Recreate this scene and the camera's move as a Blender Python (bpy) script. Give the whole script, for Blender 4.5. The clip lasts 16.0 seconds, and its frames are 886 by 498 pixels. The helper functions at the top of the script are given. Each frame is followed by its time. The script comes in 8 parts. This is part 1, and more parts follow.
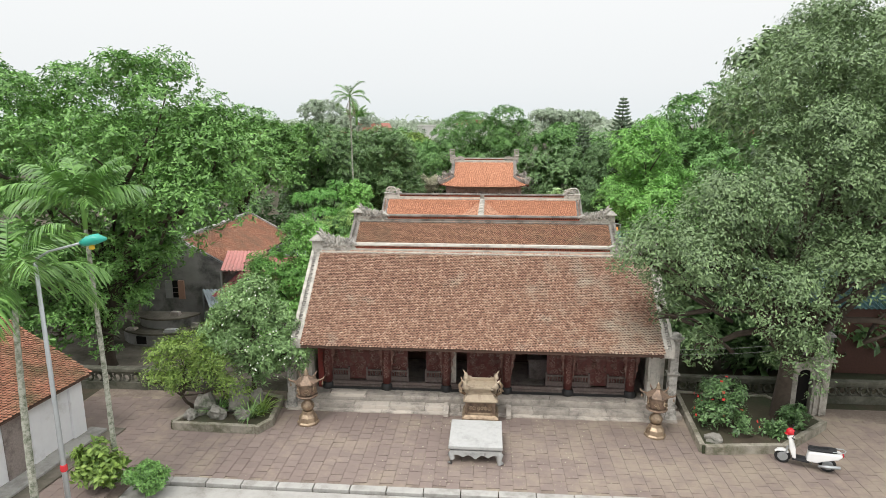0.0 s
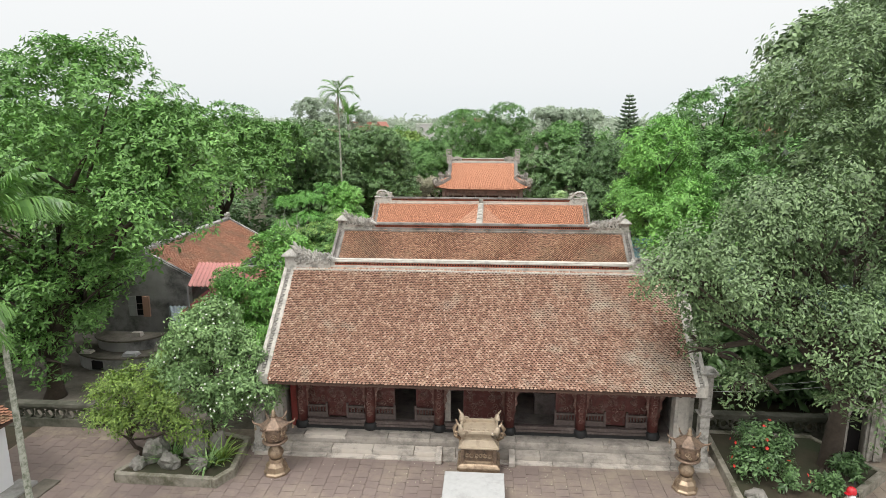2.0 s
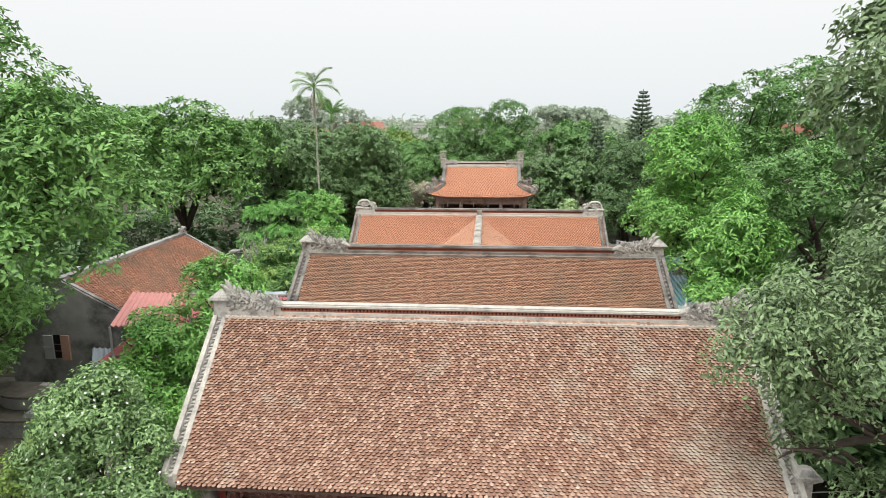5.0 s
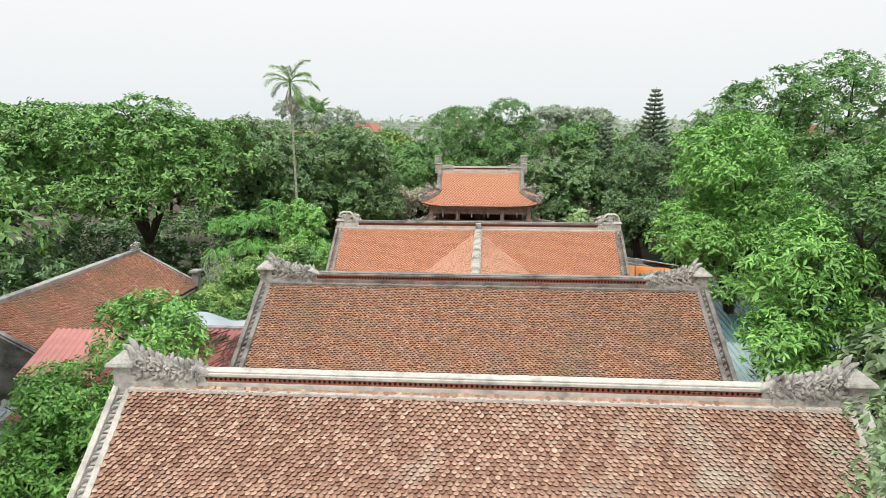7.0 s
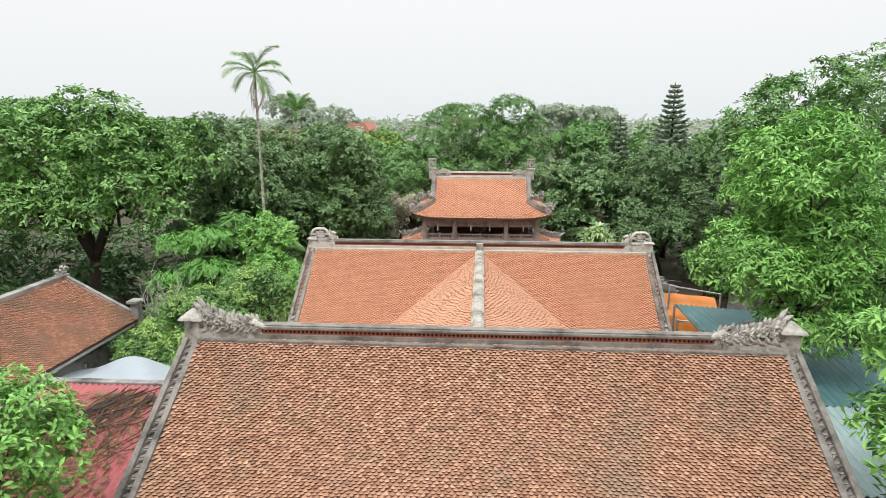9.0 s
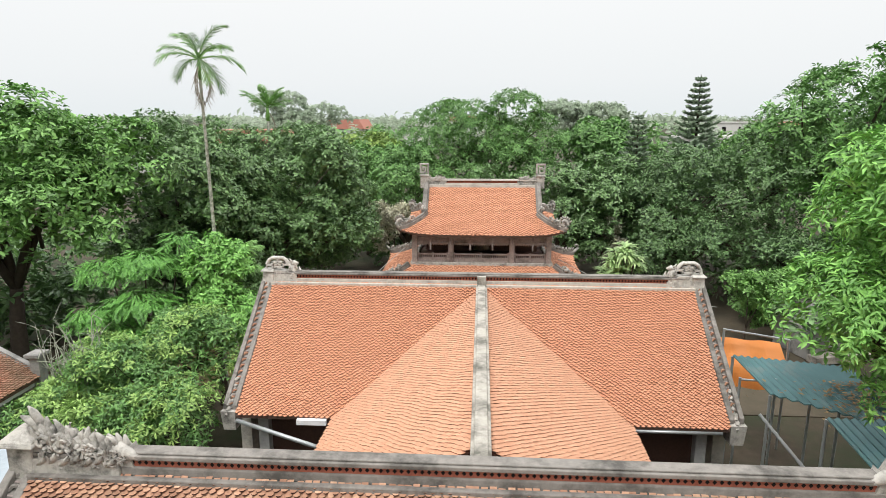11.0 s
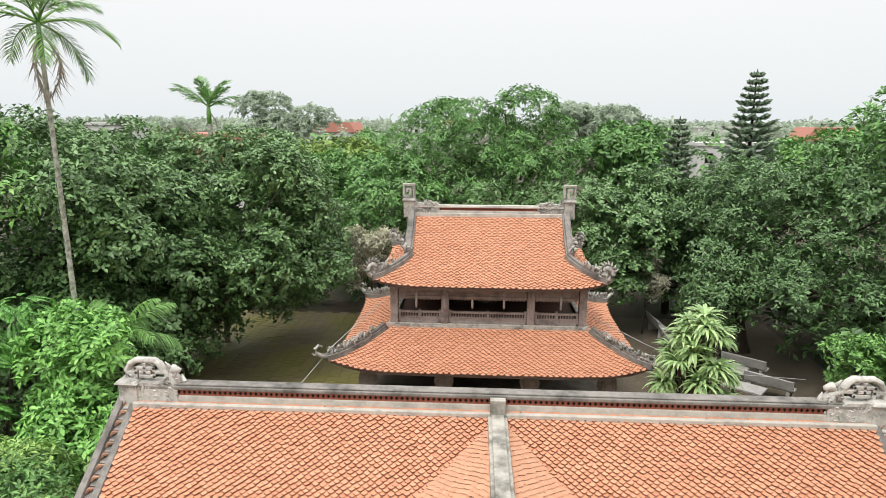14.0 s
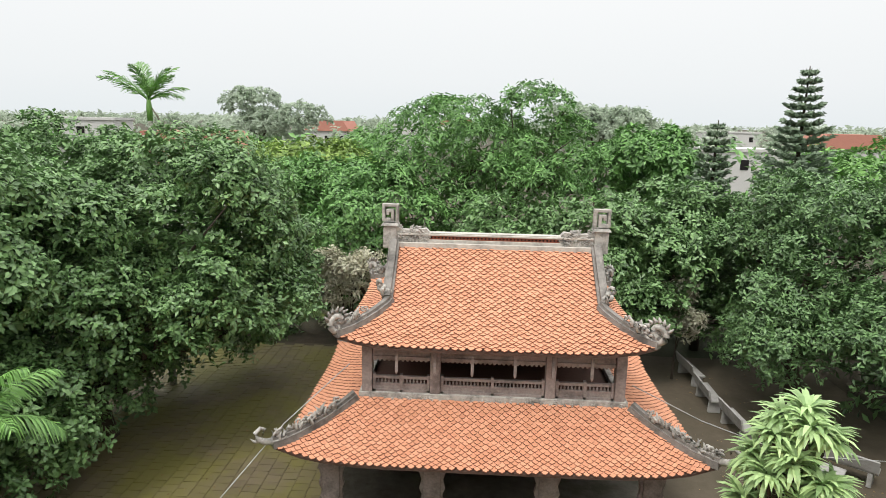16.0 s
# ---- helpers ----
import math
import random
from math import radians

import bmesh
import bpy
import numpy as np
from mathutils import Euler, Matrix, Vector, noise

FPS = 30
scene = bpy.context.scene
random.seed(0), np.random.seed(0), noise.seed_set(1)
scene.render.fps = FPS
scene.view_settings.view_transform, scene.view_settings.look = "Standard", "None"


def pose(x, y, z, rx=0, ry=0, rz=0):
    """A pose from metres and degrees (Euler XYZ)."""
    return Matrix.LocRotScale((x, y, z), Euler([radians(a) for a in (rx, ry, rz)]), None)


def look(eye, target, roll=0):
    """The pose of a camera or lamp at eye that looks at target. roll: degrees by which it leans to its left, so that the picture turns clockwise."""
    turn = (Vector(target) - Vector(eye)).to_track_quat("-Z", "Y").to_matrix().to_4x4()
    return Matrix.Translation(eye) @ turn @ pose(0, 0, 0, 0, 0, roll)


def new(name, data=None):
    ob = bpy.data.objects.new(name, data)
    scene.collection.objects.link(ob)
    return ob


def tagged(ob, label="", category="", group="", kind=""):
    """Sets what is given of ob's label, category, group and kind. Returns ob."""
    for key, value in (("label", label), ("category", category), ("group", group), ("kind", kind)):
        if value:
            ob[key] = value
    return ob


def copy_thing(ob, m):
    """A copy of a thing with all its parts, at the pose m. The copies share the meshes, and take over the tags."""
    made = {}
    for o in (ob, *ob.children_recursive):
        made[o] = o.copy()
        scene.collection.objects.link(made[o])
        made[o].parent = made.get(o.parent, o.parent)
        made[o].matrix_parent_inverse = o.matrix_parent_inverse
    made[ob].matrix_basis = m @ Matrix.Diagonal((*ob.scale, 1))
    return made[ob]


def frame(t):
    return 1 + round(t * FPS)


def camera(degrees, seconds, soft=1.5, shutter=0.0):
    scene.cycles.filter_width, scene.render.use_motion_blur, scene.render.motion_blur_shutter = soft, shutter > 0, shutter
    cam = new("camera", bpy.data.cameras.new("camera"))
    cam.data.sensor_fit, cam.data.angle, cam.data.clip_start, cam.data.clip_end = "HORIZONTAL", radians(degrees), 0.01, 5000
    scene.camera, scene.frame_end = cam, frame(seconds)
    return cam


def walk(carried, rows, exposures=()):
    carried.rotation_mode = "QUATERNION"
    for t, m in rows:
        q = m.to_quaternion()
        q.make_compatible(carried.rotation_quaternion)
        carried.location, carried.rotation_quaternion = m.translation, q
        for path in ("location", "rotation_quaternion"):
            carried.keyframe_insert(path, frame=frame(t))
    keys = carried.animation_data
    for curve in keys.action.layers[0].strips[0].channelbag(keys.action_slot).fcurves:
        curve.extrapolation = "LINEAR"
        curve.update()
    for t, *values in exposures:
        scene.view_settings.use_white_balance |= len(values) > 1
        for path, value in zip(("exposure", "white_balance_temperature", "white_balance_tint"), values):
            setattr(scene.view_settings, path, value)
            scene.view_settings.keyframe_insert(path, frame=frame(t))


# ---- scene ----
cam = camera(72.0, 16.0, 0.55)
PATH = [
    (0, (0.594, -0.602, 9.589), (0.446, 1.35, 9.18), 0.0),
    (0.5, (0.573, 0.123, 9.579), (0.427, 2.075, 9.171), -0.0),
    (1, (0.561, 0.865, 9.568), (0.416, 2.818, 9.159), -0.0),
    (1.5, (0.559, 1.628, 9.558), (0.414, 3.58, 9.146), -0.1),
    (2, (0.561, 2.404, 9.542), (0.417, 4.355, 9.129), -0.0),
    (2.5, (0.557, 3.199, 9.52), (0.413, 5.151, 9.108), -0.2),
    (3, (0.549, 4.005, 9.496), (0.406, 5.957, 9.084), -0.2),
    (3.5, (0.545, 4.836, 9.473), (0.403, 6.788, 9.062), -0.1),
    (4, (0.538, 5.714, 9.459), (0.396, 7.665, 9.044), -0.1),
    (6.5, (0.485, 10.424, 9.382), (0.348, 12.378, 8.977), -0.0),
    (7, (0.442, 11.499, 9.377), (0.307, 13.453, 8.969), -0.0),
    (7.5, (0.38, 12.641, 9.368), (0.246, 14.595, 8.963), 0.1),
    (8, (0.331, 13.81, 9.358), (0.2, 15.763, 8.951), 0.1),
    (8.5, (0.29, 14.98, 9.346), (0.161, 16.934, 8.937), 0.1),
    (9, (0.255, 16.145, 9.337), (0.128, 18.098, 8.927), 0.1),
    (11.5, (0.11, 22.237, 9.378), (-0.011, 24.189, 8.959), -0.1),
    (12, (0.076, 23.453, 9.373), (-0.042, 25.405, 8.955), -0.1),
    (12.5, (0.024, 24.669, 9.361), (-0.09, 26.622, 8.949), 0.1),
    (13, (-0.047, 25.895, 9.358), (-0.16, 27.849, 8.946), 0.1),
    (13.5, (-0.126, 27.118, 9.36), (-0.237, 29.073, 8.95), 0.2),
    (14, (-0.201, 28.355, 9.371), (-0.309, 30.31, 8.963), 0.3),
    (14.5, (-0.255, 29.585, 9.392), (-0.359, 31.54, 8.984), 0.5),
    (15, (-0.291, 30.77, 9.401), (-0.391, 32.725, 8.993), 0.5),
    (15.6, (-0.339, 32.12, 9.403), (-0.435, 34.075, 8.995), 0.7),
    (16, (-0.373, 32.986, 9.407), (-0.466, 34.942, 8.999), 1.2),
]
walk(cam, [(t, look(e, a, r)) for t, e, a, r in PATH])

# ---- sky, sun, exposure ----
world = bpy.data.worlds.new("overcast_sky")
scene.world = world
world.use_nodes = True
wn, wl = world.node_tree.nodes, world.node_tree.links
sky = wn.new("ShaderNodeTexSky")
sky.sky_type, sky.sun_disc = "NISHITA", False
sky.sun_elevation, sky.sun_rotation = radians(58), radians(200)
sky.air_density, sky.dust_density, sky.ozone_density = 1.5, 6.0, 1.0
cloud = wn.new("ShaderNodeValToRGB")
tc, sep = wn.new("ShaderNodeTexCoord"), wn.new("ShaderNodeSeparateXYZ")
wl.new(tc.outputs["Generated"], sep.inputs[0])
wl.new(sep.outputs["Z"], cloud.inputs[0])
# an overcast sky: pale at the horizon, about twice as bright overhead
for at, tone in ((0.0, (0.352, 0.372, 0.380)), (0.06, (0.378, 0.390, 0.396)), (0.2, (0.410, 0.415, 0.417)), (0.38, (0.435, 0.437, 0.437)), (0.62, (0.80, 0.805, 0.81)), (1.0, (1.0, 1.0, 1.0))):
    stop = cloud.color_ramp.elements.new(at) if 0 < at < 1 else cloud.color_ramp.elements[-1 if at else 0]
    stop.color = (*tone, 1)
gain = wn.new("ShaderNodeVectorMath")
gain.operation, gain.inputs[1].default_value = "SCALE", (0, 0, 0)
gain.inputs["Scale"].default_value = 20.6
wl.new(cloud.outputs[0], gain.inputs[0])
mix = wn.new("ShaderNodeMix")
mix.data_type, mix.inputs[0].default_value = "RGBA", 0.97
wl.new(sky.outputs[0], mix.inputs[6])
wl.new(gain.outputs[0], mix.inputs[7])
wl.new(mix.outputs[2], wn["Background"].inputs[0])
wn["Background"].inputs[1].default_value = 0.1

sun = new("sun", bpy.data.lights.new("sun", "SUN"))
sun.data.energy, sun.data.angle, sun.data.color = 1.6, radians(14), (1.0, 0.97, 0.92)
sun.matrix_world = look((0, 0, 0), (0.25, 0.45, -0.86))
scene.view_settings.exposure = 0.2


# ---- materials ----
def mat(name, base, rough=0.8, metal=0.0, vary=0.25, scale=6.0, stain=None, stain_at=0.55, stain_scale=0.7,
        bump=0.15, bump_scale=40.0, pieces=False, piece_colours=None, translucent=0.0, spec=0.4, tone=0.3, stain_lean=None):
    """Principled paint: grain, a second larger stain, fine relief; pieces: each piece takes a tone of its own."""
    m = bpy.data.materials.new(name)
    m.use_nodes = True
    n, l = m.node_tree.nodes, m.node_tree.links
    b = n["Principled BSDF"]
    b.inputs["Roughness"].default_value, b.inputs["Metallic"].default_value = rough, metal
    b.inputs["Specular IOR Level"].default_value = spec
    geo = n.new("ShaderNodeTexCoord")
    col = n.new("ShaderNodeValToRGB")
    stops = piece_colours or [(0.0, tuple(c * (1 - vary) for c in base)), (1.0, tuple(min(1, c * (1 + vary)) for c in base))]
    while len(col.color_ramp.elements) < len(stops):
        col.color_ramp.elements.new(0.5)
    for e, (p, c) in zip(col.color_ramp.elements, stops):
        e.position, e.color = p, (*c, 1)
    fine = n.new("ShaderNodeTexNoise")
    fine.inputs["Scale"].default_value, fine.inputs["Detail"].default_value = scale, 5.0
    l.new(geo.outputs["Object"], fine.inputs["Vector"])
    if pieces:
        oi, isl = n.new("ShaderNodeObjectInfo"), n.new("ShaderNodeNewGeometry")
        add, frac = n.new("ShaderNodeMath"), n.new("ShaderNodeMath")
        add.operation, frac.operation = "ADD", "FRACT"
        l.new(oi.outputs["Random"], add.inputs[0])
        l.new(isl.outputs["Random Per Island"], add.inputs[1])
        l.new(add.outputs[0], frac.inputs[0])
        blend = n.new("ShaderNodeMix")
        blend.data_type, blend.inputs[0].default_value = "FLOAT", tone
        l.new(frac.outputs[0], blend.inputs[2])
        l.new(fine.outputs["Fac"], blend.inputs[3])
        l.new(blend.outputs[0], col.inputs[0])
    else:
        l.new(fine.outputs["Fac"], col.inputs[0])
    out = col.outputs[0]
    if stain:
        big, ramp, mx = n.new("ShaderNodeTexNoise"), n.new("ShaderNodeValToRGB"), n.new("ShaderNodeMix")
        big.inputs["Scale"].default_value, big.inputs["Detail"].default_value, big.inputs["Roughness"].default_value = stain_scale, 8.0, 0.7
        world_at = n.new("ShaderNodeNewGeometry")
        l.new(world_at.outputs["Position"], big.inputs["Vector"])
        ramp.color_ramp.elements[0].position, ramp.color_ramp.elements[1].position = stain_at - 0.08, stain_at + 0.12
        level = big.outputs["Fac"]
        if stain_lean:
            axes, grade, more = n.new("ShaderNodeSeparateXYZ"), n.new("ShaderNodeMapRange"), n.new("ShaderNodeMath")
            l.new(world_at.outputs["Position"], axes.inputs[0])
            l.new(axes.outputs["X"], grade.inputs["Value"])
            grade.inputs["From Min"].default_value, grade.inputs["From Max"].default_value, grade.inputs["To Max"].default_value = stain_lean
            l.new(level, more.inputs[0])
            l.new(grade.outputs[0], more.inputs[1])
            level = more.outputs[0]
        l.new(level, ramp.inputs[0])
        mx.data_type = "RGBA"
        l.new(ramp.outputs[0], mx.inputs[0])
        l.new(out, mx.inputs[6])
        mx.inputs[7].default_value = (*stain, 1)
        out = mx.outputs[2]
    l.new(out, b.inputs["Base Color"])
    if bump:
        bn, bp = n.new("ShaderNodeTexNoise"), n.new("ShaderNodeBump")
        bn.inputs["Scale"].default_value, bn.inputs["Detail"].default_value = bump_scale, 6.0
        l.new(geo.outputs["Object"], bn.inputs["Vector"])
        bp.inputs["Strength"].default_value, bp.inputs["Distance"].default_value = bump, 0.02
        l.new(bn.outputs["Fac"], bp.inputs["Height"])
        l.new(bp.outputs[0], b.inputs["Normal"])
    if translucent:
        tr, ms = n.new("ShaderNodeBsdfTranslucent"), n.new("ShaderNodeMixShader")
        ms.inputs[0].default_value = translucent
        l.new(out, tr.inputs[0])
        l.new(b.outputs[0], ms.inputs[1])
        l.new(tr.outputs[0], ms.inputs[2])
        l.new(ms.outputs[0], n["Material Output"].inputs[0])
    return m


def leaves(name, dark, light, rough=0.5, translucent=0.13):
    dark, light = tuple(0.6 * c for c in dark), tuple(min(0.8, c * k) for c, k in zip(light, (1.20, 1.26, 1.16)))
    mid = tuple(0.5 * a + 0.5 * b for a, b in zip(dark, light))
    return mat(name, mid, rough, vary=0, scale=1.2, pieces=True, bump=0, translucent=translucent, spec=0.45, tone=0.45,
               piece_colours=[(0.0, dark), (0.55, mid), (1.0, light)])


OLD_TILE = mat("weathered_clay_tile", (0.24, 0.11, 0.07), 0.9, scale=14, pieces=True, stain=(0.50, 0.43, 0.34), stain_at=0.66, stain_scale=0.9, tone=0.55, stain_lean=(0.0, 6.5, 0.15),
               piece_colours=[(0.06, (0.11, 0.061, 0.043)), (0.28, (0.268, 0.147, 0.103)), (0.52, (0.378, 0.224, 0.158)), (0.74, (0.52, 0.355, 0.260)), (0.95, (0.88, 0.78, 0.66))])
# OLD_NOSE and NEW_NOSE: rims painted dark for the shadow line between tiles
OLD_NOSE = mat("gap_shade_old_tile_edge", (0.30, 0.19, 0.14), 0.95, scale=20, pieces=True,
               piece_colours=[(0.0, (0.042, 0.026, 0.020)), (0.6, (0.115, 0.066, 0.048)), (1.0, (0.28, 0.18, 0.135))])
NEW_TILE = mat("orange_clay_tile", (0.58, 0.25, 0.13), 0.8, scale=10, pieces=True, stain=(0.50, 0.23, 0.14), stain_at=0.66, stain_scale=0.9,
               piece_colours=[(0.0, (0.50, 0.220, 0.124)), (0.5, (0.575, 0.268, 0.157)), (1.0, (0.635, 0.318, 0.194))])
NEW_NOSE = mat("gap_shade_orange_tile_edge", (0.50, 0.22, 0.12), 0.85, scale=16, pieces=True,
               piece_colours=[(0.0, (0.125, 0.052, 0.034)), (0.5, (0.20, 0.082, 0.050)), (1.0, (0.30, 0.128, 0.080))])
SIDE_TILE = mat("faded_red_tile", (0.38, 0.16, 0.10), 0.9, scale=12, pieces=True, stain=(0.27, 0.175, 0.12), stain_at=0.53, stain_scale=0.7,
                piece_colours=[(0.0, (0.30, 0.150, 0.098)), (0.6, (0.42, 0.212, 0.138)), (1.0, (0.54, 0.315, 0.21))])
SHOP_TILE = mat("mossy_red_tile", (0.38, 0.16, 0.10), 0.9, scale=12, pieces=True, stain=(0.16, 0.125, 0.07), stain_at=0.53, stain_scale=1.1,
                piece_colours=[(0.0, (0.30, 0.14, 0.09)), (0.6, (0.44, 0.20, 0.13)), (1.0, (0.54, 0.28, 0.19))])
WING_TILE = mat("pale_orange_tile", (0.6, 0.36, 0.24), 0.85, scale=10, pieces=True, stain=(0.52, 0.29, 0.18), stain_at=0.64, stain_scale=0.9,
                piece_colours=[(0.0, (0.50, 0.250, 0.150)), (0.5, (0.555, 0.290, 0.180)), (1.0, (0.60, 0.33, 0.21))])
REAR_TILE = mat("dark_red_brown_tile", (0.30, 0.15, 0.11), 0.9, scale=14, pieces=True, stain=(0.30, 0.215, 0.145), stain_at=0.58, stain_scale=0.6, tone=0.5,
                piece_colours=[(0.06, (0.20, 0.104, 0.068)), (0.35, (0.37, 0.198, 0.128)), (0.7, (0.51, 0.297, 0.194)), (0.95, (0.73, 0.51, 0.36))])
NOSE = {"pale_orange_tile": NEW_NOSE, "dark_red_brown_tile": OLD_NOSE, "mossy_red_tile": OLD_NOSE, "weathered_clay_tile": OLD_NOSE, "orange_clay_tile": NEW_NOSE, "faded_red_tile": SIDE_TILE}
DECK = mat("roof_boarding", (0.10, 0.06, 0.045), 0.9)
PLASTER = mat("weathered_lime_plaster", (0.50, 0.47, 0.42), 0.9, vary=0.3, scale=9, stain=(0.27, 0.26, 0.235), stain_at=0.57, stain_scale=2.6, bump=0.3)
OLD_PLASTER = mat("sooty_lime_plaster", (0.235, 0.218, 0.198), 0.92, vary=0.35, scale=9, stain=(0.085, 0.08, 0.072), stain_at=0.53, stain_scale=1.8, bump=0.35)
GATE_LIME = mat("stained_gate_lime", (0.40, 0.375, 0.33), 0.92, vary=0.35, scale=7, stain=(0.13, 0.125, 0.105), stain_at=0.52, stain_scale=2.2, bump=0.35)
PALE_CARVED = mat("pale_carved_lime", (0.52, 0.50, 0.46), 0.95, vary=0.35, scale=12, stain=(0.16, 0.155, 0.14), stain_at=0.58, stain_scale=3.0, bump=0.6, bump_scale=25)
CARVED = mat("grey_carved_lime", (0.41, 0.39, 0.355), 0.95, vary=0.45, scale=12, stain=(0.10, 0.10, 0.09), stain_at=0.56, stain_scale=3.0, bump=0.6, bump_scale=25)
LATTICE = mat("red_ridge_brick", (0.34, 0.11, 0.07), 0.9, vary=0.4, scale=14)
HOLE = mat("dark_gap", (0.012, 0.01, 0.01), 1.0, bump=0)
STONE = mat("grey_stone_slab", (0.465, 0.42, 0.37), 0.85, vary=0.35, scale=5, stain=(0.19, 0.175, 0.155), stain_at=0.53, stain_scale=1.6, pieces=True, bump=0.25)
PALE_STONE = mat("pale_carved_stone", (0.40, 0.40, 0.39), 0.75, vary=0.15, scale=8, stain=(0.26, 0.26, 0.25), stain_at=0.6, stain_scale=2.0)
PAVER = mat("brown_brick_paver", (0.26, 0.19, 0.165), 0.85, scale=7, pieces=True, stain=(0.285, 0.235, 0.185), stain_at=0.57, stain_scale=0.7, stain_lean=(-2.0, 8.0, 0.10), bump=0.3, tone=0.5,
            piece_colours=[(0.0, (0.180, 0.137, 0.122)), (0.6, (0.209, 0.163, 0.144)), (1.0, (0.240, 0.193, 0.170))])
YARD = mat("mossy_stone_paver", (0.16, 0.13, 0.10), 0.6, scale=6, pieces=True, stain=(0.172, 0.156, 0.046), stain_at=0.46, stain_scale=0.35,
           piece_colours=[(0.0, (0.135, 0.108, 0.068)), (0.6, (0.165, 0.132, 0.085)), (1.0, (0.20, 0.162, 0.108))])
JOINT = mat("dark_sandy_joint", (0.180, 0.142, 0.118), 0.95, vary=0.4, scale=20, stain=(0.34, 0.29, 0.22), stain_at=0.54, stain_scale=0.6)
YARD_JOINT = mat("damp_brown_earth", (0.100, 0.080, 0.055), 0.85, vary=0.25, scale=5, stain=(0.075, 0.062, 0.04), stain_at=0.5, stain_scale=0.5, bump=0.25)
SIDE_GROUND = mat("dirty_cement_ground", (0.17, 0.15, 0.125), 0.95, vary=0.3, scale=3, stain=(0.07, 0.065, 0.045), stain_at=0.5, stain_scale=0.6, bump=0.3)
EARTH = mat("leaf_littered_earth", (0.07, 0.054, 0.037), 0.95, vary=0.45, scale=3, stain=(0.04, 0.05, 0.024), stain_at=0.5, stain_scale=0.25, bump=0.5)
LACQUER = mat("dark_red_lacquer", (0.112, 0.034, 0.029), 0.55, vary=0.4, scale=10, stain=(0.20, 0.14, 0.115), stain_at=0.58, stain_scale=4)
RED_BOARD = mat("plain_red_paint", (0.24, 0.045, 0.036), 0.6, vary=0.2, scale=6, stain=(0.14, 0.05, 0.04), stain_at=0.56, stain_scale=2)
WORN_CARVING = mat("worn_painted_carving", (0.17, 0.085, 0.068), 0.7, vary=0.5, scale=14, stain=(0.38, 0.30, 0.25), stain_at=0.58, stain_scale=6)
SILL_WOOD = mat("smoke_dark_timber", (0.135, 0.105, 0.095), 0.75, vary=0.4, scale=14, stain=(0.24, 0.20, 0.18), stain_at=0.6, stain_scale=3)
WOOD = mat("dark_brown_timber", (0.095, 0.045, 0.033), 0.65, vary=0.4, scale=18, bump=0.2)
GREY_WOOD = mat("weathered_grey_timber", (0.29, 0.245, 0.225), 0.8, vary=0.35, scale=20, stain=(0.14, 0.115, 0.105), stain_at=0.55, stain_scale=2.5)
BLACK = mat("black_stone_base", (0.025, 0.025, 0.025), 0.5, bump=0.05)
GOLD = mat("aged_gilt_metal", (0.38, 0.29, 0.20), 0.45, 0.55, vary=0.3, scale=9, stain=(0.20, 0.14, 0.095), stain_at=0.52, stain_scale=5)
CREAM = mat("tan_painted_metal", (0.44, 0.36, 0.265), 0.5, 0.1, vary=0.15, scale=8, stain=(0.30, 0.235, 0.17), stain_at=0.58, stain_scale=4)
BRONZE = mat("brown_bronze", (0.25, 0.175, 0.125), 0.5, 0.4, vary=0.35, scale=14, stain=(0.12, 0.09, 0.07), stain_at=0.52, stain_scale=6)
WHITEWASH = mat("whitewashed_wall", (0.74, 0.74, 0.75), 0.9, vary=0.06, scale=4, stain=(0.50, 0.48, 0.46), stain_at=0.63, stain_scale=1.0)
MOSS_WALL = mat("mossy_dark_wall", (0.13, 0.125, 0.10), 0.95, vary=0.35, scale=4, stain=(0.055, 0.058, 0.04), stain_at=0.5, stain_scale=1.2, bump=0.4)
GREY_WALL = mat("stained_cement_wall", (0.32, 0.31, 0.295), 0.95, vary=0.25, scale=3, stain=(0.075, 0.075, 0.072), stain_at=0.54, stain_scale=0.8, bump=0.3)
BED_EDGE = mat("mossy_cement_edging", (0.31, 0.285, 0.235), 0.95, vary=0.35, scale=6, stain=(0.12, 0.115, 0.075), stain_at=0.52, stain_scale=2.0, bump=0.4)
CONCRETE = mat("grey_concrete", (0.36, 0.35, 0.33), 0.9, vary=0.18, scale=6, stain=(0.22, 0.21, 0.19), stain_at=0.56, stain_scale=1.5)
PINK_SHEET = mat("sun_faded_red_sheet", (0.52, 0.225, 0.20), 0.6, vary=0.12, scale=3, stain=(0.40, 0.20, 0.17), stain_at=0.58, stain_scale=1.0, bump=0.05)
RED_SHEET = mat("faded_red_sheet_metal", (0.42, 0.115, 0.125), 0.55, vary=0.15, scale=3, stain=(0.24, 0.11, 0.10), stain_at=0.58, stain_scale=1.2, bump=0.05)
TEAL_SHEET = mat("teal_sheet_metal", (0.075, 0.17, 0.18), 0.5, vary=0.2, scale=3, stain=(0.17, 0.20, 0.19), stain_at=0.6, stain_scale=0.9, bump=0.05)
PALE_SHEET = mat("pale_fibre_sheet", (0.28, 0.37, 0.37), 0.6, vary=0.15, scale=3, bump=0.05)
TARP = mat("orange_tarpaulin", (0.72, 0.26, 0.06), 0.5, vary=0.12, scale=2, bump=0.2, bump_scale=6, translucent=0.2)
WHITE_TARP = mat("pale_blue_tarpaulin", (0.36, 0.41, 0.45), 0.5, vary=0.1, scale=2, bump=0.2, bump_scale=5)
STEEL = mat("galvanised_steel", (0.42, 0.44, 0.45), 0.45, 0.6, vary=0.12, scale=12)
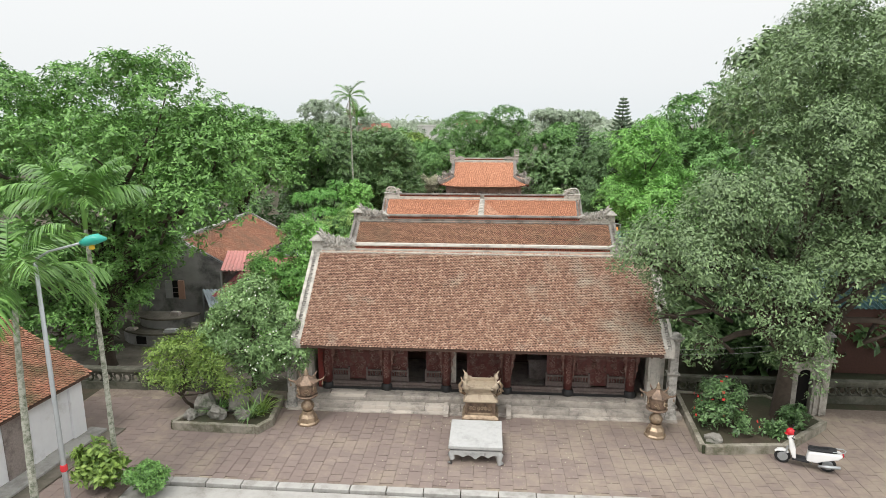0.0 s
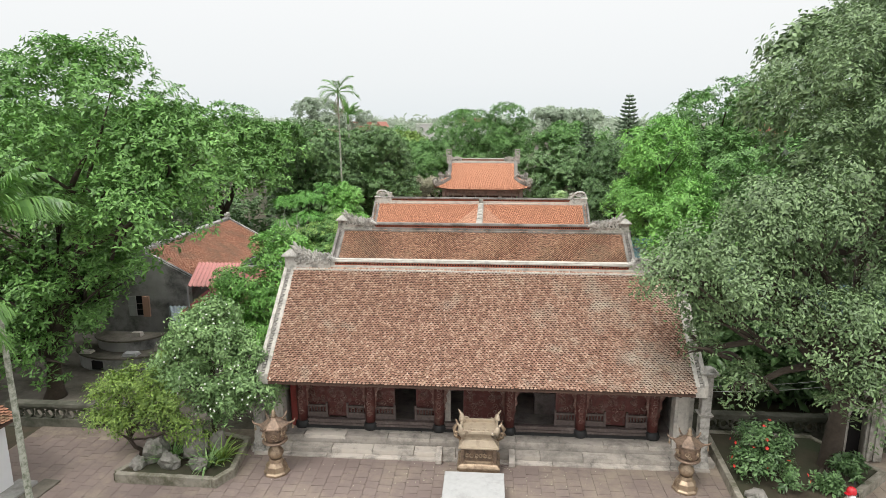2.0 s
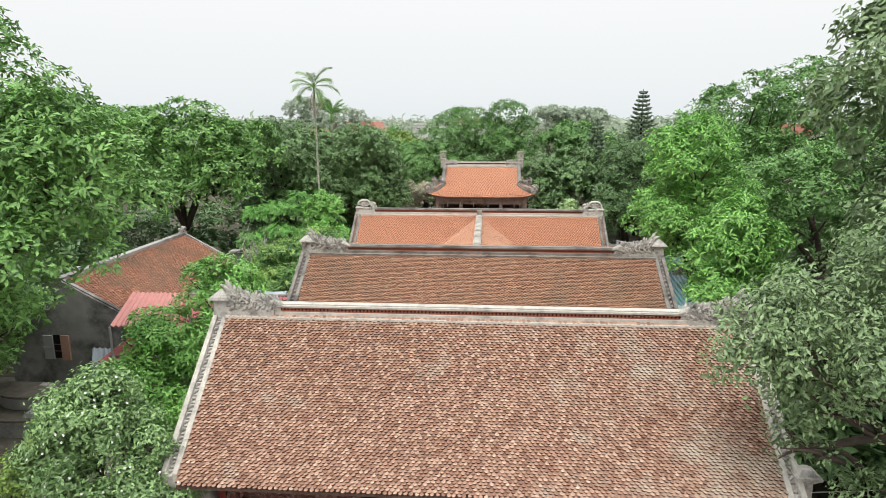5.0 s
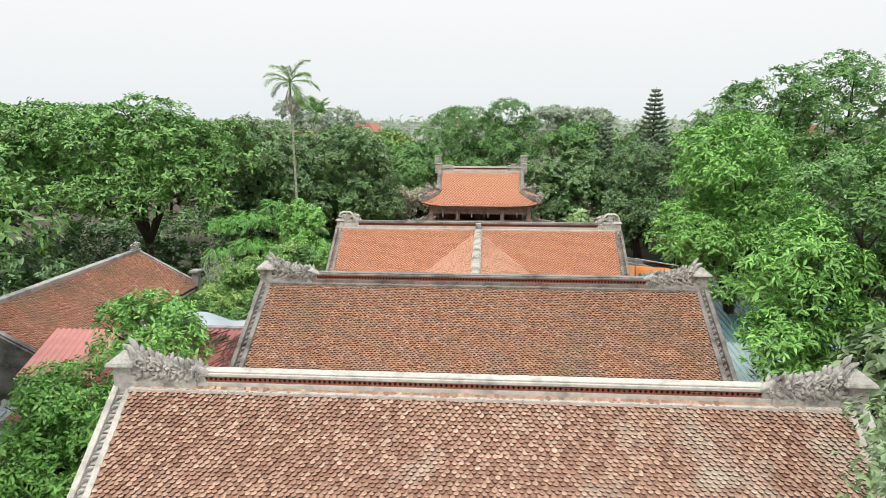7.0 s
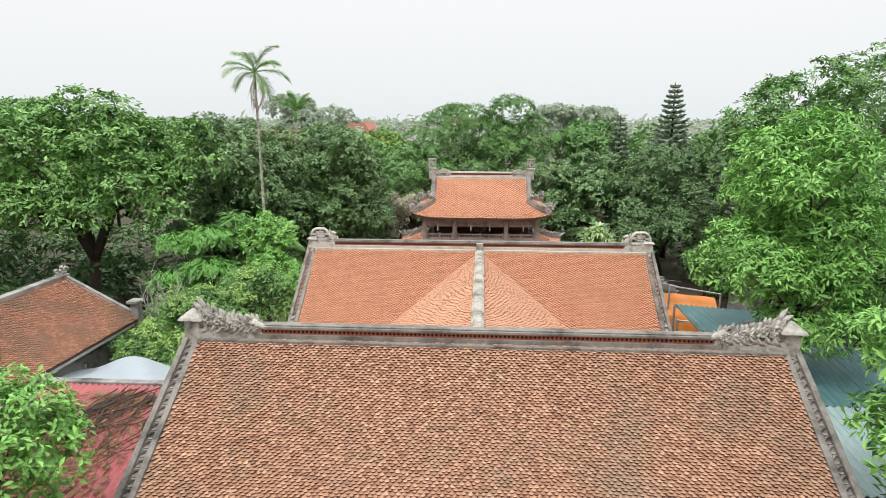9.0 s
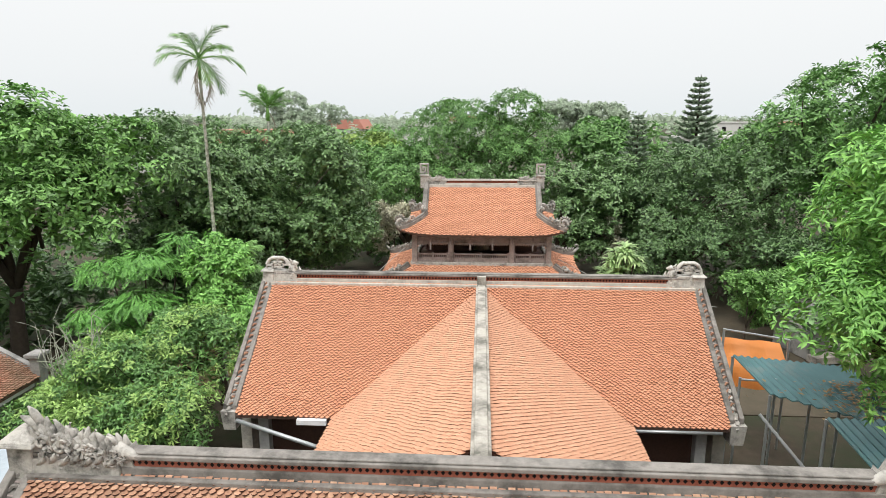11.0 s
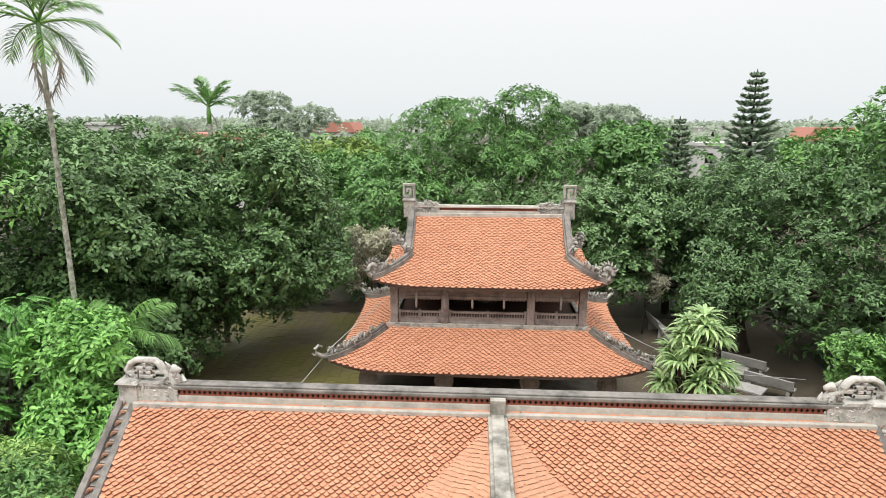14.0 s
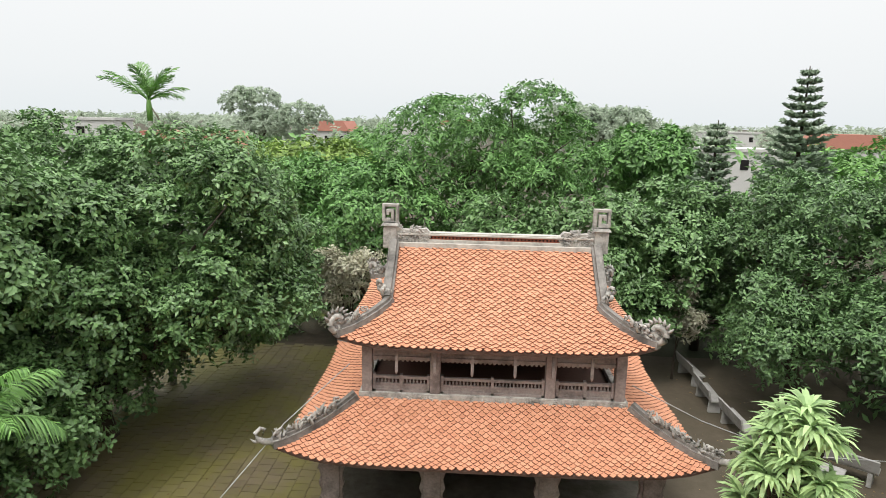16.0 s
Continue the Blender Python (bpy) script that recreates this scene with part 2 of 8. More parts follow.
TEAL_PAINT = mat("teal_enamel", (0.03, 0.34, 0.27), 0.35, vary=0.1, scale=5, bump=0)
YELLOW = mat("yellow_plastic", (0.75, 0.5, 0.05), 0.4, bump=0)
WHITE_PAINT = mat("white_scooter_paint", (0.80, 0.80, 0.79), 0.25, vary=0.03, bump=0, spec=0.5)
RUBBER = mat("black_rubber", (0.02, 0.02, 0.021), 0.7, bump=0.1)
SEAT = mat("black_vinyl", (0.025, 0.025, 0.027), 0.5, bump=0.1)
RED_GLOSS = mat("red_glossy_plastic", (0.55, 0.02, 0.03), 0.2, bump=0, spec=0.6)
CLOTH = mat("pinkish_wooden_box", (0.50, 0.30, 0.22), 0.7, vary=0.12, scale=10)
SIGN = mat("white_enamel_sign", (0.75, 0.72, 0.74), 0.5, bump=0)
ROCK = mat("pale_garden_rock", (0.25, 0.235, 0.21), 0.95, vary=0.35, scale=5, stain=(0.10, 0.11, 0.08), stain_at=0.52, stain_scale=2.5, bump=0.6)
BARK = mat("grey_brown_bark", (0.065, 0.05, 0.038), 0.95, vary=0.4, scale=9, bump=0.7, bump_scale=18)
PALM_BARK = mat("ringed_palm_bark", (0.40, 0.40, 0.34), 0.9, vary=0.35, scale=10, stain=(0.13, 0.15, 0.10), stain_at=0.51, stain_scale=9, bump=0.4)
RED_FLOWER = mat("red_petals", (0.70, 0.05, 0.04), 0.6, bump=0)
WHITE_FLOWER = mat("white_petals", (0.78, 0.78, 0.72), 0.6, bump=0)
L_MID = leaves("mid_green_leaves", (0.040, 0.125, 0.030), (0.275, 0.50, 0.140))
L_DARK = leaves("dark_green_leaves", (0.030, 0.078, 0.030), (0.21, 0.345, 0.14), 0.4)
L_MANGO = leaves("deep_green_leaves", (0.045, 0.12, 0.036), (0.235, 0.44, 0.135))
L_BRIGHT = leaves("bright_green_leaves", (0.060, 0.225, 0.040), (0.345, 0.72, 0.165))
L_OLIVE = leaves("grey_green_leaves", (0.042, 0.090, 0.036), (0.285, 0.395, 0.190), 0.40)
L_YELLOW = leaves("yellow_green_leaves", (0.05, 0.14, 0.03), (0.36, 0.48, 0.115))
L_FLOWER = leaves("shrub_leaves", (0.065, 0.15, 0.055), (0.37, 0.54, 0.23))
L_PALM = leaves("palm_leaves", (0.05, 0.15, 0.035), (0.2, 0.37, 0.09), 0.4)
L_JACK = leaves("glossy_jackfruit_leaves", (0.058, 0.126, 0.045), (0.235, 0.380, 0.152), 0.36)
L_TIPS = leaves("yellow_tipped_leaves", (0.18, 0.34, 0.08), (0.41, 0.58, 0.18))
L_FEATHER = leaves("light_feather_leaves", (0.045, 0.17, 0.032), (0.21, 0.465, 0.10))
L_PALE = leaves("pale_dry_leaves", (0.60, 0.55, 0.43), (0.70, 0.64, 0.52), 0.8, 0.3)
L_STRIPE = leaves("cream_striped_leaves", (0.13, 0.28, 0.08), (0.50, 0.65, 0.31), 0.45)
L_PINE = leaves("blue_green_needles", (0.16, 0.22, 0.15), (0.28, 0.36, 0.25), 0.6, 0.3)
# leaf colour of far trees, paled to imitate haze
L_FAR = leaves("haze_tinted_far_leaves", (0.45, 0.52, 0.42), (0.52, 0.58, 0.48), 0.9, 0.5)
DRY_FROND = mat("dry_grey_frond", (0.30, 0.26, 0.21), 0.9, vary=0.3, scale=8)
L_DRY = leaves("dry_leaves", (0.12, 0.07, 0.035), (0.30, 0.20, 0.10), 0.8)


# ---- mesh tools ----
class Geo:
    """Collects vertices and faces of one mesh."""

    def __init__(self):
        self.v, self.f = [], []

    def add(self, verts, faces, m=None):
        o = len(self.v)
        self.v += [tuple(m @ Vector(p)) if m else tuple(p) for p in verts]
        self.f += [tuple(i + o for i in f) for f in faces]
        return self

    def box(self, x0, x1, y0, y1, z0, z1, m=None):
        return self.add([(x, y, z) for z in (z0, z1) for y in (y0, y1) for x in (x0, x1)],
                        [(0, 2, 3, 1), (4, 5, 7, 6), (0, 1, 5, 4), (2, 6, 7, 3), (0, 4, 6, 2), (1, 3, 7, 5)], m)

    def taper(self, c, s0, s1, h, m=None):
        """A block that narrows from size s0 to s1 over the height h."""
        x, y, z = c
        v = [(x + i * s[0] / 2, y + j * s[1] / 2, z + k) for s, k in ((s0, 0), (s1, h)) for j in (-1, 1) for i in (-1, 1)]
        return self.add(v, [(0, 2, 3, 1), (4, 5, 7, 6), (0, 1, 5, 4), (2, 6, 7, 3), (0, 4, 6, 2), (1, 3, 7, 5)], m)

    def lathe(self, profile, c=(0, 0, 0), n=20, m=None, turn=0.0):
        v = [(c[0] + r * math.cos(turn + 2 * math.pi * i / n), c[1] + r * math.sin(turn + 2 * math.pi * i / n), c[2] + z) for r, z in profile for i in range(n)]
        f = [(k * n + i, k * n + (i + 1) % n, (k + 1) * n + (i + 1) % n, (k + 1) * n + i) for k in range(len(profile) - 1) for i in range(n)]
        f += [tuple(reversed(range(n))), tuple(range((len(profile) - 1) * n, len(profile) * n))]
        return self.add(v, f, m)

    def tube(self, pts, radii, n=8, flat=1.0, m=None):
        """A round or flattened bar along the points."""
        pts = [Vector(p) for p in pts]
        radii = radii if isinstance(radii, (list, tuple)) else [radii] * len(pts)
        v = []
        for i, p in enumerate(pts):
            d = (pts[min(i + 1, len(pts) - 1)] - pts[max(i - 1, 0)]).normalized()
            a = d.cross(Vector((0, 0, 1)) if abs(d.z) < 0.95 else Vector((1, 0, 0))).normalized()
            b = a.cross(d)
            v += [p + radii[i] * (math.cos(2 * math.pi * k / n) * a * flat + math.sin(2 * math.pi * k / n) * b) for k in range(n)]
        f = [(k * n + i, k * n + (i + 1) % n, (k + 1) * n + (i + 1) % n, (k + 1) * n + i) for k in range(len(pts) - 1) for i in range(n)]
        f += [tuple(reversed(range(n))), tuple(range((len(pts) - 1) * n, len(pts) * n))]
        return self.add(v, f, m)

    def plate(self, outline, t0, t1, axis="y", m=None):
        """A flat outline (two coordinates) given thickness along an axis."""
        put = {"y": lambda p, t: (p[0], t, p[1]), "x": lambda p, t: (t, p[0], p[1]), "z": lambda p, t: (p[0], p[1], t)}[axis]
        n = len(outline)
        v = [put(p, t0) for p in outline] + [put(p, t1) for p in outline]
        return self.add(v, [tuple(range(n)), tuple(range(2 * n - 1, n - 1, -1))] + [(i, i + n, (i + 1) % n + n, (i + 1) % n) for i in range(n)], m)

    def mesh(self, name, material):
        me = bpy.data.meshes.new(name)
        me.from_pydata(self.v, [], self.f)
        me.materials.append(material)
        bm = bmesh.new()
        bm.from_mesh(me)
        bmesh.ops.recalc_face_normals(bm, faces=bm.faces)
        bm.to_mesh(me)
        bm.free()
        return me


def thing(name, label, category, at=(0, 0, 0), rz=0.0, group="", kind=""):
    ob = new(name)
    ob.matrix_basis = pose(*at, 0, 0, rz)
    return tagged(ob, label, category, group, kind)


def part(name, geo, material, parent=None, label="", bevel=0.0, smooth=False):
    ob = new(name, geo if isinstance(geo, bpy.types.Mesh) else geo.mesh(name, material))
    ob.parent = parent
    if label:
        ob["label"] = label
    if smooth:
        for p in ob.data.polygons:
            p.use_smooth = True
    if bevel:
        b = ob.modifiers.new("worn_edges", "BEVEL")
        b.width, b.segments, b.limit_method = bevel, 2, "ANGLE"
    return ob


def solid(name, geo, material, label, category="", kind="structure", bevel=0.0):
    return tagged(part(name, geo, material, None, "", bevel), label, category or name.replace("_", " "), "", kind)


def spiral(cx, cz, r0, r1, turns, start, n=26, y=0.0):
    """Points of a scroll in the x-z plane."""
    return [(cx + (r0 + (r1 - r0) * i / n) * math.cos(start + turns * 2 * math.pi * i / n), y,
             cz + (r0 + (r1 - r0) * i / n) * math.sin(start + turns * 2 * math.pi * i / n)) for i in range(n + 1)]


def fret(path, w):
    """Outline of a squared bar of width w that follows an open path of two-coordinate points with right-angled turns."""
    left, right = [], []
    for i, p in enumerate(path):
        a, b = path[max(i - 1, 0)], path[min(i + 1, len(path) - 1)]
        d0 = Vector((p[0] - a[0], p[1] - a[1])) if i else Vector((b[0] - p[0], b[1] - p[1]))
        d1 = Vector((b[0] - p[0], b[1] - p[1])) if i < len(path) - 1 else d0
        n0, n1 = Vector((-d0.y, d0.x)).normalized(), Vector((-d1.y, d1.x)).normalized()
        o = (n0 + n1) * (w / 2) if abs(n0.dot(n1)) < 0.5 else n0 * (w / 2)
        left.append((p[0] + o.x, p[1] + o.y))
        right.append((p[0] - o.x, p[1] - o.y))
    return left + right[::-1]


def curls(g, n, spot, size, seed):
    """Carved lime relief: small hooked curls, knobs and tongues of flame at the places that spot(rng) gives as (place, facing)."""
    rng = random.Random(seed)
    for k in range(n):
        p, turn = spot(rng)
        m = Matrix.Translation(p) @ pose(0, 0, 0, rng.uniform(-25, 25), rng.uniform(-20, 20), turn)
        r = size * rng.uniform(0.7, 1.25)
        if k % 3 < 2:
            g.tube(spiral(0, 0, r, r * 0.15, rng.uniform(0.9, 1.4), rng.uniform(0, 6.3), 8), [r * 0.36] * 7 + [r * 0.25, r * 0.15], 5, m=m)
        else:
            g.tube([(0, 0, -r), (r * rng.uniform(-0.3, 0.3), 0, r * 0.4), (r * rng.uniform(-0.9, 0.9), 0, r * 1.7)], [r * 0.55, r * 0.42, r * 0.08], 5, m=m)
    return g


# ---- roofs laid with single tiles ----
def tile_mesh(w, course, t=0.024, pointed=False):
    """One clay tile: square head, rounded or pointed nose; x across, y up the slope, z out of it. The nose rim has its
    own slot, coloured dark on the halls for the shade under it.
    """
    length, nose = course * 2.9, course * 1.25
    k = ((0.36, 0.46), (0.5, 1.0)) if pointed else ((0.30, 0.16), (0.5, 0.62))
    out = [(-w * 0.5, length), (-w * k[1][0], nose * k[1][1]), (-w * k[0][0], nose * k[0][1]), (0, 0), (w * k[0][0], nose * k[0][1]), (w * k[1][0], nose * k[1][1]), (w * 0.5, length)]
    lift = [0, 0, 0.014, 0.022, 0.014, 0, 0] if t > 0.02 else [0, 0, 0.003, 0.006, 0.003, 0, 0]
    n = len(out)
    # the lower edge of a thicker pointed tile splays outwards, so that its rim, darkened for gap shade, shows on both
    # sides of the nose
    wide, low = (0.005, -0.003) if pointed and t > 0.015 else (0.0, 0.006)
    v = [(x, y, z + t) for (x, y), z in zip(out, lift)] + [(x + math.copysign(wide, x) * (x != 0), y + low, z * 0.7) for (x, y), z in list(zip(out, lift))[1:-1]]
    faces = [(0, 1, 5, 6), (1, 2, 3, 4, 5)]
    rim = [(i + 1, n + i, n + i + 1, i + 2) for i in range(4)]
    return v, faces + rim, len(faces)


def tile_data(name, v, f, slots, material, nose):
    me = bpy.data.meshes.new(name)
    me.from_pydata(v, [], f)
    me.materials.append(material)
    me.materials.append(nose)
    me.polygons.foreach_set("material_index", np.array(slots, np.int32))
    return me


def lay_tiles(roof, surface, width, rise, inside, w, course, material, pick=None, jitter=0.018, seed=1, thick=0.024):
    """Courses of staggered tiles on surface(a, b): a metres along the eave, b metres up. The first 300 in the stretch `pick` are parts, the rest one joined part."""
    rng = random.Random(seed)
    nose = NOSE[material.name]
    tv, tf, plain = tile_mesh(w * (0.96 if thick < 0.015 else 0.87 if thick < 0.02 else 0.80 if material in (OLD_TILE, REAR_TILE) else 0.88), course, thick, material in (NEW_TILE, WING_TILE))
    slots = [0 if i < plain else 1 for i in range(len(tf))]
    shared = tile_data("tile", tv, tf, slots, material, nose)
    rest, singles, laid = Geo(), 0, 0
    tilt = math.atan(thick * 0.86 / course)
    up = course * 2.9 * math.sin(tilt) + 0.004
    for r in range(int(rise / course) + 1):
        b = r * course - 0.03
        for c in range(int(width / w) + 2):
            a = (c + 0.5 * (r % 2) - 0.25) * w
            if not inside(a, b + course * 0.5):
                continue
            p, pa, pb = Vector(surface(a, b)), Vector(surface(a + 0.02, b)), Vector(surface(a, b + 0.05))
            x, y = (pa - p).normalized(), (pb - p).normalized()
            z = x.cross(y).normalized()
            y = z.cross(x)
            m = Matrix((x, y, z)).transposed().to_4x4()
            m.translation = p + z * (up + rng.uniform(0, jitter * 0.5)) + x * rng.uniform(-jitter, jitter) * 0.6 + y * rng.uniform(-jitter, jitter) * 0.6
            m = m @ pose(0, 0, 0, -math.degrees(tilt) + rng.uniform(-3, 3), rng.uniform(-3.5, 3.5), rng.uniform(-4, 4))
            if pick and singles < 300 and pick(a, b):
                ob = new("tile", shared)
                ob.parent, ob.matrix_basis = roof, m
                singles += 1
            else:
                rest.add(tv, tf, m)
                laid += 1
    if rest.v:
        ob = new("tile_field", tile_data("tile_field", rest.v, rest.f, slots * laid, material, nose))
        ob.parent = roof
        tagged(ob, kind="stuff")


def slope_deck(surface, width, rise, nx, ny, material, parent, name, inside_width=None, thick=0.05):
    """The boarded deck that carries the tiles, with thickness."""
    g = Geo()
    top, low = [], []
    for j in range(ny + 1):
        for i in range(nx + 1):
            b = rise * j / ny
            lo, hi = inside_width(b) if inside_width else (0, width)
            p = Vector(surface(lo + (hi - lo) * i / nx, b))
            top.append(p)
            low.append(p - Vector((0, 0, thick)))
    n = nx + 1
    f = [(j * n + i, j * n + i + 1, (j + 1) * n + i + 1, (j + 1) * n + i) for j in range(ny) for i in range(nx)]
    k = len(top)
    f2 = [tuple(reversed([q + k for q in face])) for face in f]
    rim = [j for j in range(nx)]
    f3 = [(i, i + k, i + 1 + k, i + 1) for i in rim]
    f3 += [(j * n, (j + 1) * n, (j + 1) * n + k, j * n + k) for j in range(ny)] + [(j * n + nx, j * n + nx + k, (j + 1) * n + nx + k, (j + 1) * n + nx) for j in range(ny)]
    f3 += [(ny * n + i, ny * n + i + 1, ny * n + i + 1 + k, ny * n + i + k) for i in rim]
    g.add(top + low, f + f2 + f3)
    return part(name, g, material, parent)


# ---- trees ----
def foliage(name, lobes, n, leaf, material, parent, seed, clump=0.3, per=14, droop=0.3, inner=0.3, aspect=0.42, mass=1.0, label="", rosette=False):
    """A crown of single folded leaves: lobes carry uneven masses, masses carry sprays of leaves, with gaps between. rosette: the leaves of a spray stand round the twig's end."""
    rng = np.random.default_rng(seed)
    n, leaf = int(n * (0.70 if rosette else 0.74)), leaf * (1.12 if rosette else 1.1)
    per = 9 if rosette else per
    unit = lambda a: a / (np.linalg.norm(a, axis=-1, keepdims=True) + 1e-9)
    centres, radii, outs = [], [], []
    for l in lobes:
        mr = mass * min(1.0, 0.55 * min(l[3:6]) / max(mass, 0.01))
        cnt = max(5, int(2.6 * (l[3] * l[4] + l[3] * l[5] + l[4] * l[5]) / 3 / mr ** 2 * 1.4))
        d = rng.normal(size=(cnt, 3))
        d[:, 2] = np.where(d[:, 2] < -0.45, -d[:, 2], d[:, 2])
        d = unit(d)
        centres.append(np.array(l[:3]) + d * np.maximum(0.2, np.array(l[3:6]) - mr * 0.75) * rng.uniform(0.82, 1.08, (cnt, 1)))
        radii.append(mr * rng.uniform(0.65, 1.25, cnt))
        outs.append(d)
    centres, radii, outs = np.concatenate(centres), np.concatenate(radii), np.concatenate(outs)
    k = max(1, n // per)
    which = rng.choice(len(radii), k, p=radii ** 2 / (radii ** 2).sum())
    e = unit(rng.normal(size=(k, 3)) + 0.8 * outs[which] + np.array([0, 0, 0.75]))
    deep = rng.random(k) < inner
    depth = np.where(deep, rng.uniform(0.15, 0.72, k), rng.uniform(0.86, 1.06, k))
    centre = centres[which] + e * (radii[which] * depth)[:, None] * np.array([1, 1, 0.78])
    box = np.array([l[:6] for l in lobes], float)
    size = box[:, 3] * box[:, 4] * box[:, 5]
    lob = box[rng.choice(len(box), k, p=size / size.sum())]
    core = lob[:, :3] + unit(rng.normal(size=(k, 3))) * lob[:, 3:] * rng.uniform(0.25, 0.85, (k, 1))
    centre = np.where((deep & (rng.random(k) < 0.6))[:, None], core, centre)
    if rosette:
        axis = unit(e * 0.9 + np.array([0, 0, 0.55]) + rng.normal(0, 0.25, (k, 3)))
        u = unit(np.cross(axis, rng.normal(size=(k, 3))))
        w = np.cross(axis, u)
        th = 2 * np.pi * (np.arange(per)[None] / per + rng.random((k, 1))) + rng.normal(0, 0.25, (k, per))
        ring = np.cos(th)[..., None] * u[:, None] + np.sin(th)[..., None] * w[:, None]
        rise = rng.uniform(-0.2, 0.95, (k, per, 1))
        tip = unit((ring + axis[:, None] * rise).reshape(-1, 3) - np.array([0, 0, droop * 0.6]))
        pos = (centre[:, None] + ring * leaf * 0.1 + rng.normal(0, clump * 0.16, (k, per, 3))).reshape(-1, 3)
        out = np.repeat(axis, per, axis=0)
    else:
        off = rng.normal(size=(k, per, 3)) * 0.4
        pos = (centre[:, None] + off * clump).reshape(-1, 3)
        out = unit((e[:, None] * 0.9 + off * 0.45 + np.array([0, 0, 0.3])).reshape(-1, 3) + rng.normal(0, 0.28, (k * per, 3)))
        tip = unit(np.cross(out, rng.normal(size=out.shape)))
        tip = unit(tip + 0.5 * np.repeat(e, per, axis=0) - np.array([0, 0, droop]))
    side = unit(np.cross(tip, out))
    nrm = np.cross(side, tip)
    ln = leaf * rng.uniform(0.65, 1.3, len(pos))[:, None] * np.repeat(np.where(deep, 1.35 if rosette else 1.45, 1.0), per)[:, None]
    v = np.stack([pos, pos + tip * ln * 0.55 + side * ln * aspect / 2 + nrm * ln * 0.07, pos + tip * ln - nrm * ln * 0.12,
                  pos + tip * ln * 0.55 - side * ln * aspect / 2 + nrm * ln * 0.07], axis=1).reshape(-1, 3)
    q = np.arange(len(pos))[:, None] * 4
    tri = np.concatenate([q + [0, 1, 2], q + [0, 2, 3]], axis=1).reshape(-1, 3)
    return raw(name, v, tri, material, parent, label)


def raw(name, v, tri, material, parent, label=""):
    me = bpy.data.meshes.new(name)
    me.vertices.add(len(v))
    me.vertices.foreach_set("co", np.ascontiguousarray(v, np.float32).ravel())
    me.loops.add(len(tri) * 3)
    me.loops.foreach_set("vertex_index", np.ascontiguousarray(tri, np.int32).ravel())
    me.polygons.add(len(tri))
    me.polygons.foreach_set("loop_start", np.arange(len(tri), dtype=np.int32) * 3)
    me.update(calc_edges=True)
    me.materials.append(material)
    ob = new(name, me)
    ob.parent = parent
    if label:
        ob["label"] = label
    return ob


def bent(a, b, bow, rng, n=5):
    a, b = Vector(a), Vector(b)
    side = Vector((rng.uniform(-1, 1), rng.uniform(-1, 1), rng.uniform(0, 0.6))) * bow
    return [a.lerp(b, i / n) + side * math.sin(math.pi * i / n) for i in range(n + 1)]


def tree(label, at, lobes, n, leaf, material, seed, trunk=0.28, name="tree", category="tree", group="", **more):
    """A tapered trunk with limbs that reach into each lobe, and a crown of leaves. Lobes are given in world metres."""
    rng = random.Random(seed)
    t = thing(name, label, category, (at[0], at[1], 0), 0, group)
    rel = [(l[0] - at[0], l[1] - at[1], l[2], l[3], l[4], l[5]) for l in lobes]
    low = min(l[2] - l[5] for l in rel)
    mean = sum(l[2] for l in rel) / len(rel)
    fork = Vector((rng.uniform(-0.2, 0.2), rng.uniform(-0.2, 0.2), max(0.35, low * 0.8, mean * 0.42)))
    g = Geo()
    g.tube([(0, 0, -0.1), (0.02, 0.03, 0.25), (fork.x * 0.5, fork.y * 0.5, fork.z * 0.6), fork], [trunk * 1.6, trunk * 1.1, trunk * 0.9, trunk * 0.75], 10)
    part("trunk", g, BARK, t, smooth=True)
    for l in rel:
        g = Geo()
        c = Vector(l[:3])
        rise = fork.lerp(c, 0.35) + Vector((0, 0, 0.25 * (c - fork).length))
        if c.z < fork.z + 0.5:
            rise = fork.lerp(c, 0.4)
        g.tube([fork, fork.lerp(rise, 0.55), rise, rise.lerp(c, 0.4) + Vector((0, 0, 0.1)), rise.lerp(c, 0.75), c], [trunk * 0.6 * (1 - 0.14 * i) for i in range(6)], 7)
        for k in range(4):
            e = c + Vector((rng.uniform(-0.75, 0.75) * l[3], rng.uniform(-0.75, 0.75) * l[4], rng.uniform(-0.3, 0.75) * l[5]))
            g.tube(bent(fork.lerp(c, rng.uniform(0.5, 0.95)), e, 0.25, rng), [trunk * 0.26 * (1 - 0.16 * i) for i in range(6)], 5)
        part("limb", g, BARK, t, smooth=True)
    foliage("crown", rel, n, leaf, material, t, seed, **more)
    return t


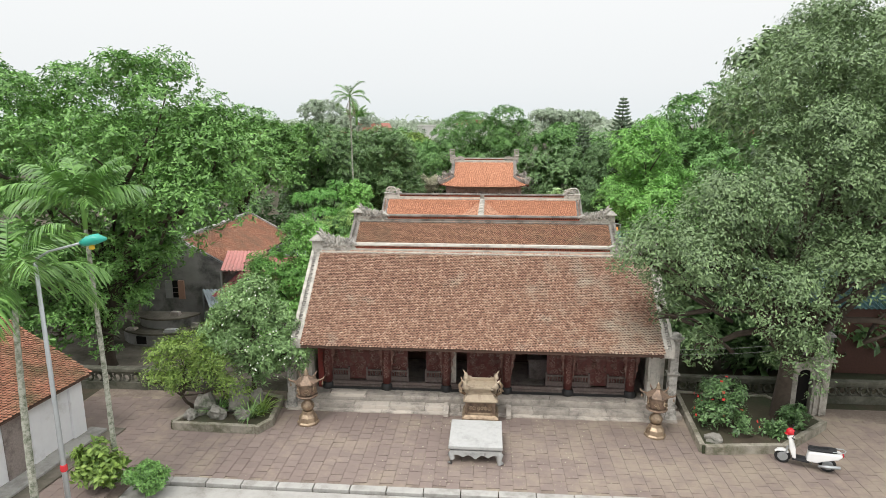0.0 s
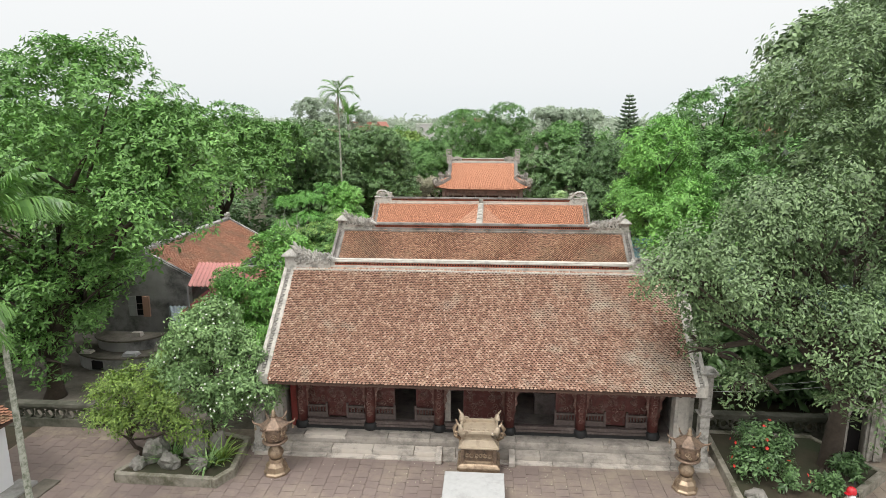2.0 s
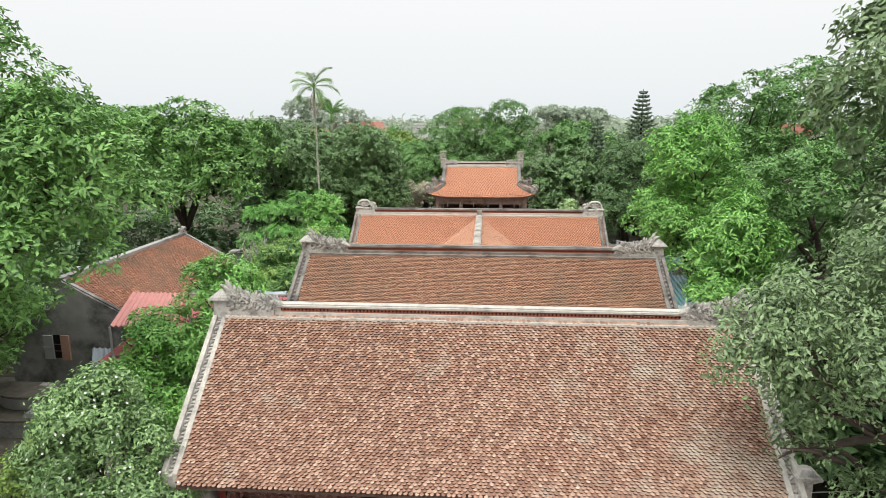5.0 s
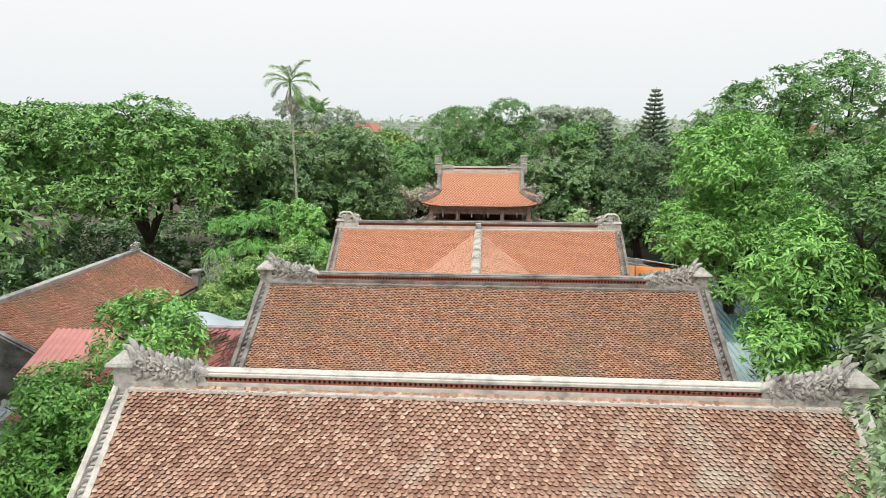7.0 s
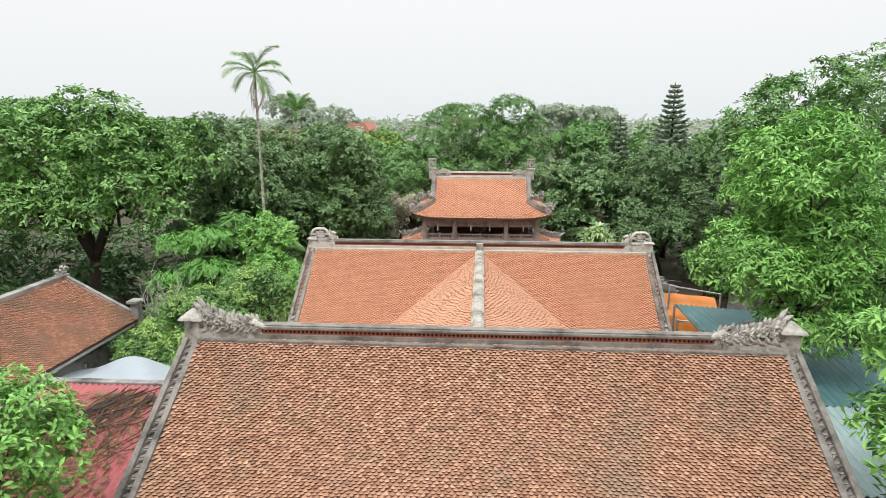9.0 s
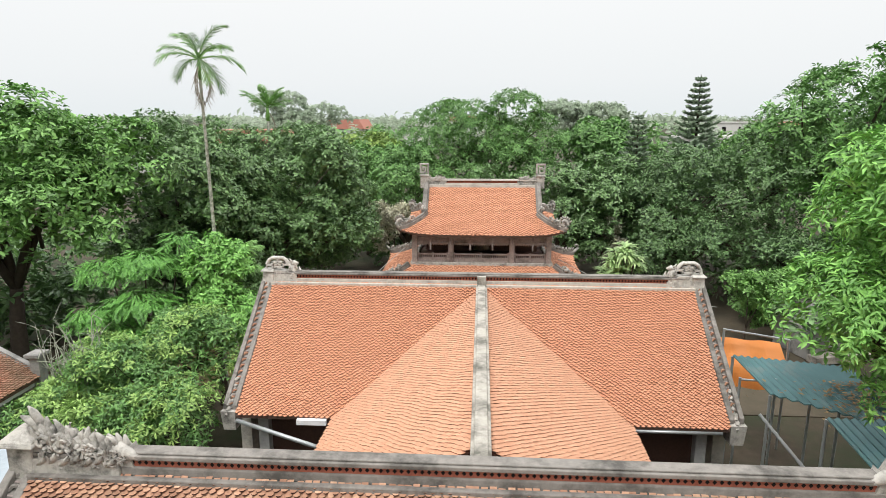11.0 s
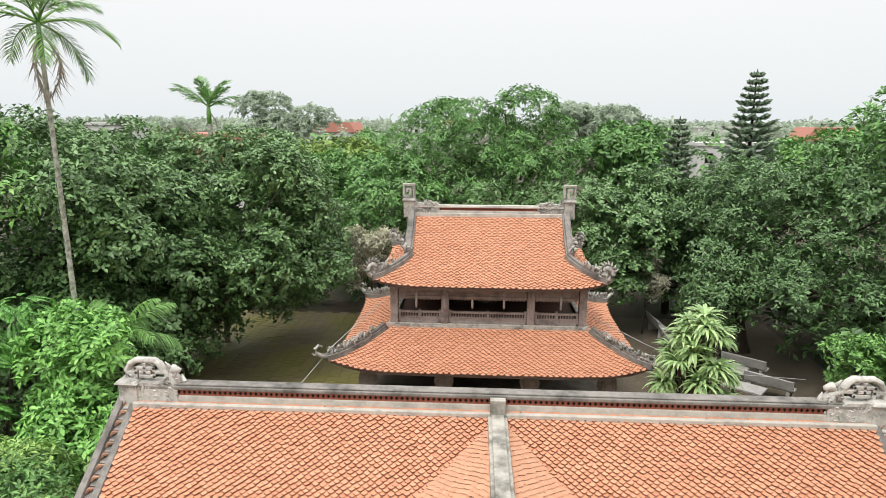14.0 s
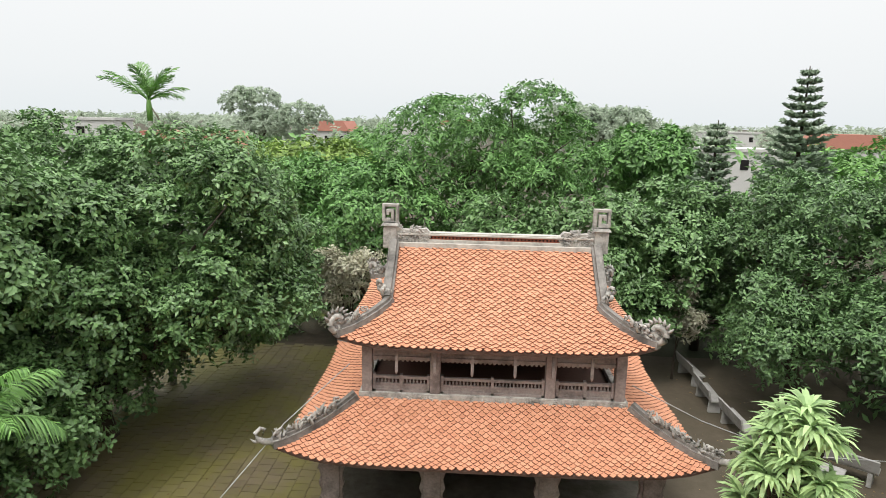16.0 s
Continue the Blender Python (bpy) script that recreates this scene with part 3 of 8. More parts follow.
def palm(label, at, top, fronds, length, seed, r=0.1, material=None, spread=1.0, bend=1.0, leaflet=0.019, name="areca_palm", ragged=0):
    """A slim ringed trunk, a green crown shaft and feather fronds, each with its rib and leaflets."""
    rng = random.Random(seed)
    t = thing(name, label, "palm tree", (at[0], at[1], 0))
    g = Geo()
    n = 26
    lean = Vector((rng.uniform(-0.15, 0.15), rng.uniform(-0.1, 0.1), 0))
    g.tube([lean * (i / n) ** 2 + Vector((0, 0, top * i / n - 0.05)) for i in range(n + 1)], [r * (1.25 - 0.45 * i / n) * (1.06 if i % 2 else 0.97) for i in range(n + 1)], 10)
    part("trunk", g, PALM_BARK, t, smooth=True)
    head = lean + Vector((0, 0, top))
    g = Geo()
    g.tube([head - Vector((0, 0, 0.05)), head + Vector((0, 0, 0.35)), head + Vector((0, 0, 0.8))], [r * 0.85, r * 0.95, r * 0.4], 10)
    part("crown_shaft", g, L_PALM, t, smooth=True)
    for k in range(fronds):
        az = 2 * math.pi * (k * 0.382 + rng.uniform(-0.04, 0.04))
        up = 1.25 - 1.5 * (k / fronds) * spread + rng.uniform(-0.1, 0.1)
        ln = length * rng.uniform(0.85, 1.1)
        out = Vector((math.cos(az), math.sin(az), 0))
        rib = []
        p, a = head + Vector((0, 0, 0.6)), up
        for i in range(13):
            rib.append(p.copy())
            p = p + (out * math.cos(a) + Vector((0, 0, math.sin(a)))) * ln / 12
            a -= (0.05 + 0.013 * i) * bend
        g = Geo()
        g.tube(rib, [0.028 * (1 - i / 14) for i in range(13)], 4)
        across = Vector((-out.y, out.x, 0))
        for i in range(2, 13):
            for h in ((0, 0.33, 0.66) if ragged else (0, 0.25, 0.5, 0.75)):
                if i == 12 and h:
                    continue
                q = rib[i].lerp(rib[min(i + 1, 12)], h)
                d = (rib[min(i + 1, 12)] - rib[i - 1]).normalized()
                w = ln * 0.31 * math.sin(math.pi * min(0.95, (i + h) / 14 + 0.12)) ** 0.7
                for s in (-1, 1):
                    e = q + (across * s * 0.8 + d * (1.15 if ragged else 0.75)).normalized() * w * (1.15 if ragged else 1.0) + Vector((0, 0, -w * (rng.uniform(0.0, 0.55) if ragged else rng.uniform(0.25, 1.15))))
                    mid = q.lerp(e, 0.5) + Vector((0, 0, w * 0.14))
                    wd = d * leaflet
                    g.add([q - wd * 0.5, q + wd * 0.5, mid + wd, e, mid - wd], [(0, 1, 2, 4), (4, 2, 3)])
        part("frond", g, material or L_PALM, t)
    for k in range(ragged):
        az = 2.2 * k + 0.4
        out = Vector((math.cos(az), math.sin(az), 0))
        rib = [head + out * (0.08 + 0.22 * math.sin(math.pi * i / 9)) + Vector((0, 0, 0.35 - length * 0.085 * i)) for i in range(10)]
        g = Geo()
        g.tube(rib, [0.022 * (1 - i / 12) for i in range(10)], 4)
        for i in range(2, 10):
            for h in range(4):
                q = rib[i] + Vector((0, 0, 0.03 * h))
                e = q + Vector((rng.uniform(-0.22, 0.22), rng.uniform(-0.22, 0.22), -rng.uniform(0.2, 0.45)))
                side = Vector((rng.uniform(-1, 1), rng.uniform(-1, 1), 0)).normalized() * 0.014
                g.add([q - side, q + side, e], [(0, 1, 2)])
        part("dead_frond", g, DRY_FROND, t, "dry grey hanging frond")
    return t


# ---- ground ----
g = Geo()
g.add([(-2500, -800, -0.06), (2500, -800, -0.06), (2500, 4000, -0.06), (-2500, 4000, -0.06)], [(0, 1, 2, 3)])
ground = solid("ground", g, EARTH, "dark bare earth under trees with fallen leaves", "ground")
court = solid("pavement", Geo().box(-13.5, 19, 13.95, 19.6, -0.3, -0.02).box(-15.5, -8.95, 8.0, 13.949, -0.3, -0.02), JOINT, "brown brick forecourt with sandy joints", "pavement")
lane = solid("road", Geo().box(-8.94, 30, -6, 13.6, -0.3, -0.03).box(-30, -8.941, -6, 7.99, -0.3, -0.03), CONCRETE, "grey worn concrete lane in front of the court", "road")
yard = solid("yard_pavement", Geo().box(-12.5, 13.5, 39.8, 57.5, -0.3, -0.02), YARD_JOINT, "mossy stone-paved yard round the bell pavilion", "pavement")
solid("side_pavement", Geo().box(-20, -6.4, 19.6, 27.8, -0.3, -0.03), SIDE_GROUND, "stained grey cement side yard", "pavement")
kerb = thing("kerb", "row of pale grey kerb stones along the forecourt", "kerb", (0, 13.78, 0), 0, "", "structure")
stone_mesh = Geo().box(-0.48, 0.48, -0.13, 0.13, -0.12, 0.05).mesh("kerb_stone", CONCRETE)
rng = random.Random(5)
for i in range(28):
    ob = part("kerb_stone", stone_mesh, None, kerb, bevel=0.012)
    ob.matrix_basis = pose(-8.4 + i * 0.985, rng.uniform(-0.012, 0.012), rng.uniform(-0.008, 0.008), 0, rng.uniform(-0.5, 0.5), rng.uniform(-0.6, 0.6))


# ---- temple halls ----
def ridge_wall(t, x0, x1, y, z, h=0.36, coat=None, cap_coat=None):
    """Plastered ridge: a tall base band, a thin pierced red brick band and a cap."""
    coat = coat or PLASTER
    a, b = z + 0.45 * h, z + 0.76 * h
    part("ridge_lip", Geo().box(x0, x1, y - 0.09, y, z - 0.25, z + 0.07), coat, t, "weathered plaster lip", 0.012)
    part("ridge_base", Geo().box(x0, x1, y, y + 0.30, z - 0.15, z + 0.12 * h).box(x0, x1, y + 0.03, y + 0.27, z + 0.12 * h, a), coat, t, "weathered plaster band", 0.012)
    part("ridge_band", Geo().box(x0, x1, y + 0.07, y + 0.23, a, b), LATTICE, t, "pierced red brick band")
    g = Geo()
    s, zz, q = 0.085, (a + b) / 2, (b - a) * 0.3
    for i in range(int((x1 - x0) / s)):
        c = x0 + (i + 0.5) * s
        g.add([(c - 0.028, y + 0.066, zz), (c, y + 0.066, zz - q), (c + 0.028, y + 0.066, zz), (c, y + 0.066, zz + q)], [(0, 1, 2, 3)])
    tagged(part("piercing", g, HOLE, t, "dark gaps between the ridge bricks"), kind="stuff")
    g = Geo().box(x0, x1, y + 0.01, y + 0.29, b, b + 0.16 * h).box(x0, x1, y + 0.05, y + 0.25, b + 0.16 * h, z + h)
    part("ridge_cap", g, cap_coat or coat, t, "weathered ridge coping", 0.012)


def verge(t, x, sgn, prof, w=0.36, up=0.13, coat=None, ends_coat=None):
    """Plaster parapet along a gable edge: two raised bands and, in the groove between them, a wavy row of tile ends; prof: points (y, z) from eave to ridge."""
    for name, u, v, d in (("verge", 0.0, w, up * 0.35), ("verge_band", 0.015, 0.13, up * 0.8), ("verge_band", w - 0.12, w - 0.01, up * 1.1)):
        lo, hi = sorted((x + sgn * u, x + sgn * v))
        g = Geo().add([(xx, yy - (0.006 if d > up * 0.5 else 0), zz + dz) for (yy, zz) in (prof[0], prof[-1]) for xx in (lo, hi) for dz in (-0.22, d)],
                      [(0, 1, 3, 2), (4, 6, 7, 5), (0, 4, 5, 1), (2, 3, 7, 6), (1, 5, 7, 3), (0, 2, 6, 4)])
        part(name, g, coat or PLASTER, t, "banded plaster gable edge", 0.014)
    run, rise = prof[-1][0] - prof[0][0], prof[-1][1] - prof[0][1]
    n = int(math.hypot(run, rise) / 0.17)
    g, dark = Geo(), Geo()
    for i in range(n):
        f = (i + 0.5) / n
        m = Matrix.Translation((x + sgn * 0.185, prof[0][0] + run * f, prof[0][1] + rise * f + up * 0.35)) @ pose(0, 0, 0, math.degrees(math.atan2(rise, run)), 0, 0)
        g.tube([(-0.055, -0.05, 0.01), (-0.01, 0.0, 0.045), (0.05, 0.02, 0.02)], [0.022, 0.032, 0.018], 5, m=m)
        dark.box(-0.04, 0.04, 0.055, 0.08, -0.02, 0.02, m)
    tagged(part("verge_scallop", g, ends_coat or coat or CARVED, t, "row of wavy tile ends"), kind="stuff")
    tagged(part("verge_gap", dark, OLD_PLASTER if coat is None else GREY_WOOD, t, "dark gaps in the gable edge"), kind="stuff")


def dragon_end(t, x, sgn, y, z, size=1.0):
    """Carved lime dragon that climbs from the ridge to a capped end post. sgn: -1 at the low-x end."""
    i = -sgn
    g = Geo()
    s = size
    g.box(min(x, x + sgn * 0.32), max(x, x + sgn * 0.32), y - 0.02, y + 0.32, z - 0.3, z + 0.38 * s)
    g.taper((x + sgn * 0.16, y + 0.15, z + 0.38 * s), (0.50, 0.52), (0.46, 0.48), 0.05)
    g.taper((x + sgn * 0.16, y + 0.15, z + 0.43 * s), (0.46, 0.48), (0.10, 0.10), 0.15)
    part("end_post", g, CARVED, t, "capped grey end post", 0.014)
    lo, hi = sorted((x - i * 0.01, x + i * 1.12))
    part("pedestal", Geo().box(lo, hi, y - 0.012, y + 0.312, z - 0.10, z + 0.20), CARVED, t, "stained plaster block under the dragon", 0.015)
    crest = lambda u: (0.64 - 0.27 * min(1, u / 1.2) ** 0.8) * s
    rng = random.Random(17 if sgn < 0 else 18)
    g = Geo()
    top = []
    for k in range(23):
        u = -0.02 + 1.24 * k / 22
        top.append((x + i * u, z + crest(max(0, u)) - (0.10 if k % 2 else 0.02) * rng.uniform(0.6, 1.3)))
    g.plate(top + [(x + i * 1.30, z + 0.02), (x + i * 1.30, z - 0.05), (x - i * 0.02, z - 0.05)], y + 0.04, y + 0.26)
    curls(g, 54, lambda r: (lambda u: (Vector((x + i * u, y + 0.0, z + r.uniform(0.14, crest(u) / s - 0.06) * s)), 0))(r.uniform(0.03, 1.2)), 0.05, 4)
    body = part("dragon", g, CARVED, t, "grey carved ridge dragon")
    for k in range(7):
        u, h = 0.06 + 0.15 * k, 0.12 + 0.03 * (k % 2)
        sweep = Geo().tube([(x + i * u, y + 0.03, z + h), (x + i * (u + 0.12), y - 0.01, z + h + 0.10), (x + i * (u + 0.13), y + 0.0, z + h + 0.22 - 0.014 * k), (x + i * (u + 0.04), y + 0.04, z + h + 0.32 - 0.024 * k)],
                   [0.05, 0.042, 0.032, 0.012], 6)
        part("flame", sweep, CARVED, body, smooth=True)
    for k, (px, pz, r) in enumerate(((0.14, 0.42, 0.10), (0.38, 0.36, 0.09), (0.64, 0.31, 0.085), (0.90, 0.27, 0.075))):
        part("scroll", Geo().tube(spiral(x + i * px, z + pz * s, r * s, 0.02, 1.3, 0.9 * k, 12, y + 0.01), [0.030 * s] * 11 + [0.02, 0.012], 6), CARVED, body, smooth=True)
    for k in range(14):
        u = 0.06 + 0.085 * k + rng.uniform(-0.02, 0.02)
        h, lean = rng.uniform(0.03, 0.12), rng.uniform(-0.10, 0.05)
        part("spine", Geo().tube([(x + i * u, y + 0.15, z + crest(u) - 0.14), (x + i * u, y + 0.15, z + crest(u)), (x + i * (u + lean), y + 0.15, z + crest(u) + h * s)], [0.05, 0.045, 0.016], 6), CARVED, body, smooth=True)
    part("tail", Geo().tube([(x + i * 0.16, y + 0.15, z + 0.46), (x - i * 0.02, y + 0.15, z + 0.62), (x - i * 0.20, y + 0.15, z + 0.70)], [0.10, 0.08, 0.015], 6).tube([(x + i * 0.1, y + 0.15, z + 0.52), (x - i * 0.02, y + 0.15, z + 0.76), (x - i * 0.08, y + 0.15, z + 0.84)], [0.07, 0.05, 0.01], 6), CARVED, body, "upturned dragon tail", smooth=True)
    g = Geo().tube([(x + i * 0.94, y + 0.15, z + 0.26), (x + i * 1.10, y + 0.1, z + 0.33), (x + i * 1.26, y + 0.06, z + 0.27), (x + i * 1.38, y + 0.04, z + 0.22)], [0.08, 0.085, 0.065, 0.03], 7)
    g.tube([(x + i * 1.08, y + 0.08, z + 0.37), (x + i * 1.02, y + 0.08, z + 0.46), (x + i * 0.94, y + 0.08, z + 0.49)], [0.035, 0.025, 0.01], 6)
    part("head", g, CARVED, body, "grey carved dragon head", smooth=True)


def meander_end(t, x, sgn, y, z):
    """Rounded cloud scroll on a carved block, with a small seated beast on the ridge side."""
    i = -sgn
    g = Geo().box(min(x, x + sgn * 0.30), max(x, x + sgn * 0.30), y - 0.02, y + 0.32, z - 0.25, z + 0.30)
    g.taper((x + sgn * 0.15, y + 0.15, z + 0.30), (0.40, 0.44), (0.34, 0.38), 0.05)
    part("end_post", g, PALE_CARVED, t, "capped pale end post", 0.014)
    at = lambda u, w: (x + sgn * 0.34 - sgn * u, y + 0.15, z + w)
    block = Geo()
    block.plate([(at(u, 0)[0], z + w) for u, w in ((0.12, -0.04), (0.14, 0.26), (0.22, 0.33), (0.72, 0.31), (0.82, 0.24), (0.98, 0.22), (1.02, -0.04))], y + 0.012, y + 0.288)
    curls(block, 26, lambda r: (Vector((at(r.uniform(0.2, 0.98), 0)[0], y + 0.02, z + r.uniform(0.03, 0.24))), 0), 0.05, 4)
    part("cloud_block", block, PALE_CARVED, t, "pale scroll block", 0.012)
    g = Geo()
    g.tube([at(u, w) for u, w in ((0.10, 0.34), (0.13, 0.48), (0.20, 0.60), (0.30, 0.66), (0.60, 0.66), (0.68, 0.60), (0.74, 0.50), (0.80, 0.44), (0.80, 0.30))], 0.055, 8, 1.35)
    for run in (((0.30, 0.36), (0.30, 0.54), (0.60, 0.54), (0.60, 0.40), (0.38, 0.40)), ((0.38, 0.47), (0.52, 0.47)), ((0.45, 0.60), (0.45, 0.47)), ((0.16, 0.46), (0.30, 0.46)), ((0.60, 0.47), (0.74, 0.47))):
        for (u, w), (uu, ww) in zip(run, run[1:]):
            lo, hi = sorted((at(u, 0)[0], at(uu, 0)[0]))
            g.box(lo - 0.03, hi + 0.03, y + 0.08, y + 0.22, z + min(w, ww) - 0.03, z + max(w, ww) + 0.03)
    part("cloud_scroll", g, PALE_CARVED, t, "pale rounded cloud scroll", 0.012)
    g = Geo()
    c = at(0.90, 0)[0]
    g.tube([(c + i * 0.04, y + 0.15, z + 0.2), (c + i * 0.02, y + 0.15, z + 0.34), (c - i * 0.02, y + 0.14, z + 0.48)], [0.12, 0.10, 0.06], 8)
    g.tube([(c - i * 0.03, y + 0.15, z + 0.44), (c + i * 0.03, y + 0.13, z + 0.54), (c + i * 0.13, y + 0.13, z + 0.50)], [0.05, 0.075, 0.04], 8)
    g.tube([(c + i * 0.10, y + 0.15, z + 0.18), (c + i * 0.17, y + 0.15, z + 0.32), (c + i * 0.14, y + 0.15, z + 0.43)], [0.06, 0.04, 0.012], 6)
    for k in range(5):
        g.tube([(c - i * 0.05, y + 0.15, z + 0.30 + 0.06 * k), (c - i * 0.13, y + 0.15, z + 0.36 + 0.07 * k)], [0.045, 0.008], 5)
    curls(g, 14, lambda r: (Vector((c + r.uniform(-0.12, 0.12), y + 0.05, z + r.uniform(0.12, 0.48))), 0), 0.035, 3)
    part("ridge_beast", g, PALE_CARVED, t, "small pale seated lime beast", smooth=True)


def hall(label, x0, x1, eave, top, tile_mat, w, course, ends, pick, seed, wall=PLASTER, coat=None, ridge_coat=None):
    """A gabled hall: tiled front and back slopes, plaster ridge and gable edges, gable walls."""
    xc, yc = (x0 + x1) / 2, top[0] + 0.15
    t = thing("temple_hall", label, "temple hall", (xc, yc, 0), 0, "temple halls in a row")
    ax0, ax1 = x0 - xc, x1 - xc
    e, r = (eave[0] - yc, eave[1]), (top[0] - yc, top[1])
    run, rise = r[0] - e[0], r[1] - e[1]
    length = math.hypot(run, rise)
    front = lambda a, b: (ax0 + a, e[0] + run * b / length, e[1] + rise * b / length - 0.035 * math.sin(math.pi * min(1, max(0, b / length))))
    rear = lambda a, b: (ax1 - a, -e[0] - run * b / length, e[1] + rise * b / length)
    for name, s, pk in (("roof_slope", front, pick), ("rear_roof_slope", rear, None)):
        deck = slope_deck(s, ax1 - ax0, length, 2, 6, DECK, t, name)
        if pk:
            lay_tiles(deck, s, ax1 - ax0, length, lambda a, b: -0.02 < a < ax1 - ax0 + 0.02 and b < length + 0.0, w, course, tile_mat, pk, seed=seed, thick={OLD_TILE: 0.026, NEW_TILE: 0.0199}.get(tile_mat, 0.022))
        else:
            lay_tiles(deck, s, ax1 - ax0, length, lambda a, b: -0.02 < a < ax1 - ax0 + 0.02 and b < length, w * 2.5, course * 3, tile_mat, None, seed=seed)
    ridge_wall(t, ax0 - 0.05, ax1 + 0.05, r[0], r[1], 0.36, ridge_coat or coat, coat)
    for x, sgn in ((ax0, -1), (ax1, 1)):
        verge(t, x, sgn, [(e[0] + 0.12, e[1] + 0.10), (e[0] + run / 2, e[1] + rise / 2), (r[0] + 0.1, r[1] + 0.02)], coat=coat, ends_coat=SIDE_TILE if tile_mat is NEW_TILE else None)
        g = Geo()
        lo, hi = min(x + sgn * 0.03, x + sgn * 0.31), max(x + sgn * 0.03, x + sgn * 0.31)
        g.plate([(e[0] + 0.95, 0), (e[0] + 0.95, e[1] + rise * 0.95 / run - 0.1), (0, r[1] + rise * 0.05), (-e[0] - 0.3, e[1] + rise * 0.3 / run - 0.08), (-e[0] - 0.3, 0)], lo, hi, "x")
        part("gable_wall", g, wall, t, "weathered plaster gable wall")
        ends(t, x, sgn, r[0], r[1] + 0.06)
    g = Geo().box(ax0, ax1, -e[0] - 0.75, -e[0] - 0.5, 0, e[1])
    part("rear_wall", g, wall, t)
    return t, (xc, yc), e, r


# front hall
h1, (X1, Y1), E1, R1 = hall("long low front temple hall under a weathered brown tile roof", -5.5, 6.16, (17.9, 2.38), (20.81, 4.90), OLD_TILE, 0.102, 0.062,
                            dragon_end, lambda a, b: 4.6 < a < 7.2 and b > 2.9, 11)
floor1 = Geo().box(-6.35 - X1, 6.95 - X1, 18.75 - Y1, 23.6 - Y1, -0.05, 0.30)
part("plinth", floor1, STONE, h1, "grey stone plinth", 0.015)
slab = Geo().box(-0.62, 0.62, -0.34, 0.34, -0.06, 0.045).mesh("floor_slab", STONE)
rng = random.Random(8)
for i in range(10):
    for j, y in enumerate((19.12, 18.72 + 0.09)):
        ob = part("floor_slab", slab, None, h1, bevel=0.008)
        ob.matrix_basis = pose(-5.75 + i * 1.262 + 0.3 * j - X1, y - Y1 + 0.12, 0.305 + rng.uniform(-0.004, 0.004)) @ Matrix.Diagonal((1, 0.55, 1, 1))
for i in range(11):
    ob = part("step_stone", slab, None, h1, bevel=0.012)
    ob.matrix_basis = pose(-5.7 + i * 1.21 - X1, 18.5 - Y1, 0.10 + rng.uniform(-0.006, 0.006)) @ Matrix.Diagonal((0.965, 0.5, 1.6, 1))
for i in range(12):
    ob = part("edge_stone", slab, None, h1, bevel=0.012)
    ob.matrix_basis = pose(-5.6 + i * 1.08 - X1, 18.22 - Y1, 0.0 + rng.uniform(-0.006, 0.004)) @ Matrix.Diagonal((0.86, 0.28, 1, 1))
for x in (-0.72, 1.35):
    g = Geo().plate([(17.98 - Y1, 0), (17.98 - Y1, 0.14), (18.1 - Y1, 0.22), (18.48 - Y1, 0.30), (18.48 - Y1, 0.02)], x - 0.09 - X1, x + 0.09 - X1, "x")
    part("step_cheek", g, STONE, h1, "low sloping stone step cheek", 0.02)
COLS = (-5.0, -2.9, -0.8, 1.3, 3.4, 5.5)
YC = 19.32 - Y1
column = Geo().lathe([(0.15, 0.55), (0.165, 1.3), (0.15, 2.3), (0.15, 3.3)], n=16).mesh("column", LACQUER)
base = Geo().lathe([(0.21, 0.33), (0.23, 0.42), (0.20, 0.52), (0.17, 0.57)], n=16).mesh("column_base", BLACK)
bracket = Geo()
for s in (-1, 1):
    bracket.plate([(s * 0.13, 2.0), (s * 0.13, 0.95), (s * 0.19, 1.05), (s * 0.17, 1.2), (s * 0.24, 1.32), (s * 0.20, 1.5), (s * 0.29, 1.65), (s * 0.26, 1.8), (s * 0.36, 2.0)], -0.05, 0.03)
for k in range(7):
    bracket.tube(spiral(0, 0.85 + 0.17 * k, 0.09, 0.02, 1.2, k, 10, -0.15), [0.022] * 11, 5)
bracket = bracket.mesh("carved_bracket", WORN_CARVING)
for x in COLS:
    c = part("column", column, None, h1, smooth=True)
    c.location = (x - X1, YC, 0)
    b = part("base", base, None, c, "black column base", smooth=True)
    b = part("carved_bracket", bracket, None, c, "carved red bracket scrolls")
sill = Geo().box(-0.9, 0.9, -0.09, 0.09, 0.33, 0.50).box(-0.9, 0.9, -0.05, 0.12, 0.50, 0.60).mesh("sill", SILL_WOOD)
sill_foot = Geo().box(-0.9, 0.9, -0.13, -0.091, 0.32, 0.43).mesh("sill_foot", BLACK)
rail = Geo().box(-0.31, 0.31, -0.03, 0.03, 0.94, 1.0).box(-0.31, 0.31, -0.03, 0.03, 0.72, 0.77)
for k in range(7):
    rail.lathe([(0.014, 0.77), (0.026, 0.83), (0.014, 0.88), (0.02, 0.94)], (-0.27 + k * 0.09, 0, 0), 6)
rail.box(-0.33, -0.27, -0.035, 0.035, 0.6, 1.08).box(0.27, 0.33, -0.035, 0.035, 0.6, 1.08).box(-0.31, 0.31, -0.005, 0.02, 0.6, 0.72)
rail = rail.mesh("balustrade", SILL_WOOD)
panel = Geo().box(-0.33, 0.33, -0.02, 0.02, 0.6, 2.4)
panel.box(-0.33, -0.26, -0.04, 0.02, 0.6, 2.4).box(0.26, 0.33, -0.04, 0.02, 0.6, 2.4).box(-0.26, 0.26, -0.04, 0.02, 1.02, 1.09).box(-0.26, 0.26, -0.04, 0.02, 1.55, 1.62)
panel = panel.mesh("door_leaf", LACQUER)
carve = Geo()
rng = random.Random(3)
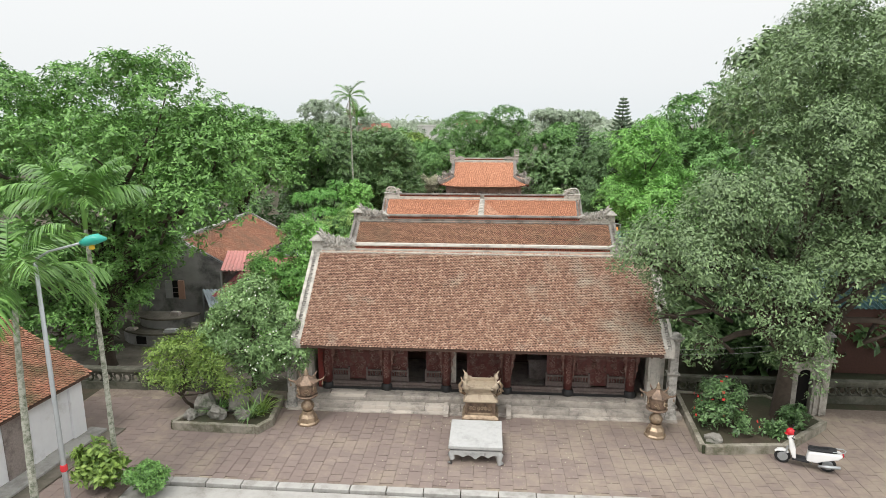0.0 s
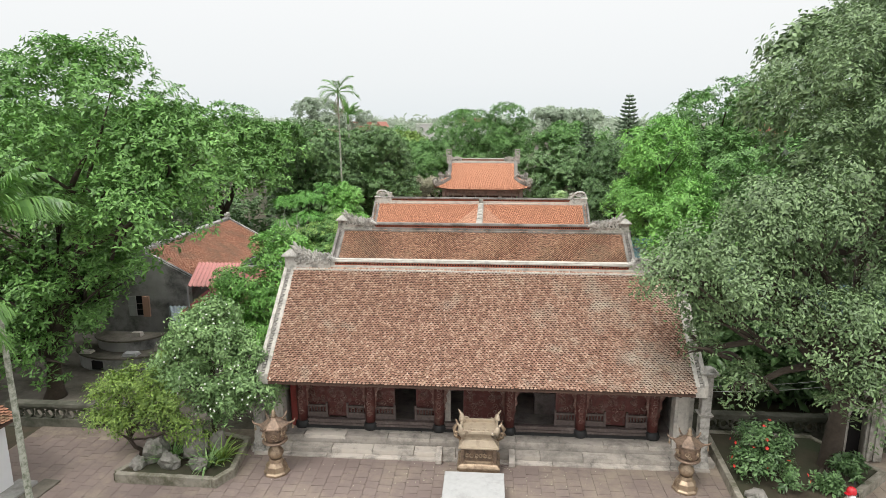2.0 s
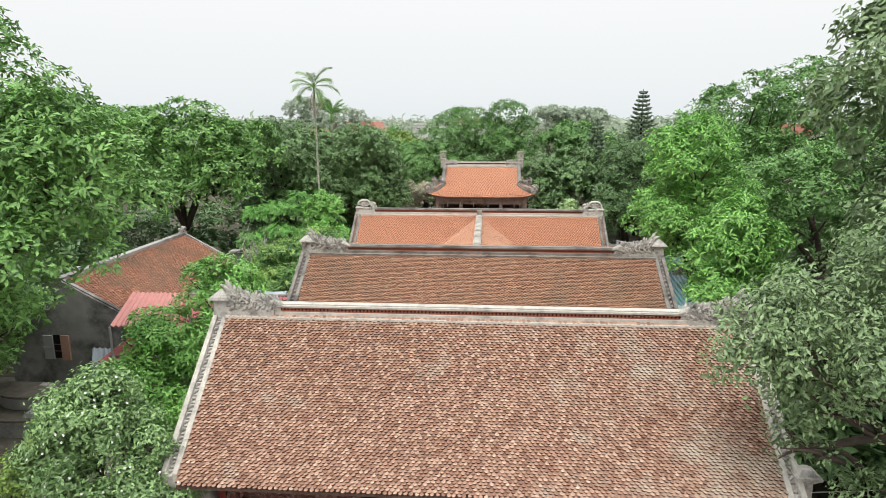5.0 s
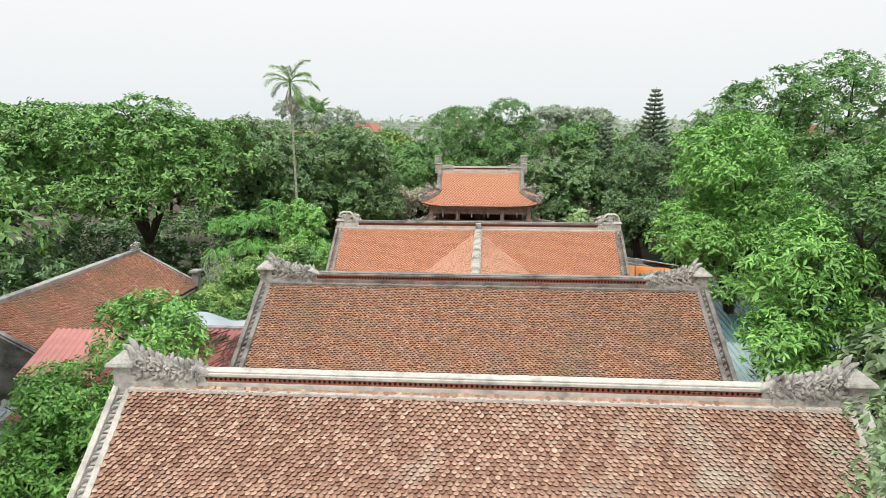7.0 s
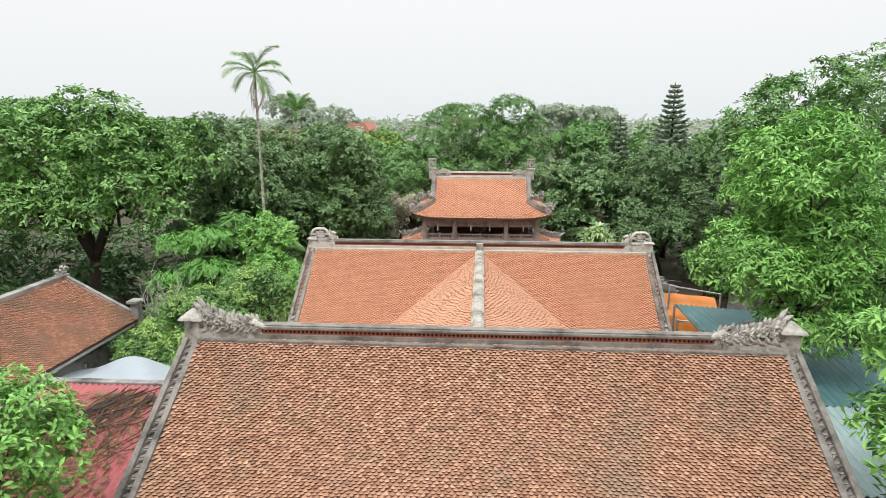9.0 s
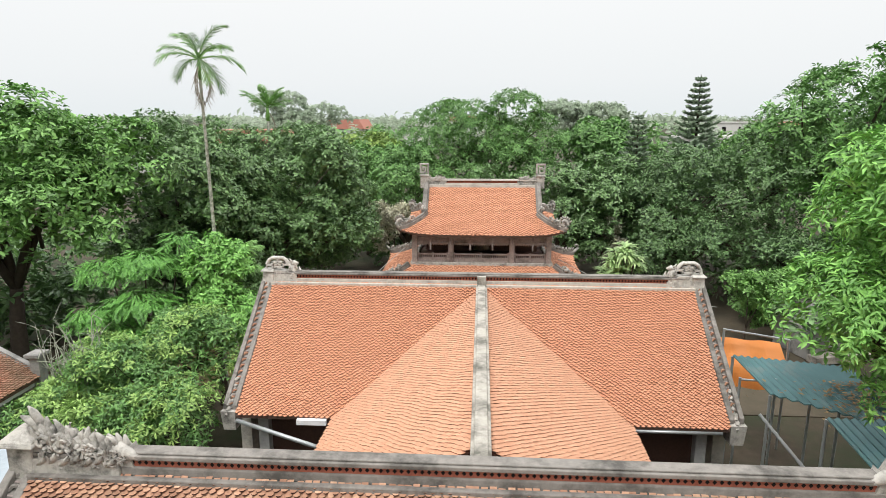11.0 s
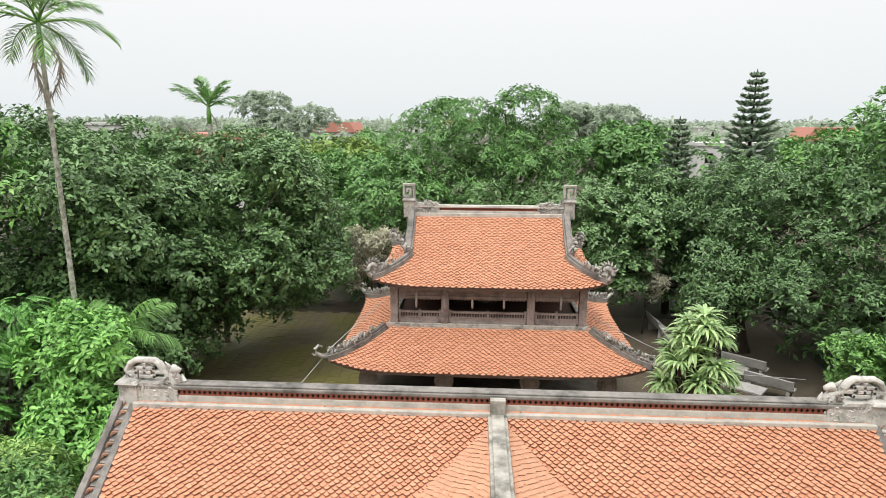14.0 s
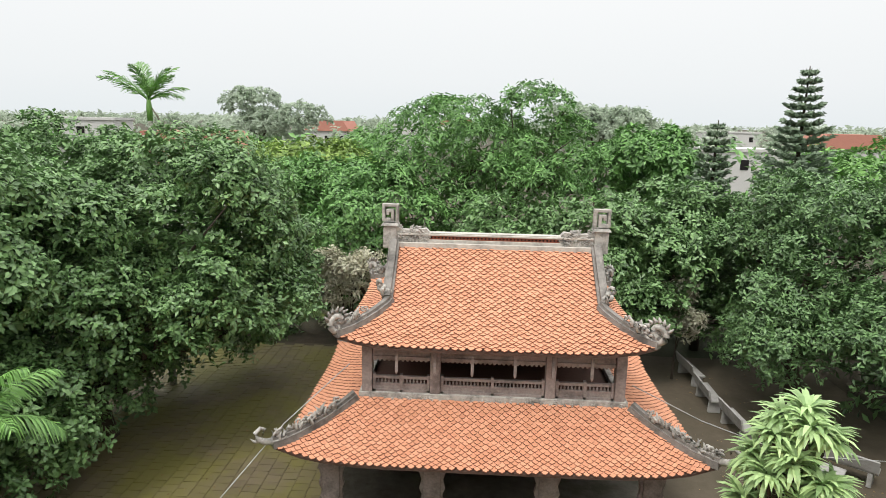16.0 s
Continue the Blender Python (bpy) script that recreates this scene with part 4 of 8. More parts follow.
for k in range(16):
    carve.tube(spiral(rng.uniform(-0.2, 0.2), rng.uniform(0.75, 1.75), rng.uniform(0.06, 0.12), 0.015, rng.uniform(0.8, 1.5), rng.uniform(0, 6), 9, -0.035), [0.018] * 10, 5)
carve = carve.mesh("relief", WORN_CARVING)
# what stands in each third of the five bays: c carved leaf behind a rail, p plain carved leaf, o opening
for (a, b), kinds in zip(zip(COLS, COLS[1:]), ("cpc", "coc", "opp", "ooc", "cpc")):
    xm = (a + b) / 2 - X1
    s = part("sill", sill, None, h1, "grey timber sill beam", 0.01)
    s.location = (xm, YC, 0)
    s = part("sill_foot", sill_foot, None, h1, "black beam foot")
    s.location = (xm, YC, 0)
    for k, c in zip((-1, 0, 1), kinds):
        if c != "o":
            d = part("door_leaf", panel, None, h1, "dark red carved door leaf")
            d.location = (xm + k * 0.66, YC + 0.22, 0)
            part("relief", carve, None, d, "carved relief scrolls")
        if c == "c":
            d = part("balustrade", rail, None, h1, "low turned-baluster rail", 0.004)
            d.location = (xm + k * 0.62, YC + 0.10, 0)
part("eave_beam", Geo().box(-5.2 - X1, 5.8 - X1, YC - 0.1, YC + 0.1, 2.55, 2.85), WOOD, h1)
part("eave_board", Geo().box(-5.5 - X1, 6.16 - X1, E1[0] + 0.09, E1[0] + 0.13, E1[1] - 0.05, E1[1] + 0.02), WOOD, h1, "dark brown eave board")
rafters = Geo()
for i in range(40):
    x = -5.4 + i * 0.295 - X1
    rafters.box(x - 0.03, x + 0.03, 0, 1.75, -0.09, 0.0, Matrix.Translation((0, E1[0] + 0.08, E1[1] - 0.07)) @ pose(0, 0, 0, 40.9, 0, 0))
part("rafters", rafters, WOOD, h1, "row of dark rafters")
part("red_side_board", Geo().box(-5.34 - X1, -5.12 - X1, YC - 0.05, YC + 0.05, 0.34, 2.3), RED_BOARD, h1, "plain red end board", 0.01)
part("altar_screen", Geo().box(-5.4 - X1, 6.0 - X1, 22.2 - Y1, 22.3 - Y1, 0.3, 3.6), WOOD, h1, "dark timber inner screen")
part("inner_table", Geo().box(2.1 - X1, 3.0 - X1, 20.6 - Y1, 21.2 - Y1, 0.98, 1.05).box(2.15 - X1, 2.95 - X1, 20.65 - Y1, 21.15 - Y1, 0.3, 0.98), GREY_WOOD, h1, "dim grey chest inside the doorway", 0.01)
g = Geo().box(-0.13, 0.13, -0.012, 0.012, -0.1, 0.1)
s = part("small_sign", g, SIGN, h1, "small white notice plate")
s.matrix_basis = pose(3.5 - X1, YC - 0.25, 1.98)
bars = Geo()
for k in range(3):
    bars.box(-0.09, 0.09, -0.016, -0.0125, 0.045 - k * 0.05, 0.06 - k * 0.05)
part("sign_lines", bars, LACQUER, s, "dark lines of unreadable writing")
s = part("stone_post", Geo().box(-0.09, 0.09, -0.09, 0.09, 0.30, 2.6), STONE, h1, "slim grey stone door post", 0.015)
s.location = (-0.55 - X1, YC + 0.18, 0)
for x in (-6.02, 6.62):
    g = Geo().box(-0.13, 0.13, -0.13, 0.13, 0, 2.72)
    g.taper((0, 0, 2.72), (0.28, 0.28), (0.46, 0.46), 0.10).box(-0.24, 0.24, -0.24, 0.24, 2.82, 2.88).taper((0, 0, 2.88), (0.36, 0.36), (0.2, 0.2), 0.1)
    g.taper((0, 0, 1.55), (0.3, 0.3), (0.4, 0.4), 0.08).taper((0, 0, 0), (0.42, 0.42), (0.28, 0.28), 0.4)
    s = part("end_pillar", g, CARVED, h1, "weathered grey stone pillar with moulded cap", 0.012)
    s.location = (x - X1, 18.45 - Y1, 0)
for x, m in ((-5.62, PLASTER), (6.12, PLASTER)):
    g = Geo().box(x - 0.2 - X1, x + 0.2 - X1, 18.75 - Y1, 19.1 - Y1, 0.3, 2.75).box(x - 0.12 - X1, x + 0.12 - X1, 18.73 - Y1, 18.75 - Y1, 0.6, 2.3)
    part("wall_end", g, m, h1, "pale plastered wall end", 0.012)

# middle hall
h2, (X2, Y2), E2, R2 = hall("second temple hall with weathered brown tiles and carved ridge", -5.46, 6.06, (24.55, 2.83), (27.63, 4.93), REAR_TILE, 0.104, 0.056,
                            dragon_end, lambda a, b: 4.4 < a < 7.2 and b > 2.8, 12, coat=OLD_PLASTER)
part("front_wall", Geo().box(-5.4 - X2, 6.0 - X2, E2[0] + 0.9, E2[0] + 1.1, 0, 3.2), WOOD, h2, "dark timber front")

# rear hall, with the roof that runs forward to the middle hall
h3, (X3, Y3), E3, R3 = hall("third temple hall under a bright orange tile roof", -5.67, 5.88, (34.15, 2.40), (37.30, 4.82), NEW_TILE, 0.125, 0.049,
                            meander_end, lambda a, b: (1.0 < a < 3.6 or 8.6 < a < 10.6) and b > 3.2, 13, coat=OLD_PLASTER, ridge_coat=PLASTER)
part("inner_floor", Geo().box(-5.9 - X3, 6.1 - X3, 34.3 - Y3, 40.5 - Y3, -0.05, 0.3), STONE, h3)
part("front_wall", Geo().box(-5.6 - X3, 5.8 - X3, 35.6 - Y3, 35.8 - Y3, 0, 3.4), WOOD, h3, "dark timber front with doors")
for x in (-5.2, -3.4, 3.9, 5.45):
    c = part("column", Geo().box(-0.13, 0.13, -0.13, 0.13, 0.3, 2.75), PALE_STONE if abs(x) > 4.5 else WOOD, h3, "square pale stone column" if abs(x) > 4.5 else "dark timber column", 0.015)
    c.location = (x - X3, 34.75 - Y3, 0)
for x, sgn in ((-5.67, -1), (5.88, 1)):
    g = Geo()
    b = x + sgn * 0.2 - X3
    for k in range(6):
        g.tube(spiral(0, 0, 0.16 - 0.01 * k, 0.03, 1.2, k, 10), [0.04] * 11, 6, m=Matrix.Translation((b, 34.25 + 0.12 * k - Y3, 2.42 + 0.11 * k)) @ pose(0, 0, 0, 0, 0, 70))
    g.taper((b, 34.4 - Y3, 2.0), (0.3, 0.4), (0.36, 0.5), 0.5)
    part("verge_foot", g, CARVED, h3, "grey scrolled foot of the gable edge", smooth=False)
HALF, ZR = 3.50, 4.80
wing_len = math.hypot(HALF, ZR - 2.40)
for sgn in (-1, 1):
    a0, a1 = 29.0 - Y3, 37.30 - Y3
    # the slope falls away from the ridge strip; it ends where it meets the hall's own slope
    if sgn < 0:
        surf = lambda a, b: (0.18 - X3 - HALF + HALF * b / wing_len, a1 - a + 0.03 * math.sin(1.7 * b + 0.9 * a), 2.40 + (ZR - 2.40) * b / wing_len + 0.012 * math.sin(4 * b + 3 * a))
        keep = lambda a, b: a > 3.12 * (1 - b / wing_len) - 0.08 and a < a1 - a0 and b < wing_len
    else:
        surf = lambda a, b: (0.18 - X3 + HALF - HALF * b / wing_len, a0 + a + 0.03 * math.sin(1.7 * b + 0.9 * a), 2.40 + (ZR - 2.40) * b / wing_len + 0.012 * math.sin(4 * b + 3 * a))
        keep = lambda a, b: a < (a1 - a0) - 3.12 * (1 - b / wing_len) + 0.08 and a > 0 and b < wing_len
    span = (lambda b: (3.12 * (1 - b / wing_len), a1 - a0)) if sgn < 0 else (lambda b: (0, (a1 - a0) - 3.12 * (1 - b / wing_len)))
    deck = slope_deck(surf, a1 - a0, wing_len, 2, 6, DECK, h3, "wing_roof_slope", span)
    lay_tiles(deck, surf, a1 - a0, wing_len, keep, 0.125, 0.049, WING_TILE,
              (lambda a, b: b > 3.3 and 0.3 < a < 4.5) if sgn < 0 else (lambda a, b: b > 3.3 and 4.0 < a < 8.2), seed=21 + sgn, thick=0.012)
g = Geo().box(0.18 - 0.15 - X3, 0.18 + 0.15 - X3, 28.0 - Y3, 37.32 - Y3, ZR - 0.1, ZR + 0.07).box(0.18 - 0.10 - X3, 0.18 + 0.10 - X3, 28.0 - Y3, 37.32 - Y3, ZR + 0.07, ZR + 0.11)
part("wing_ridge", g, GATE_LIME, h3, "flat grey cement ridge strip", 0.012)
part("wing_ridge_head", Geo().box(0.18 - 0.12 - X3, 0.18 + 0.12 - X3, 37.16 - Y3, 37.29 - Y3, ZR, ZR + 0.34), GATE_LIME, h3, "grey cement stop of the ridge strip", 0.01)
for sgn in (-1, 1):
    part("wing_wall", Geo().box(0.18 + sgn * 2.7 - 0.1 - X3, 0.18 + sgn * 2.7 + 0.1 - X3, 29 - Y3, 34.5 - Y3, 0, 2.8), WOOD, h3, "dark timber side of the linking hall")
pipe = Geo().tube([(-5.6 - X3, 34.0 - Y3, 2.36), (-3.2 - X3, 33.2 - Y3, 2.12)], 0.05, 8)
part("gutter_pipe", pipe, STEEL, h3, "grey gutter pipe", smooth=True)
part("white_gutter", Geo().box(-4.15 - X3, -3.45 - X3, 33.98 - Y3, 34.1 - Y3, 2.30, 2.42), WHITEWASH, h3, "short white gutter box")
part("eave_gutter", Geo().tube([(3.6 - X3, 34.1 - Y3, 2.34), (5.7 - X3, 34.1 - Y3, 2.34)], 0.04, 8), STEEL, h3, "grey eave gutter", smooth=True)

# ---- bell pavilion ----
PX, PY = 0.17, 47.25
bell = thing("bell_pavilion", "two-storey bell pavilion with orange tiles and upturned eaves", "pavilion", (PX, PY, 0))
part("plinth", Geo().box(-4.1, 4.1, -2.95, 2.95, -0.05, 0.30).box(-3.9, 3.9, -2.75, 2.75, 0.30, 0.36), SIDE_GROUND, bell, "dark grey stone plinth", 0.02)


def skirt(half_e, half_t, z0, z1, lift, curve, split, seed, name, pick, w=0.168, course=0.064):
    """Four roof slopes from the eave half sizes to the top half sizes; corners sweep up. split: above this share of the slope the front keeps its width."""
    def edge(s, k):
        if split is None:
            return half_e[k] + (half_t[k] - half_e[k]) * s
        return half_t[k] + (half_e[k] - half_t[k]) * max(0.0, 1 - s / split) ** 1.15
    def make(k, turn):
        depth0, depth1 = half_e[1 - k], half_t[1 - k]
        run = depth0 - depth1
        top_s = 1.0 if (k == 0 or split is None) else split
        rise = z1 - z0
        length = math.hypot(run, rise) if (k == 0 or split is None) else math.hypot(half_e[0] - half_t[0], rise * split)
        def at(a, b):
            s = min(1.05, max(-0.03, b / length)) * top_s
            if k == 0 or split is None:
                out = depth0 + (depth1 - depth0) * s
            else:
                out = half_t[0] + (half_e[0] - half_t[0]) * max(0.0, 1 - s / split) ** 1.0
            half = edge(s, k) if (k == 0 or split is None) else half_e[1] - (half_e[1] - half_t[1]) * s
            u = (a - half_e[k]) / max(0.1, half)
            z = z0 + rise * (s ** curve if s > 0 else s) + lift * min(1.2, abs(u)) ** 6 * max(0.0, 1 - s / (split or 1.0)) ** 1.5
            x, y = a - half_e[k], -out
            c, d = math.cos(turn), math.sin(turn)
            return (c * x - d * y, d * x + c * y, z)
        def half_at(b):
            s = min(1, max(0, b / length)) * top_s
            return edge(s, k) if (k == 0 or split is None) else half_e[1] - (half_e[1] - half_t[1]) * s
        return at, length, half_at
    for k, turn, front in ((0, 0, True), (1, math.pi / 2, False), (1, -math.pi / 2, False), (0, math.pi, False)):
        at, length, half_at = make(k, turn)
        h = half_e[k]
        deck = slope_deck(at, 2 * h, length, 16, 8, DECK, bell, name, lambda b, h=h, f=half_at: (h - f(b), h + f(b)))
        lay_tiles(deck, at, 2 * h, length, lambda a, b, h=h, f=half_at, n=length: abs(a - h) < f(b) and b < n, w, course, NEW_TILE, pick if front else None, seed=seed, thick=0.018)
    return make


UP = dict(half_e=(3.30, 2.42), half_t=(2.28, 0.14), z0=4.80, z1=6.52)
LOW = dict(half_e=(4.45, 3.15), half_t=(2.95, 1.98), z0=2.53, z1=3.46)
upper = skirt(UP["half_e"], UP["half_t"], UP["z0"], UP["z1"], 0.24, 1.18, 0.46, 31, "upper_roof_slope", lambda a, b: 1.6 < a < 5.0 and b > 1.9)
lower = skirt(LOW["half_e"], LOW["half_t"], LOW["z0"], LOW["z1"], 0.36, 1.2, None, 32, "lower_roof_slope", lambda a, b: 2.2 < a < 6.7 and b > 0.8)


def bar_along(pts, w, h):
    """A moulded ridge bar that follows the points, in one piece."""
    g = Geo()
    pts = [Vector(p) for p in pts]
    prof = [(-w / 2, -0.08), (-w / 2, h * 0.55), (-w * 0.28, h * 0.55), (-w * 0.28, h), (w * 0.28, h), (w * 0.28, h * 0.55), (w / 2, h * 0.55), (w / 2, -0.08)]
    v, n = [], len(prof)
    for i, p in enumerate(pts):
        d = (pts[min(i + 1, len(pts) - 1)] - pts[max(i - 1, 0)]).normalized()
        a = d.cross(Vector((0, 0, 1))).normalized()
        u = a.cross(d)
        v += [p + a * x + u * z for x, z in prof]
    f = [(k * n + i, k * n + (i + 1) % n, (k + 1) * n + (i + 1) % n, (k + 1) * n + i) for k in range(len(pts) - 1) for i in range(n)]
    f += [tuple(reversed(range(n))), tuple(range((len(pts) - 1) * n, len(pts) * n))]
    return g.add(v, f)


def hip_dragon(pts, high):
    """Carved scrolls, a crest and a curled tip on the lower end of a hip ridge; the points run down to the corner."""
    g = Geo()
    pts = [Vector(p) for p in pts]
    tip, prev = pts[-1], pts[-3]
    d = (tip - prev).normalized()
    yaw = math.atan2(d.y, d.x)
    m = Matrix.Translation(tip) @ Matrix.Rotation(yaw, 4, "Z")
    turn = math.degrees(yaw)
    if high:
        g.tube(spiral(-0.05, 0.24, 0.21, 0.05, 1.15, -2.2, 18), [0.075] * 15 + [0.06, 0.05, 0.04, 0.03], 7, m=m)
        for k in range(9):
            a = 0.3 + k * 0.38
            g.tube([(-0.05 + 0.22 * math.cos(a), 0, 0.24 + 0.22 * math.sin(a)), (-0.05 + 0.34 * math.cos(a + 0.2), 0.02, 0.24 + 0.33 * math.sin(a + 0.2))], [0.05, 0.012], 5, m=m)
    else:
        g.tube([(-0.35, 0, 0.06), (-0.1, 0, 0.05), (0.14, 0, 0.09), (0.30, 0, 0.20), (0.34, 0, 0.34), (0.24, 0, 0.42), (0.15, 0, 0.37), (0.18, 0, 0.30)], [0.08, 0.08, 0.07, 0.06, 0.05, 0.04, 0.035, 0.02], 7, m=m)
        g.tube([(0.22, 0, 0.14), (0.36, 0, 0.16), (0.44, 0, 0.24)], [0.05, 0.03, 0.008], 6, m=m)
    run = 0.75 if high else 1.5

    def spot(r):
        back, p = r.uniform(0.05, run), tip
        for a, b in zip(pts[::-1], pts[-2::-1]):
            step = (b - a).length
            if back <= step:
                p = a.lerp(b, back / step)
                break
            back -= step
        return p + Vector((r.uniform(-0.06, 0.06), r.uniform(-0.06, 0.06), r.uniform(0.12, 0.26))), turn + r.uniform(-30, 30)
    curls(g, 34 if high else 60, spot, 0.07, 9)
    return g


for spec, make, n, share in ((UP, upper, 9, 1.0), (LOW, lower, 12, 1.0)):
    at, length, half_at = make(0, 0)
    for sy in (1, -1):
        for sx in (-1, 1):
            pts = []
            for i in range(n + 1):
                b = length * (1 - i / n)
                if spec is UP:
                    b = length * 0.46 * (1 - i / n)
                x, y, z = at(spec["half_e"][0] + sx * half_at(b), b)
                pts.append((x, y * sy, z + 0.05))
            part("hip_ridge", bar_along(pts, 0.2, 0.15), OLD_PLASTER, bell, "dark weathered hip ridge")
            part("hip_dragon", hip_dragon(pts, spec is UP), CARVED, bell, "grey scrolled dragon on the corner ridge", smooth=True)
            if spec is UP:
                top = [at(spec["half_e"][0] + sx * half_at(b), b) for b in (length * 0.46, length * 0.6, length * 0.75, length * 0.9, length)]
                part("verge", bar_along([(p[0] + sx * 0.08, p[1] * sy, p[2] + 0.05) for p in top], 0.24, 0.17), OLD_PLASTER, bell, "weathered grey gable edge")
                p = top[0]
                g = Geo()
                for k in range(4):
                    g.tube(spiral(0, 0, 0.13, 0.02, 1.2, k * 1.5, 10), [0.045] * 11, 6, m=Matrix.Translation((p[0] + sx * (0.1 + 0.05 * k), p[1] * sy, p[2] + 0.16 + 0.08 * k)) @ pose(0, 0, 0, 0, 0, 40 + 30 * k))
                part("gable_scroll", g, CARVED, bell, "grey carved scroll", smooth=True)
for sx in (-1, 1):
    g = Geo().plate([(-1.25, 5.5), (0, 6.5), (1.25, 5.5)], sx * 2.18 - 0.05, sx * 2.18 + 0.05, "x")
    part("gable_panel", g, GREY_WOOD, bell, "small grey gable panel")
ridge_wall(bell, -2.3, 2.3, -0.15, 6.54, 0.30)
for sx in (-1, 1):
    g = Geo().box(-0.16, 0.16, -0.16, 0.16, 6.45, 6.98).taper((0, 0, 6.98), (0.42, 0.42), (0.36, 0.36), 0.06)
    post = part("ridge_post", g, CARVED, bell, "grey capped ridge post", 0.012)
    post.location = (sx * 2.48, 0, 0)
    q = -1 if sx < 0 else 1
    g = Geo().plate(fret([(q * u, 7.03 + w) for u, w in ((-0.16, -0.03), (-0.16, 0.43), (0.16, 0.43), (0.16, 0.08), (-0.05, 0.08), (-0.05, 0.30), (0.06, 0.30), (0.06, 0.20))], 0.07), -0.09, 0.09)
    part("square_scroll", g, CARVED, post, "grey squared scroll finial", 0.012)
    g = Geo()
    i = -sx
    g.plate([(i * 0.15, 6.55), (i * 0.15, 6.98), (i * 0.28, 6.90), (i * 0.5, 6.88), (i * 0.86, 6.93), (i * 0.94, 6.84), (i * 0.96, 6.55)], -0.1, 0.1)
    curls(g, 32, lambda r: (Vector((i * r.uniform(0.18, 0.94), -0.12, r.uniform(6.6, 6.9))), 0), 0.06, 5)
    curls(g, 9, lambda r: (Vector((i * r.uniform(0.2, 0.8), r.uniform(-0.06, 0.06), 6.93)), 0), 0.05, 6)
    part("ridge_carving", g, CARVED, post, "grey carved ridge scrolls")
# upper storey
UX, UYH = 2.80, 1.95
part("gallery_wall", Geo().box(-2.9, 2.9, -2.0, -1.86, 3.36, 3.62).box(-2.9, 2.9, 1.86, 2.0, 3.36, 3.62).box(-2.9, -2.76, -1.86, 1.86, 3.36, 3.62).box(2.76, 2.9, -1.86, 1.86, 3.36, 3.62), CARVED, bell, "grey carved gallery base", 0.01)
g = Geo()
curls(g, 150, lambda r: (Vector((r.uniform(-2.85, 2.85), -2.01, r.uniform(3.42, 3.56))), 0), 0.035, 15)
tagged(part("gallery_frieze", g, CARVED, bell, "pale carved frieze"), kind="stuff")
part("gallery_floor", Geo().box(-2.76, 2.76, -1.86, 1.86, 3.40, 3.50), WOOD, bell)
for x in (-2.72, -1.24, 1.24, 2.72):
    for y in (-1.86, 1.86):
        c = part("upper_post", Geo().box(-0.11, 0.11, -0.11, 0.11, 3.5, 4.95), GREY_WOOD, bell, "weathered grey post", 0.01)
        c.location = (x, y, 0)
for a, b in ((-2.6, -1.36), (-1.12, 1.12), (1.36, 2.6)):
    g = Geo().box(a, b, -1.92, -1.84, 3.92, 3.98).box(a, b, -1.91, -1.85, 3.77, 3.81).box(a, b, -1.90, -1.86, 3.67, 3.77).box(a, b, -1.93, -1.83, 3.62, 3.67)
    n = int((b - a) / 0.075)
    for i in range(n):
        x = a + (i + 0.5) * (b - a) / n
        g.lathe([(0.012, 3.81), (0.024, 3.85), (0.012, 3.89), (0.02, 3.92)], (x, -1.88, 0), 6)
    for x in (a + 0.03, (a + b) / 2, b - 0.03):
        g.box(x - 0.03, x + 0.03, -1.93, -1.83, 3.62, 4.02)
    part("gallery_rail", g, GREY_WOOD, bell, "grey turned-baluster gallery rail")
    part("lintel", Geo().box(a, b, -1.93, -1.80, 4.36, 4.44).box(a, b, -1.905, -1.82, 4.44, 4.62).box(a, b, -1.92, -1.81, 4.62, 4.67).box(a, b, -1.90, -1.83, 4.67, 4.85), GREY_WOOD, bell, "grey carved lintel boards", 0.008)
    g = Geo()
    for i in range(int((b - a) / 0.1)):
        g.taper((a + 0.05 + i * 0.1, -1.865, 4.31), (0.03, 0.05), (0.09, 0.06), 0.05)
    part("lintel_fringe", g, GREY_WOOD, bell, "scalloped lintel fringe")
for x in (-2.05, -1.24, -0.45, 0.45, 1.24, 2.05):
    c = part("pendant", Geo().box(-0.03, 0.03, -0.03, 0.03, 4.22, 4.78).taper((0, 0, 4.16), (0.02, 0.02), (0.06, 0.06), 0.06), GREY_WOOD, bell, "hanging timber pendant")
    c.location = (x, -2.2, 0)
part("upper_ceiling", Geo().box(-3.0, 3.0, -2.1, 2.1, 4.86, 4.9), WOOD, bell)
part("bell_chamber", Geo().box(-2.5, 2.5, 0.9, 1.0, 3.5, 4.9), WOOD, bell, "dark timber inner screen")
bellg = Geo().lathe([(0.36, 3.75), (0.33, 3.85), (0.30, 4.15), (0.24, 4.4), (0.08, 4.5), (0.05, 4.75)], (0, 0.1, 0), 20)
part("bell", bellg, BRONZE, bell, "dark bronze hanging bell", smooth=True)
# lower storey
for x in (-3.45, -1.24, 1.24, 3.45):
    for y in (-2.25, 2.25):
        g = Geo().taper((0, 0, 0.34), (0.62, 0.62), (0.5, 0.5), 0.14).box(-0.19, 0.19, -0.19, 0.19, 0.48, 2.75)
        c = part("stone_column", g, GREY_WOOD, bell, "square grey stone column", 0.02)
        c.location = (x, y, 0)
        g = Geo()
        for s in (-1, 1):
            g.plate([(s * 0.19, 2.6), (s * 0.19, 1.2), (s * 0.25, 1.3), (s * 0.22, 1.45), (s * 0.28, 1.6), (s * 0.23, 1.8), (s * 0.29, 2.0), (s * 0.24, 2.2), (s * 0.36, 2.6)], -0.12, -0.02)
        part("carved_edge", g, GREY_WOOD, c, "carved bracket edging")
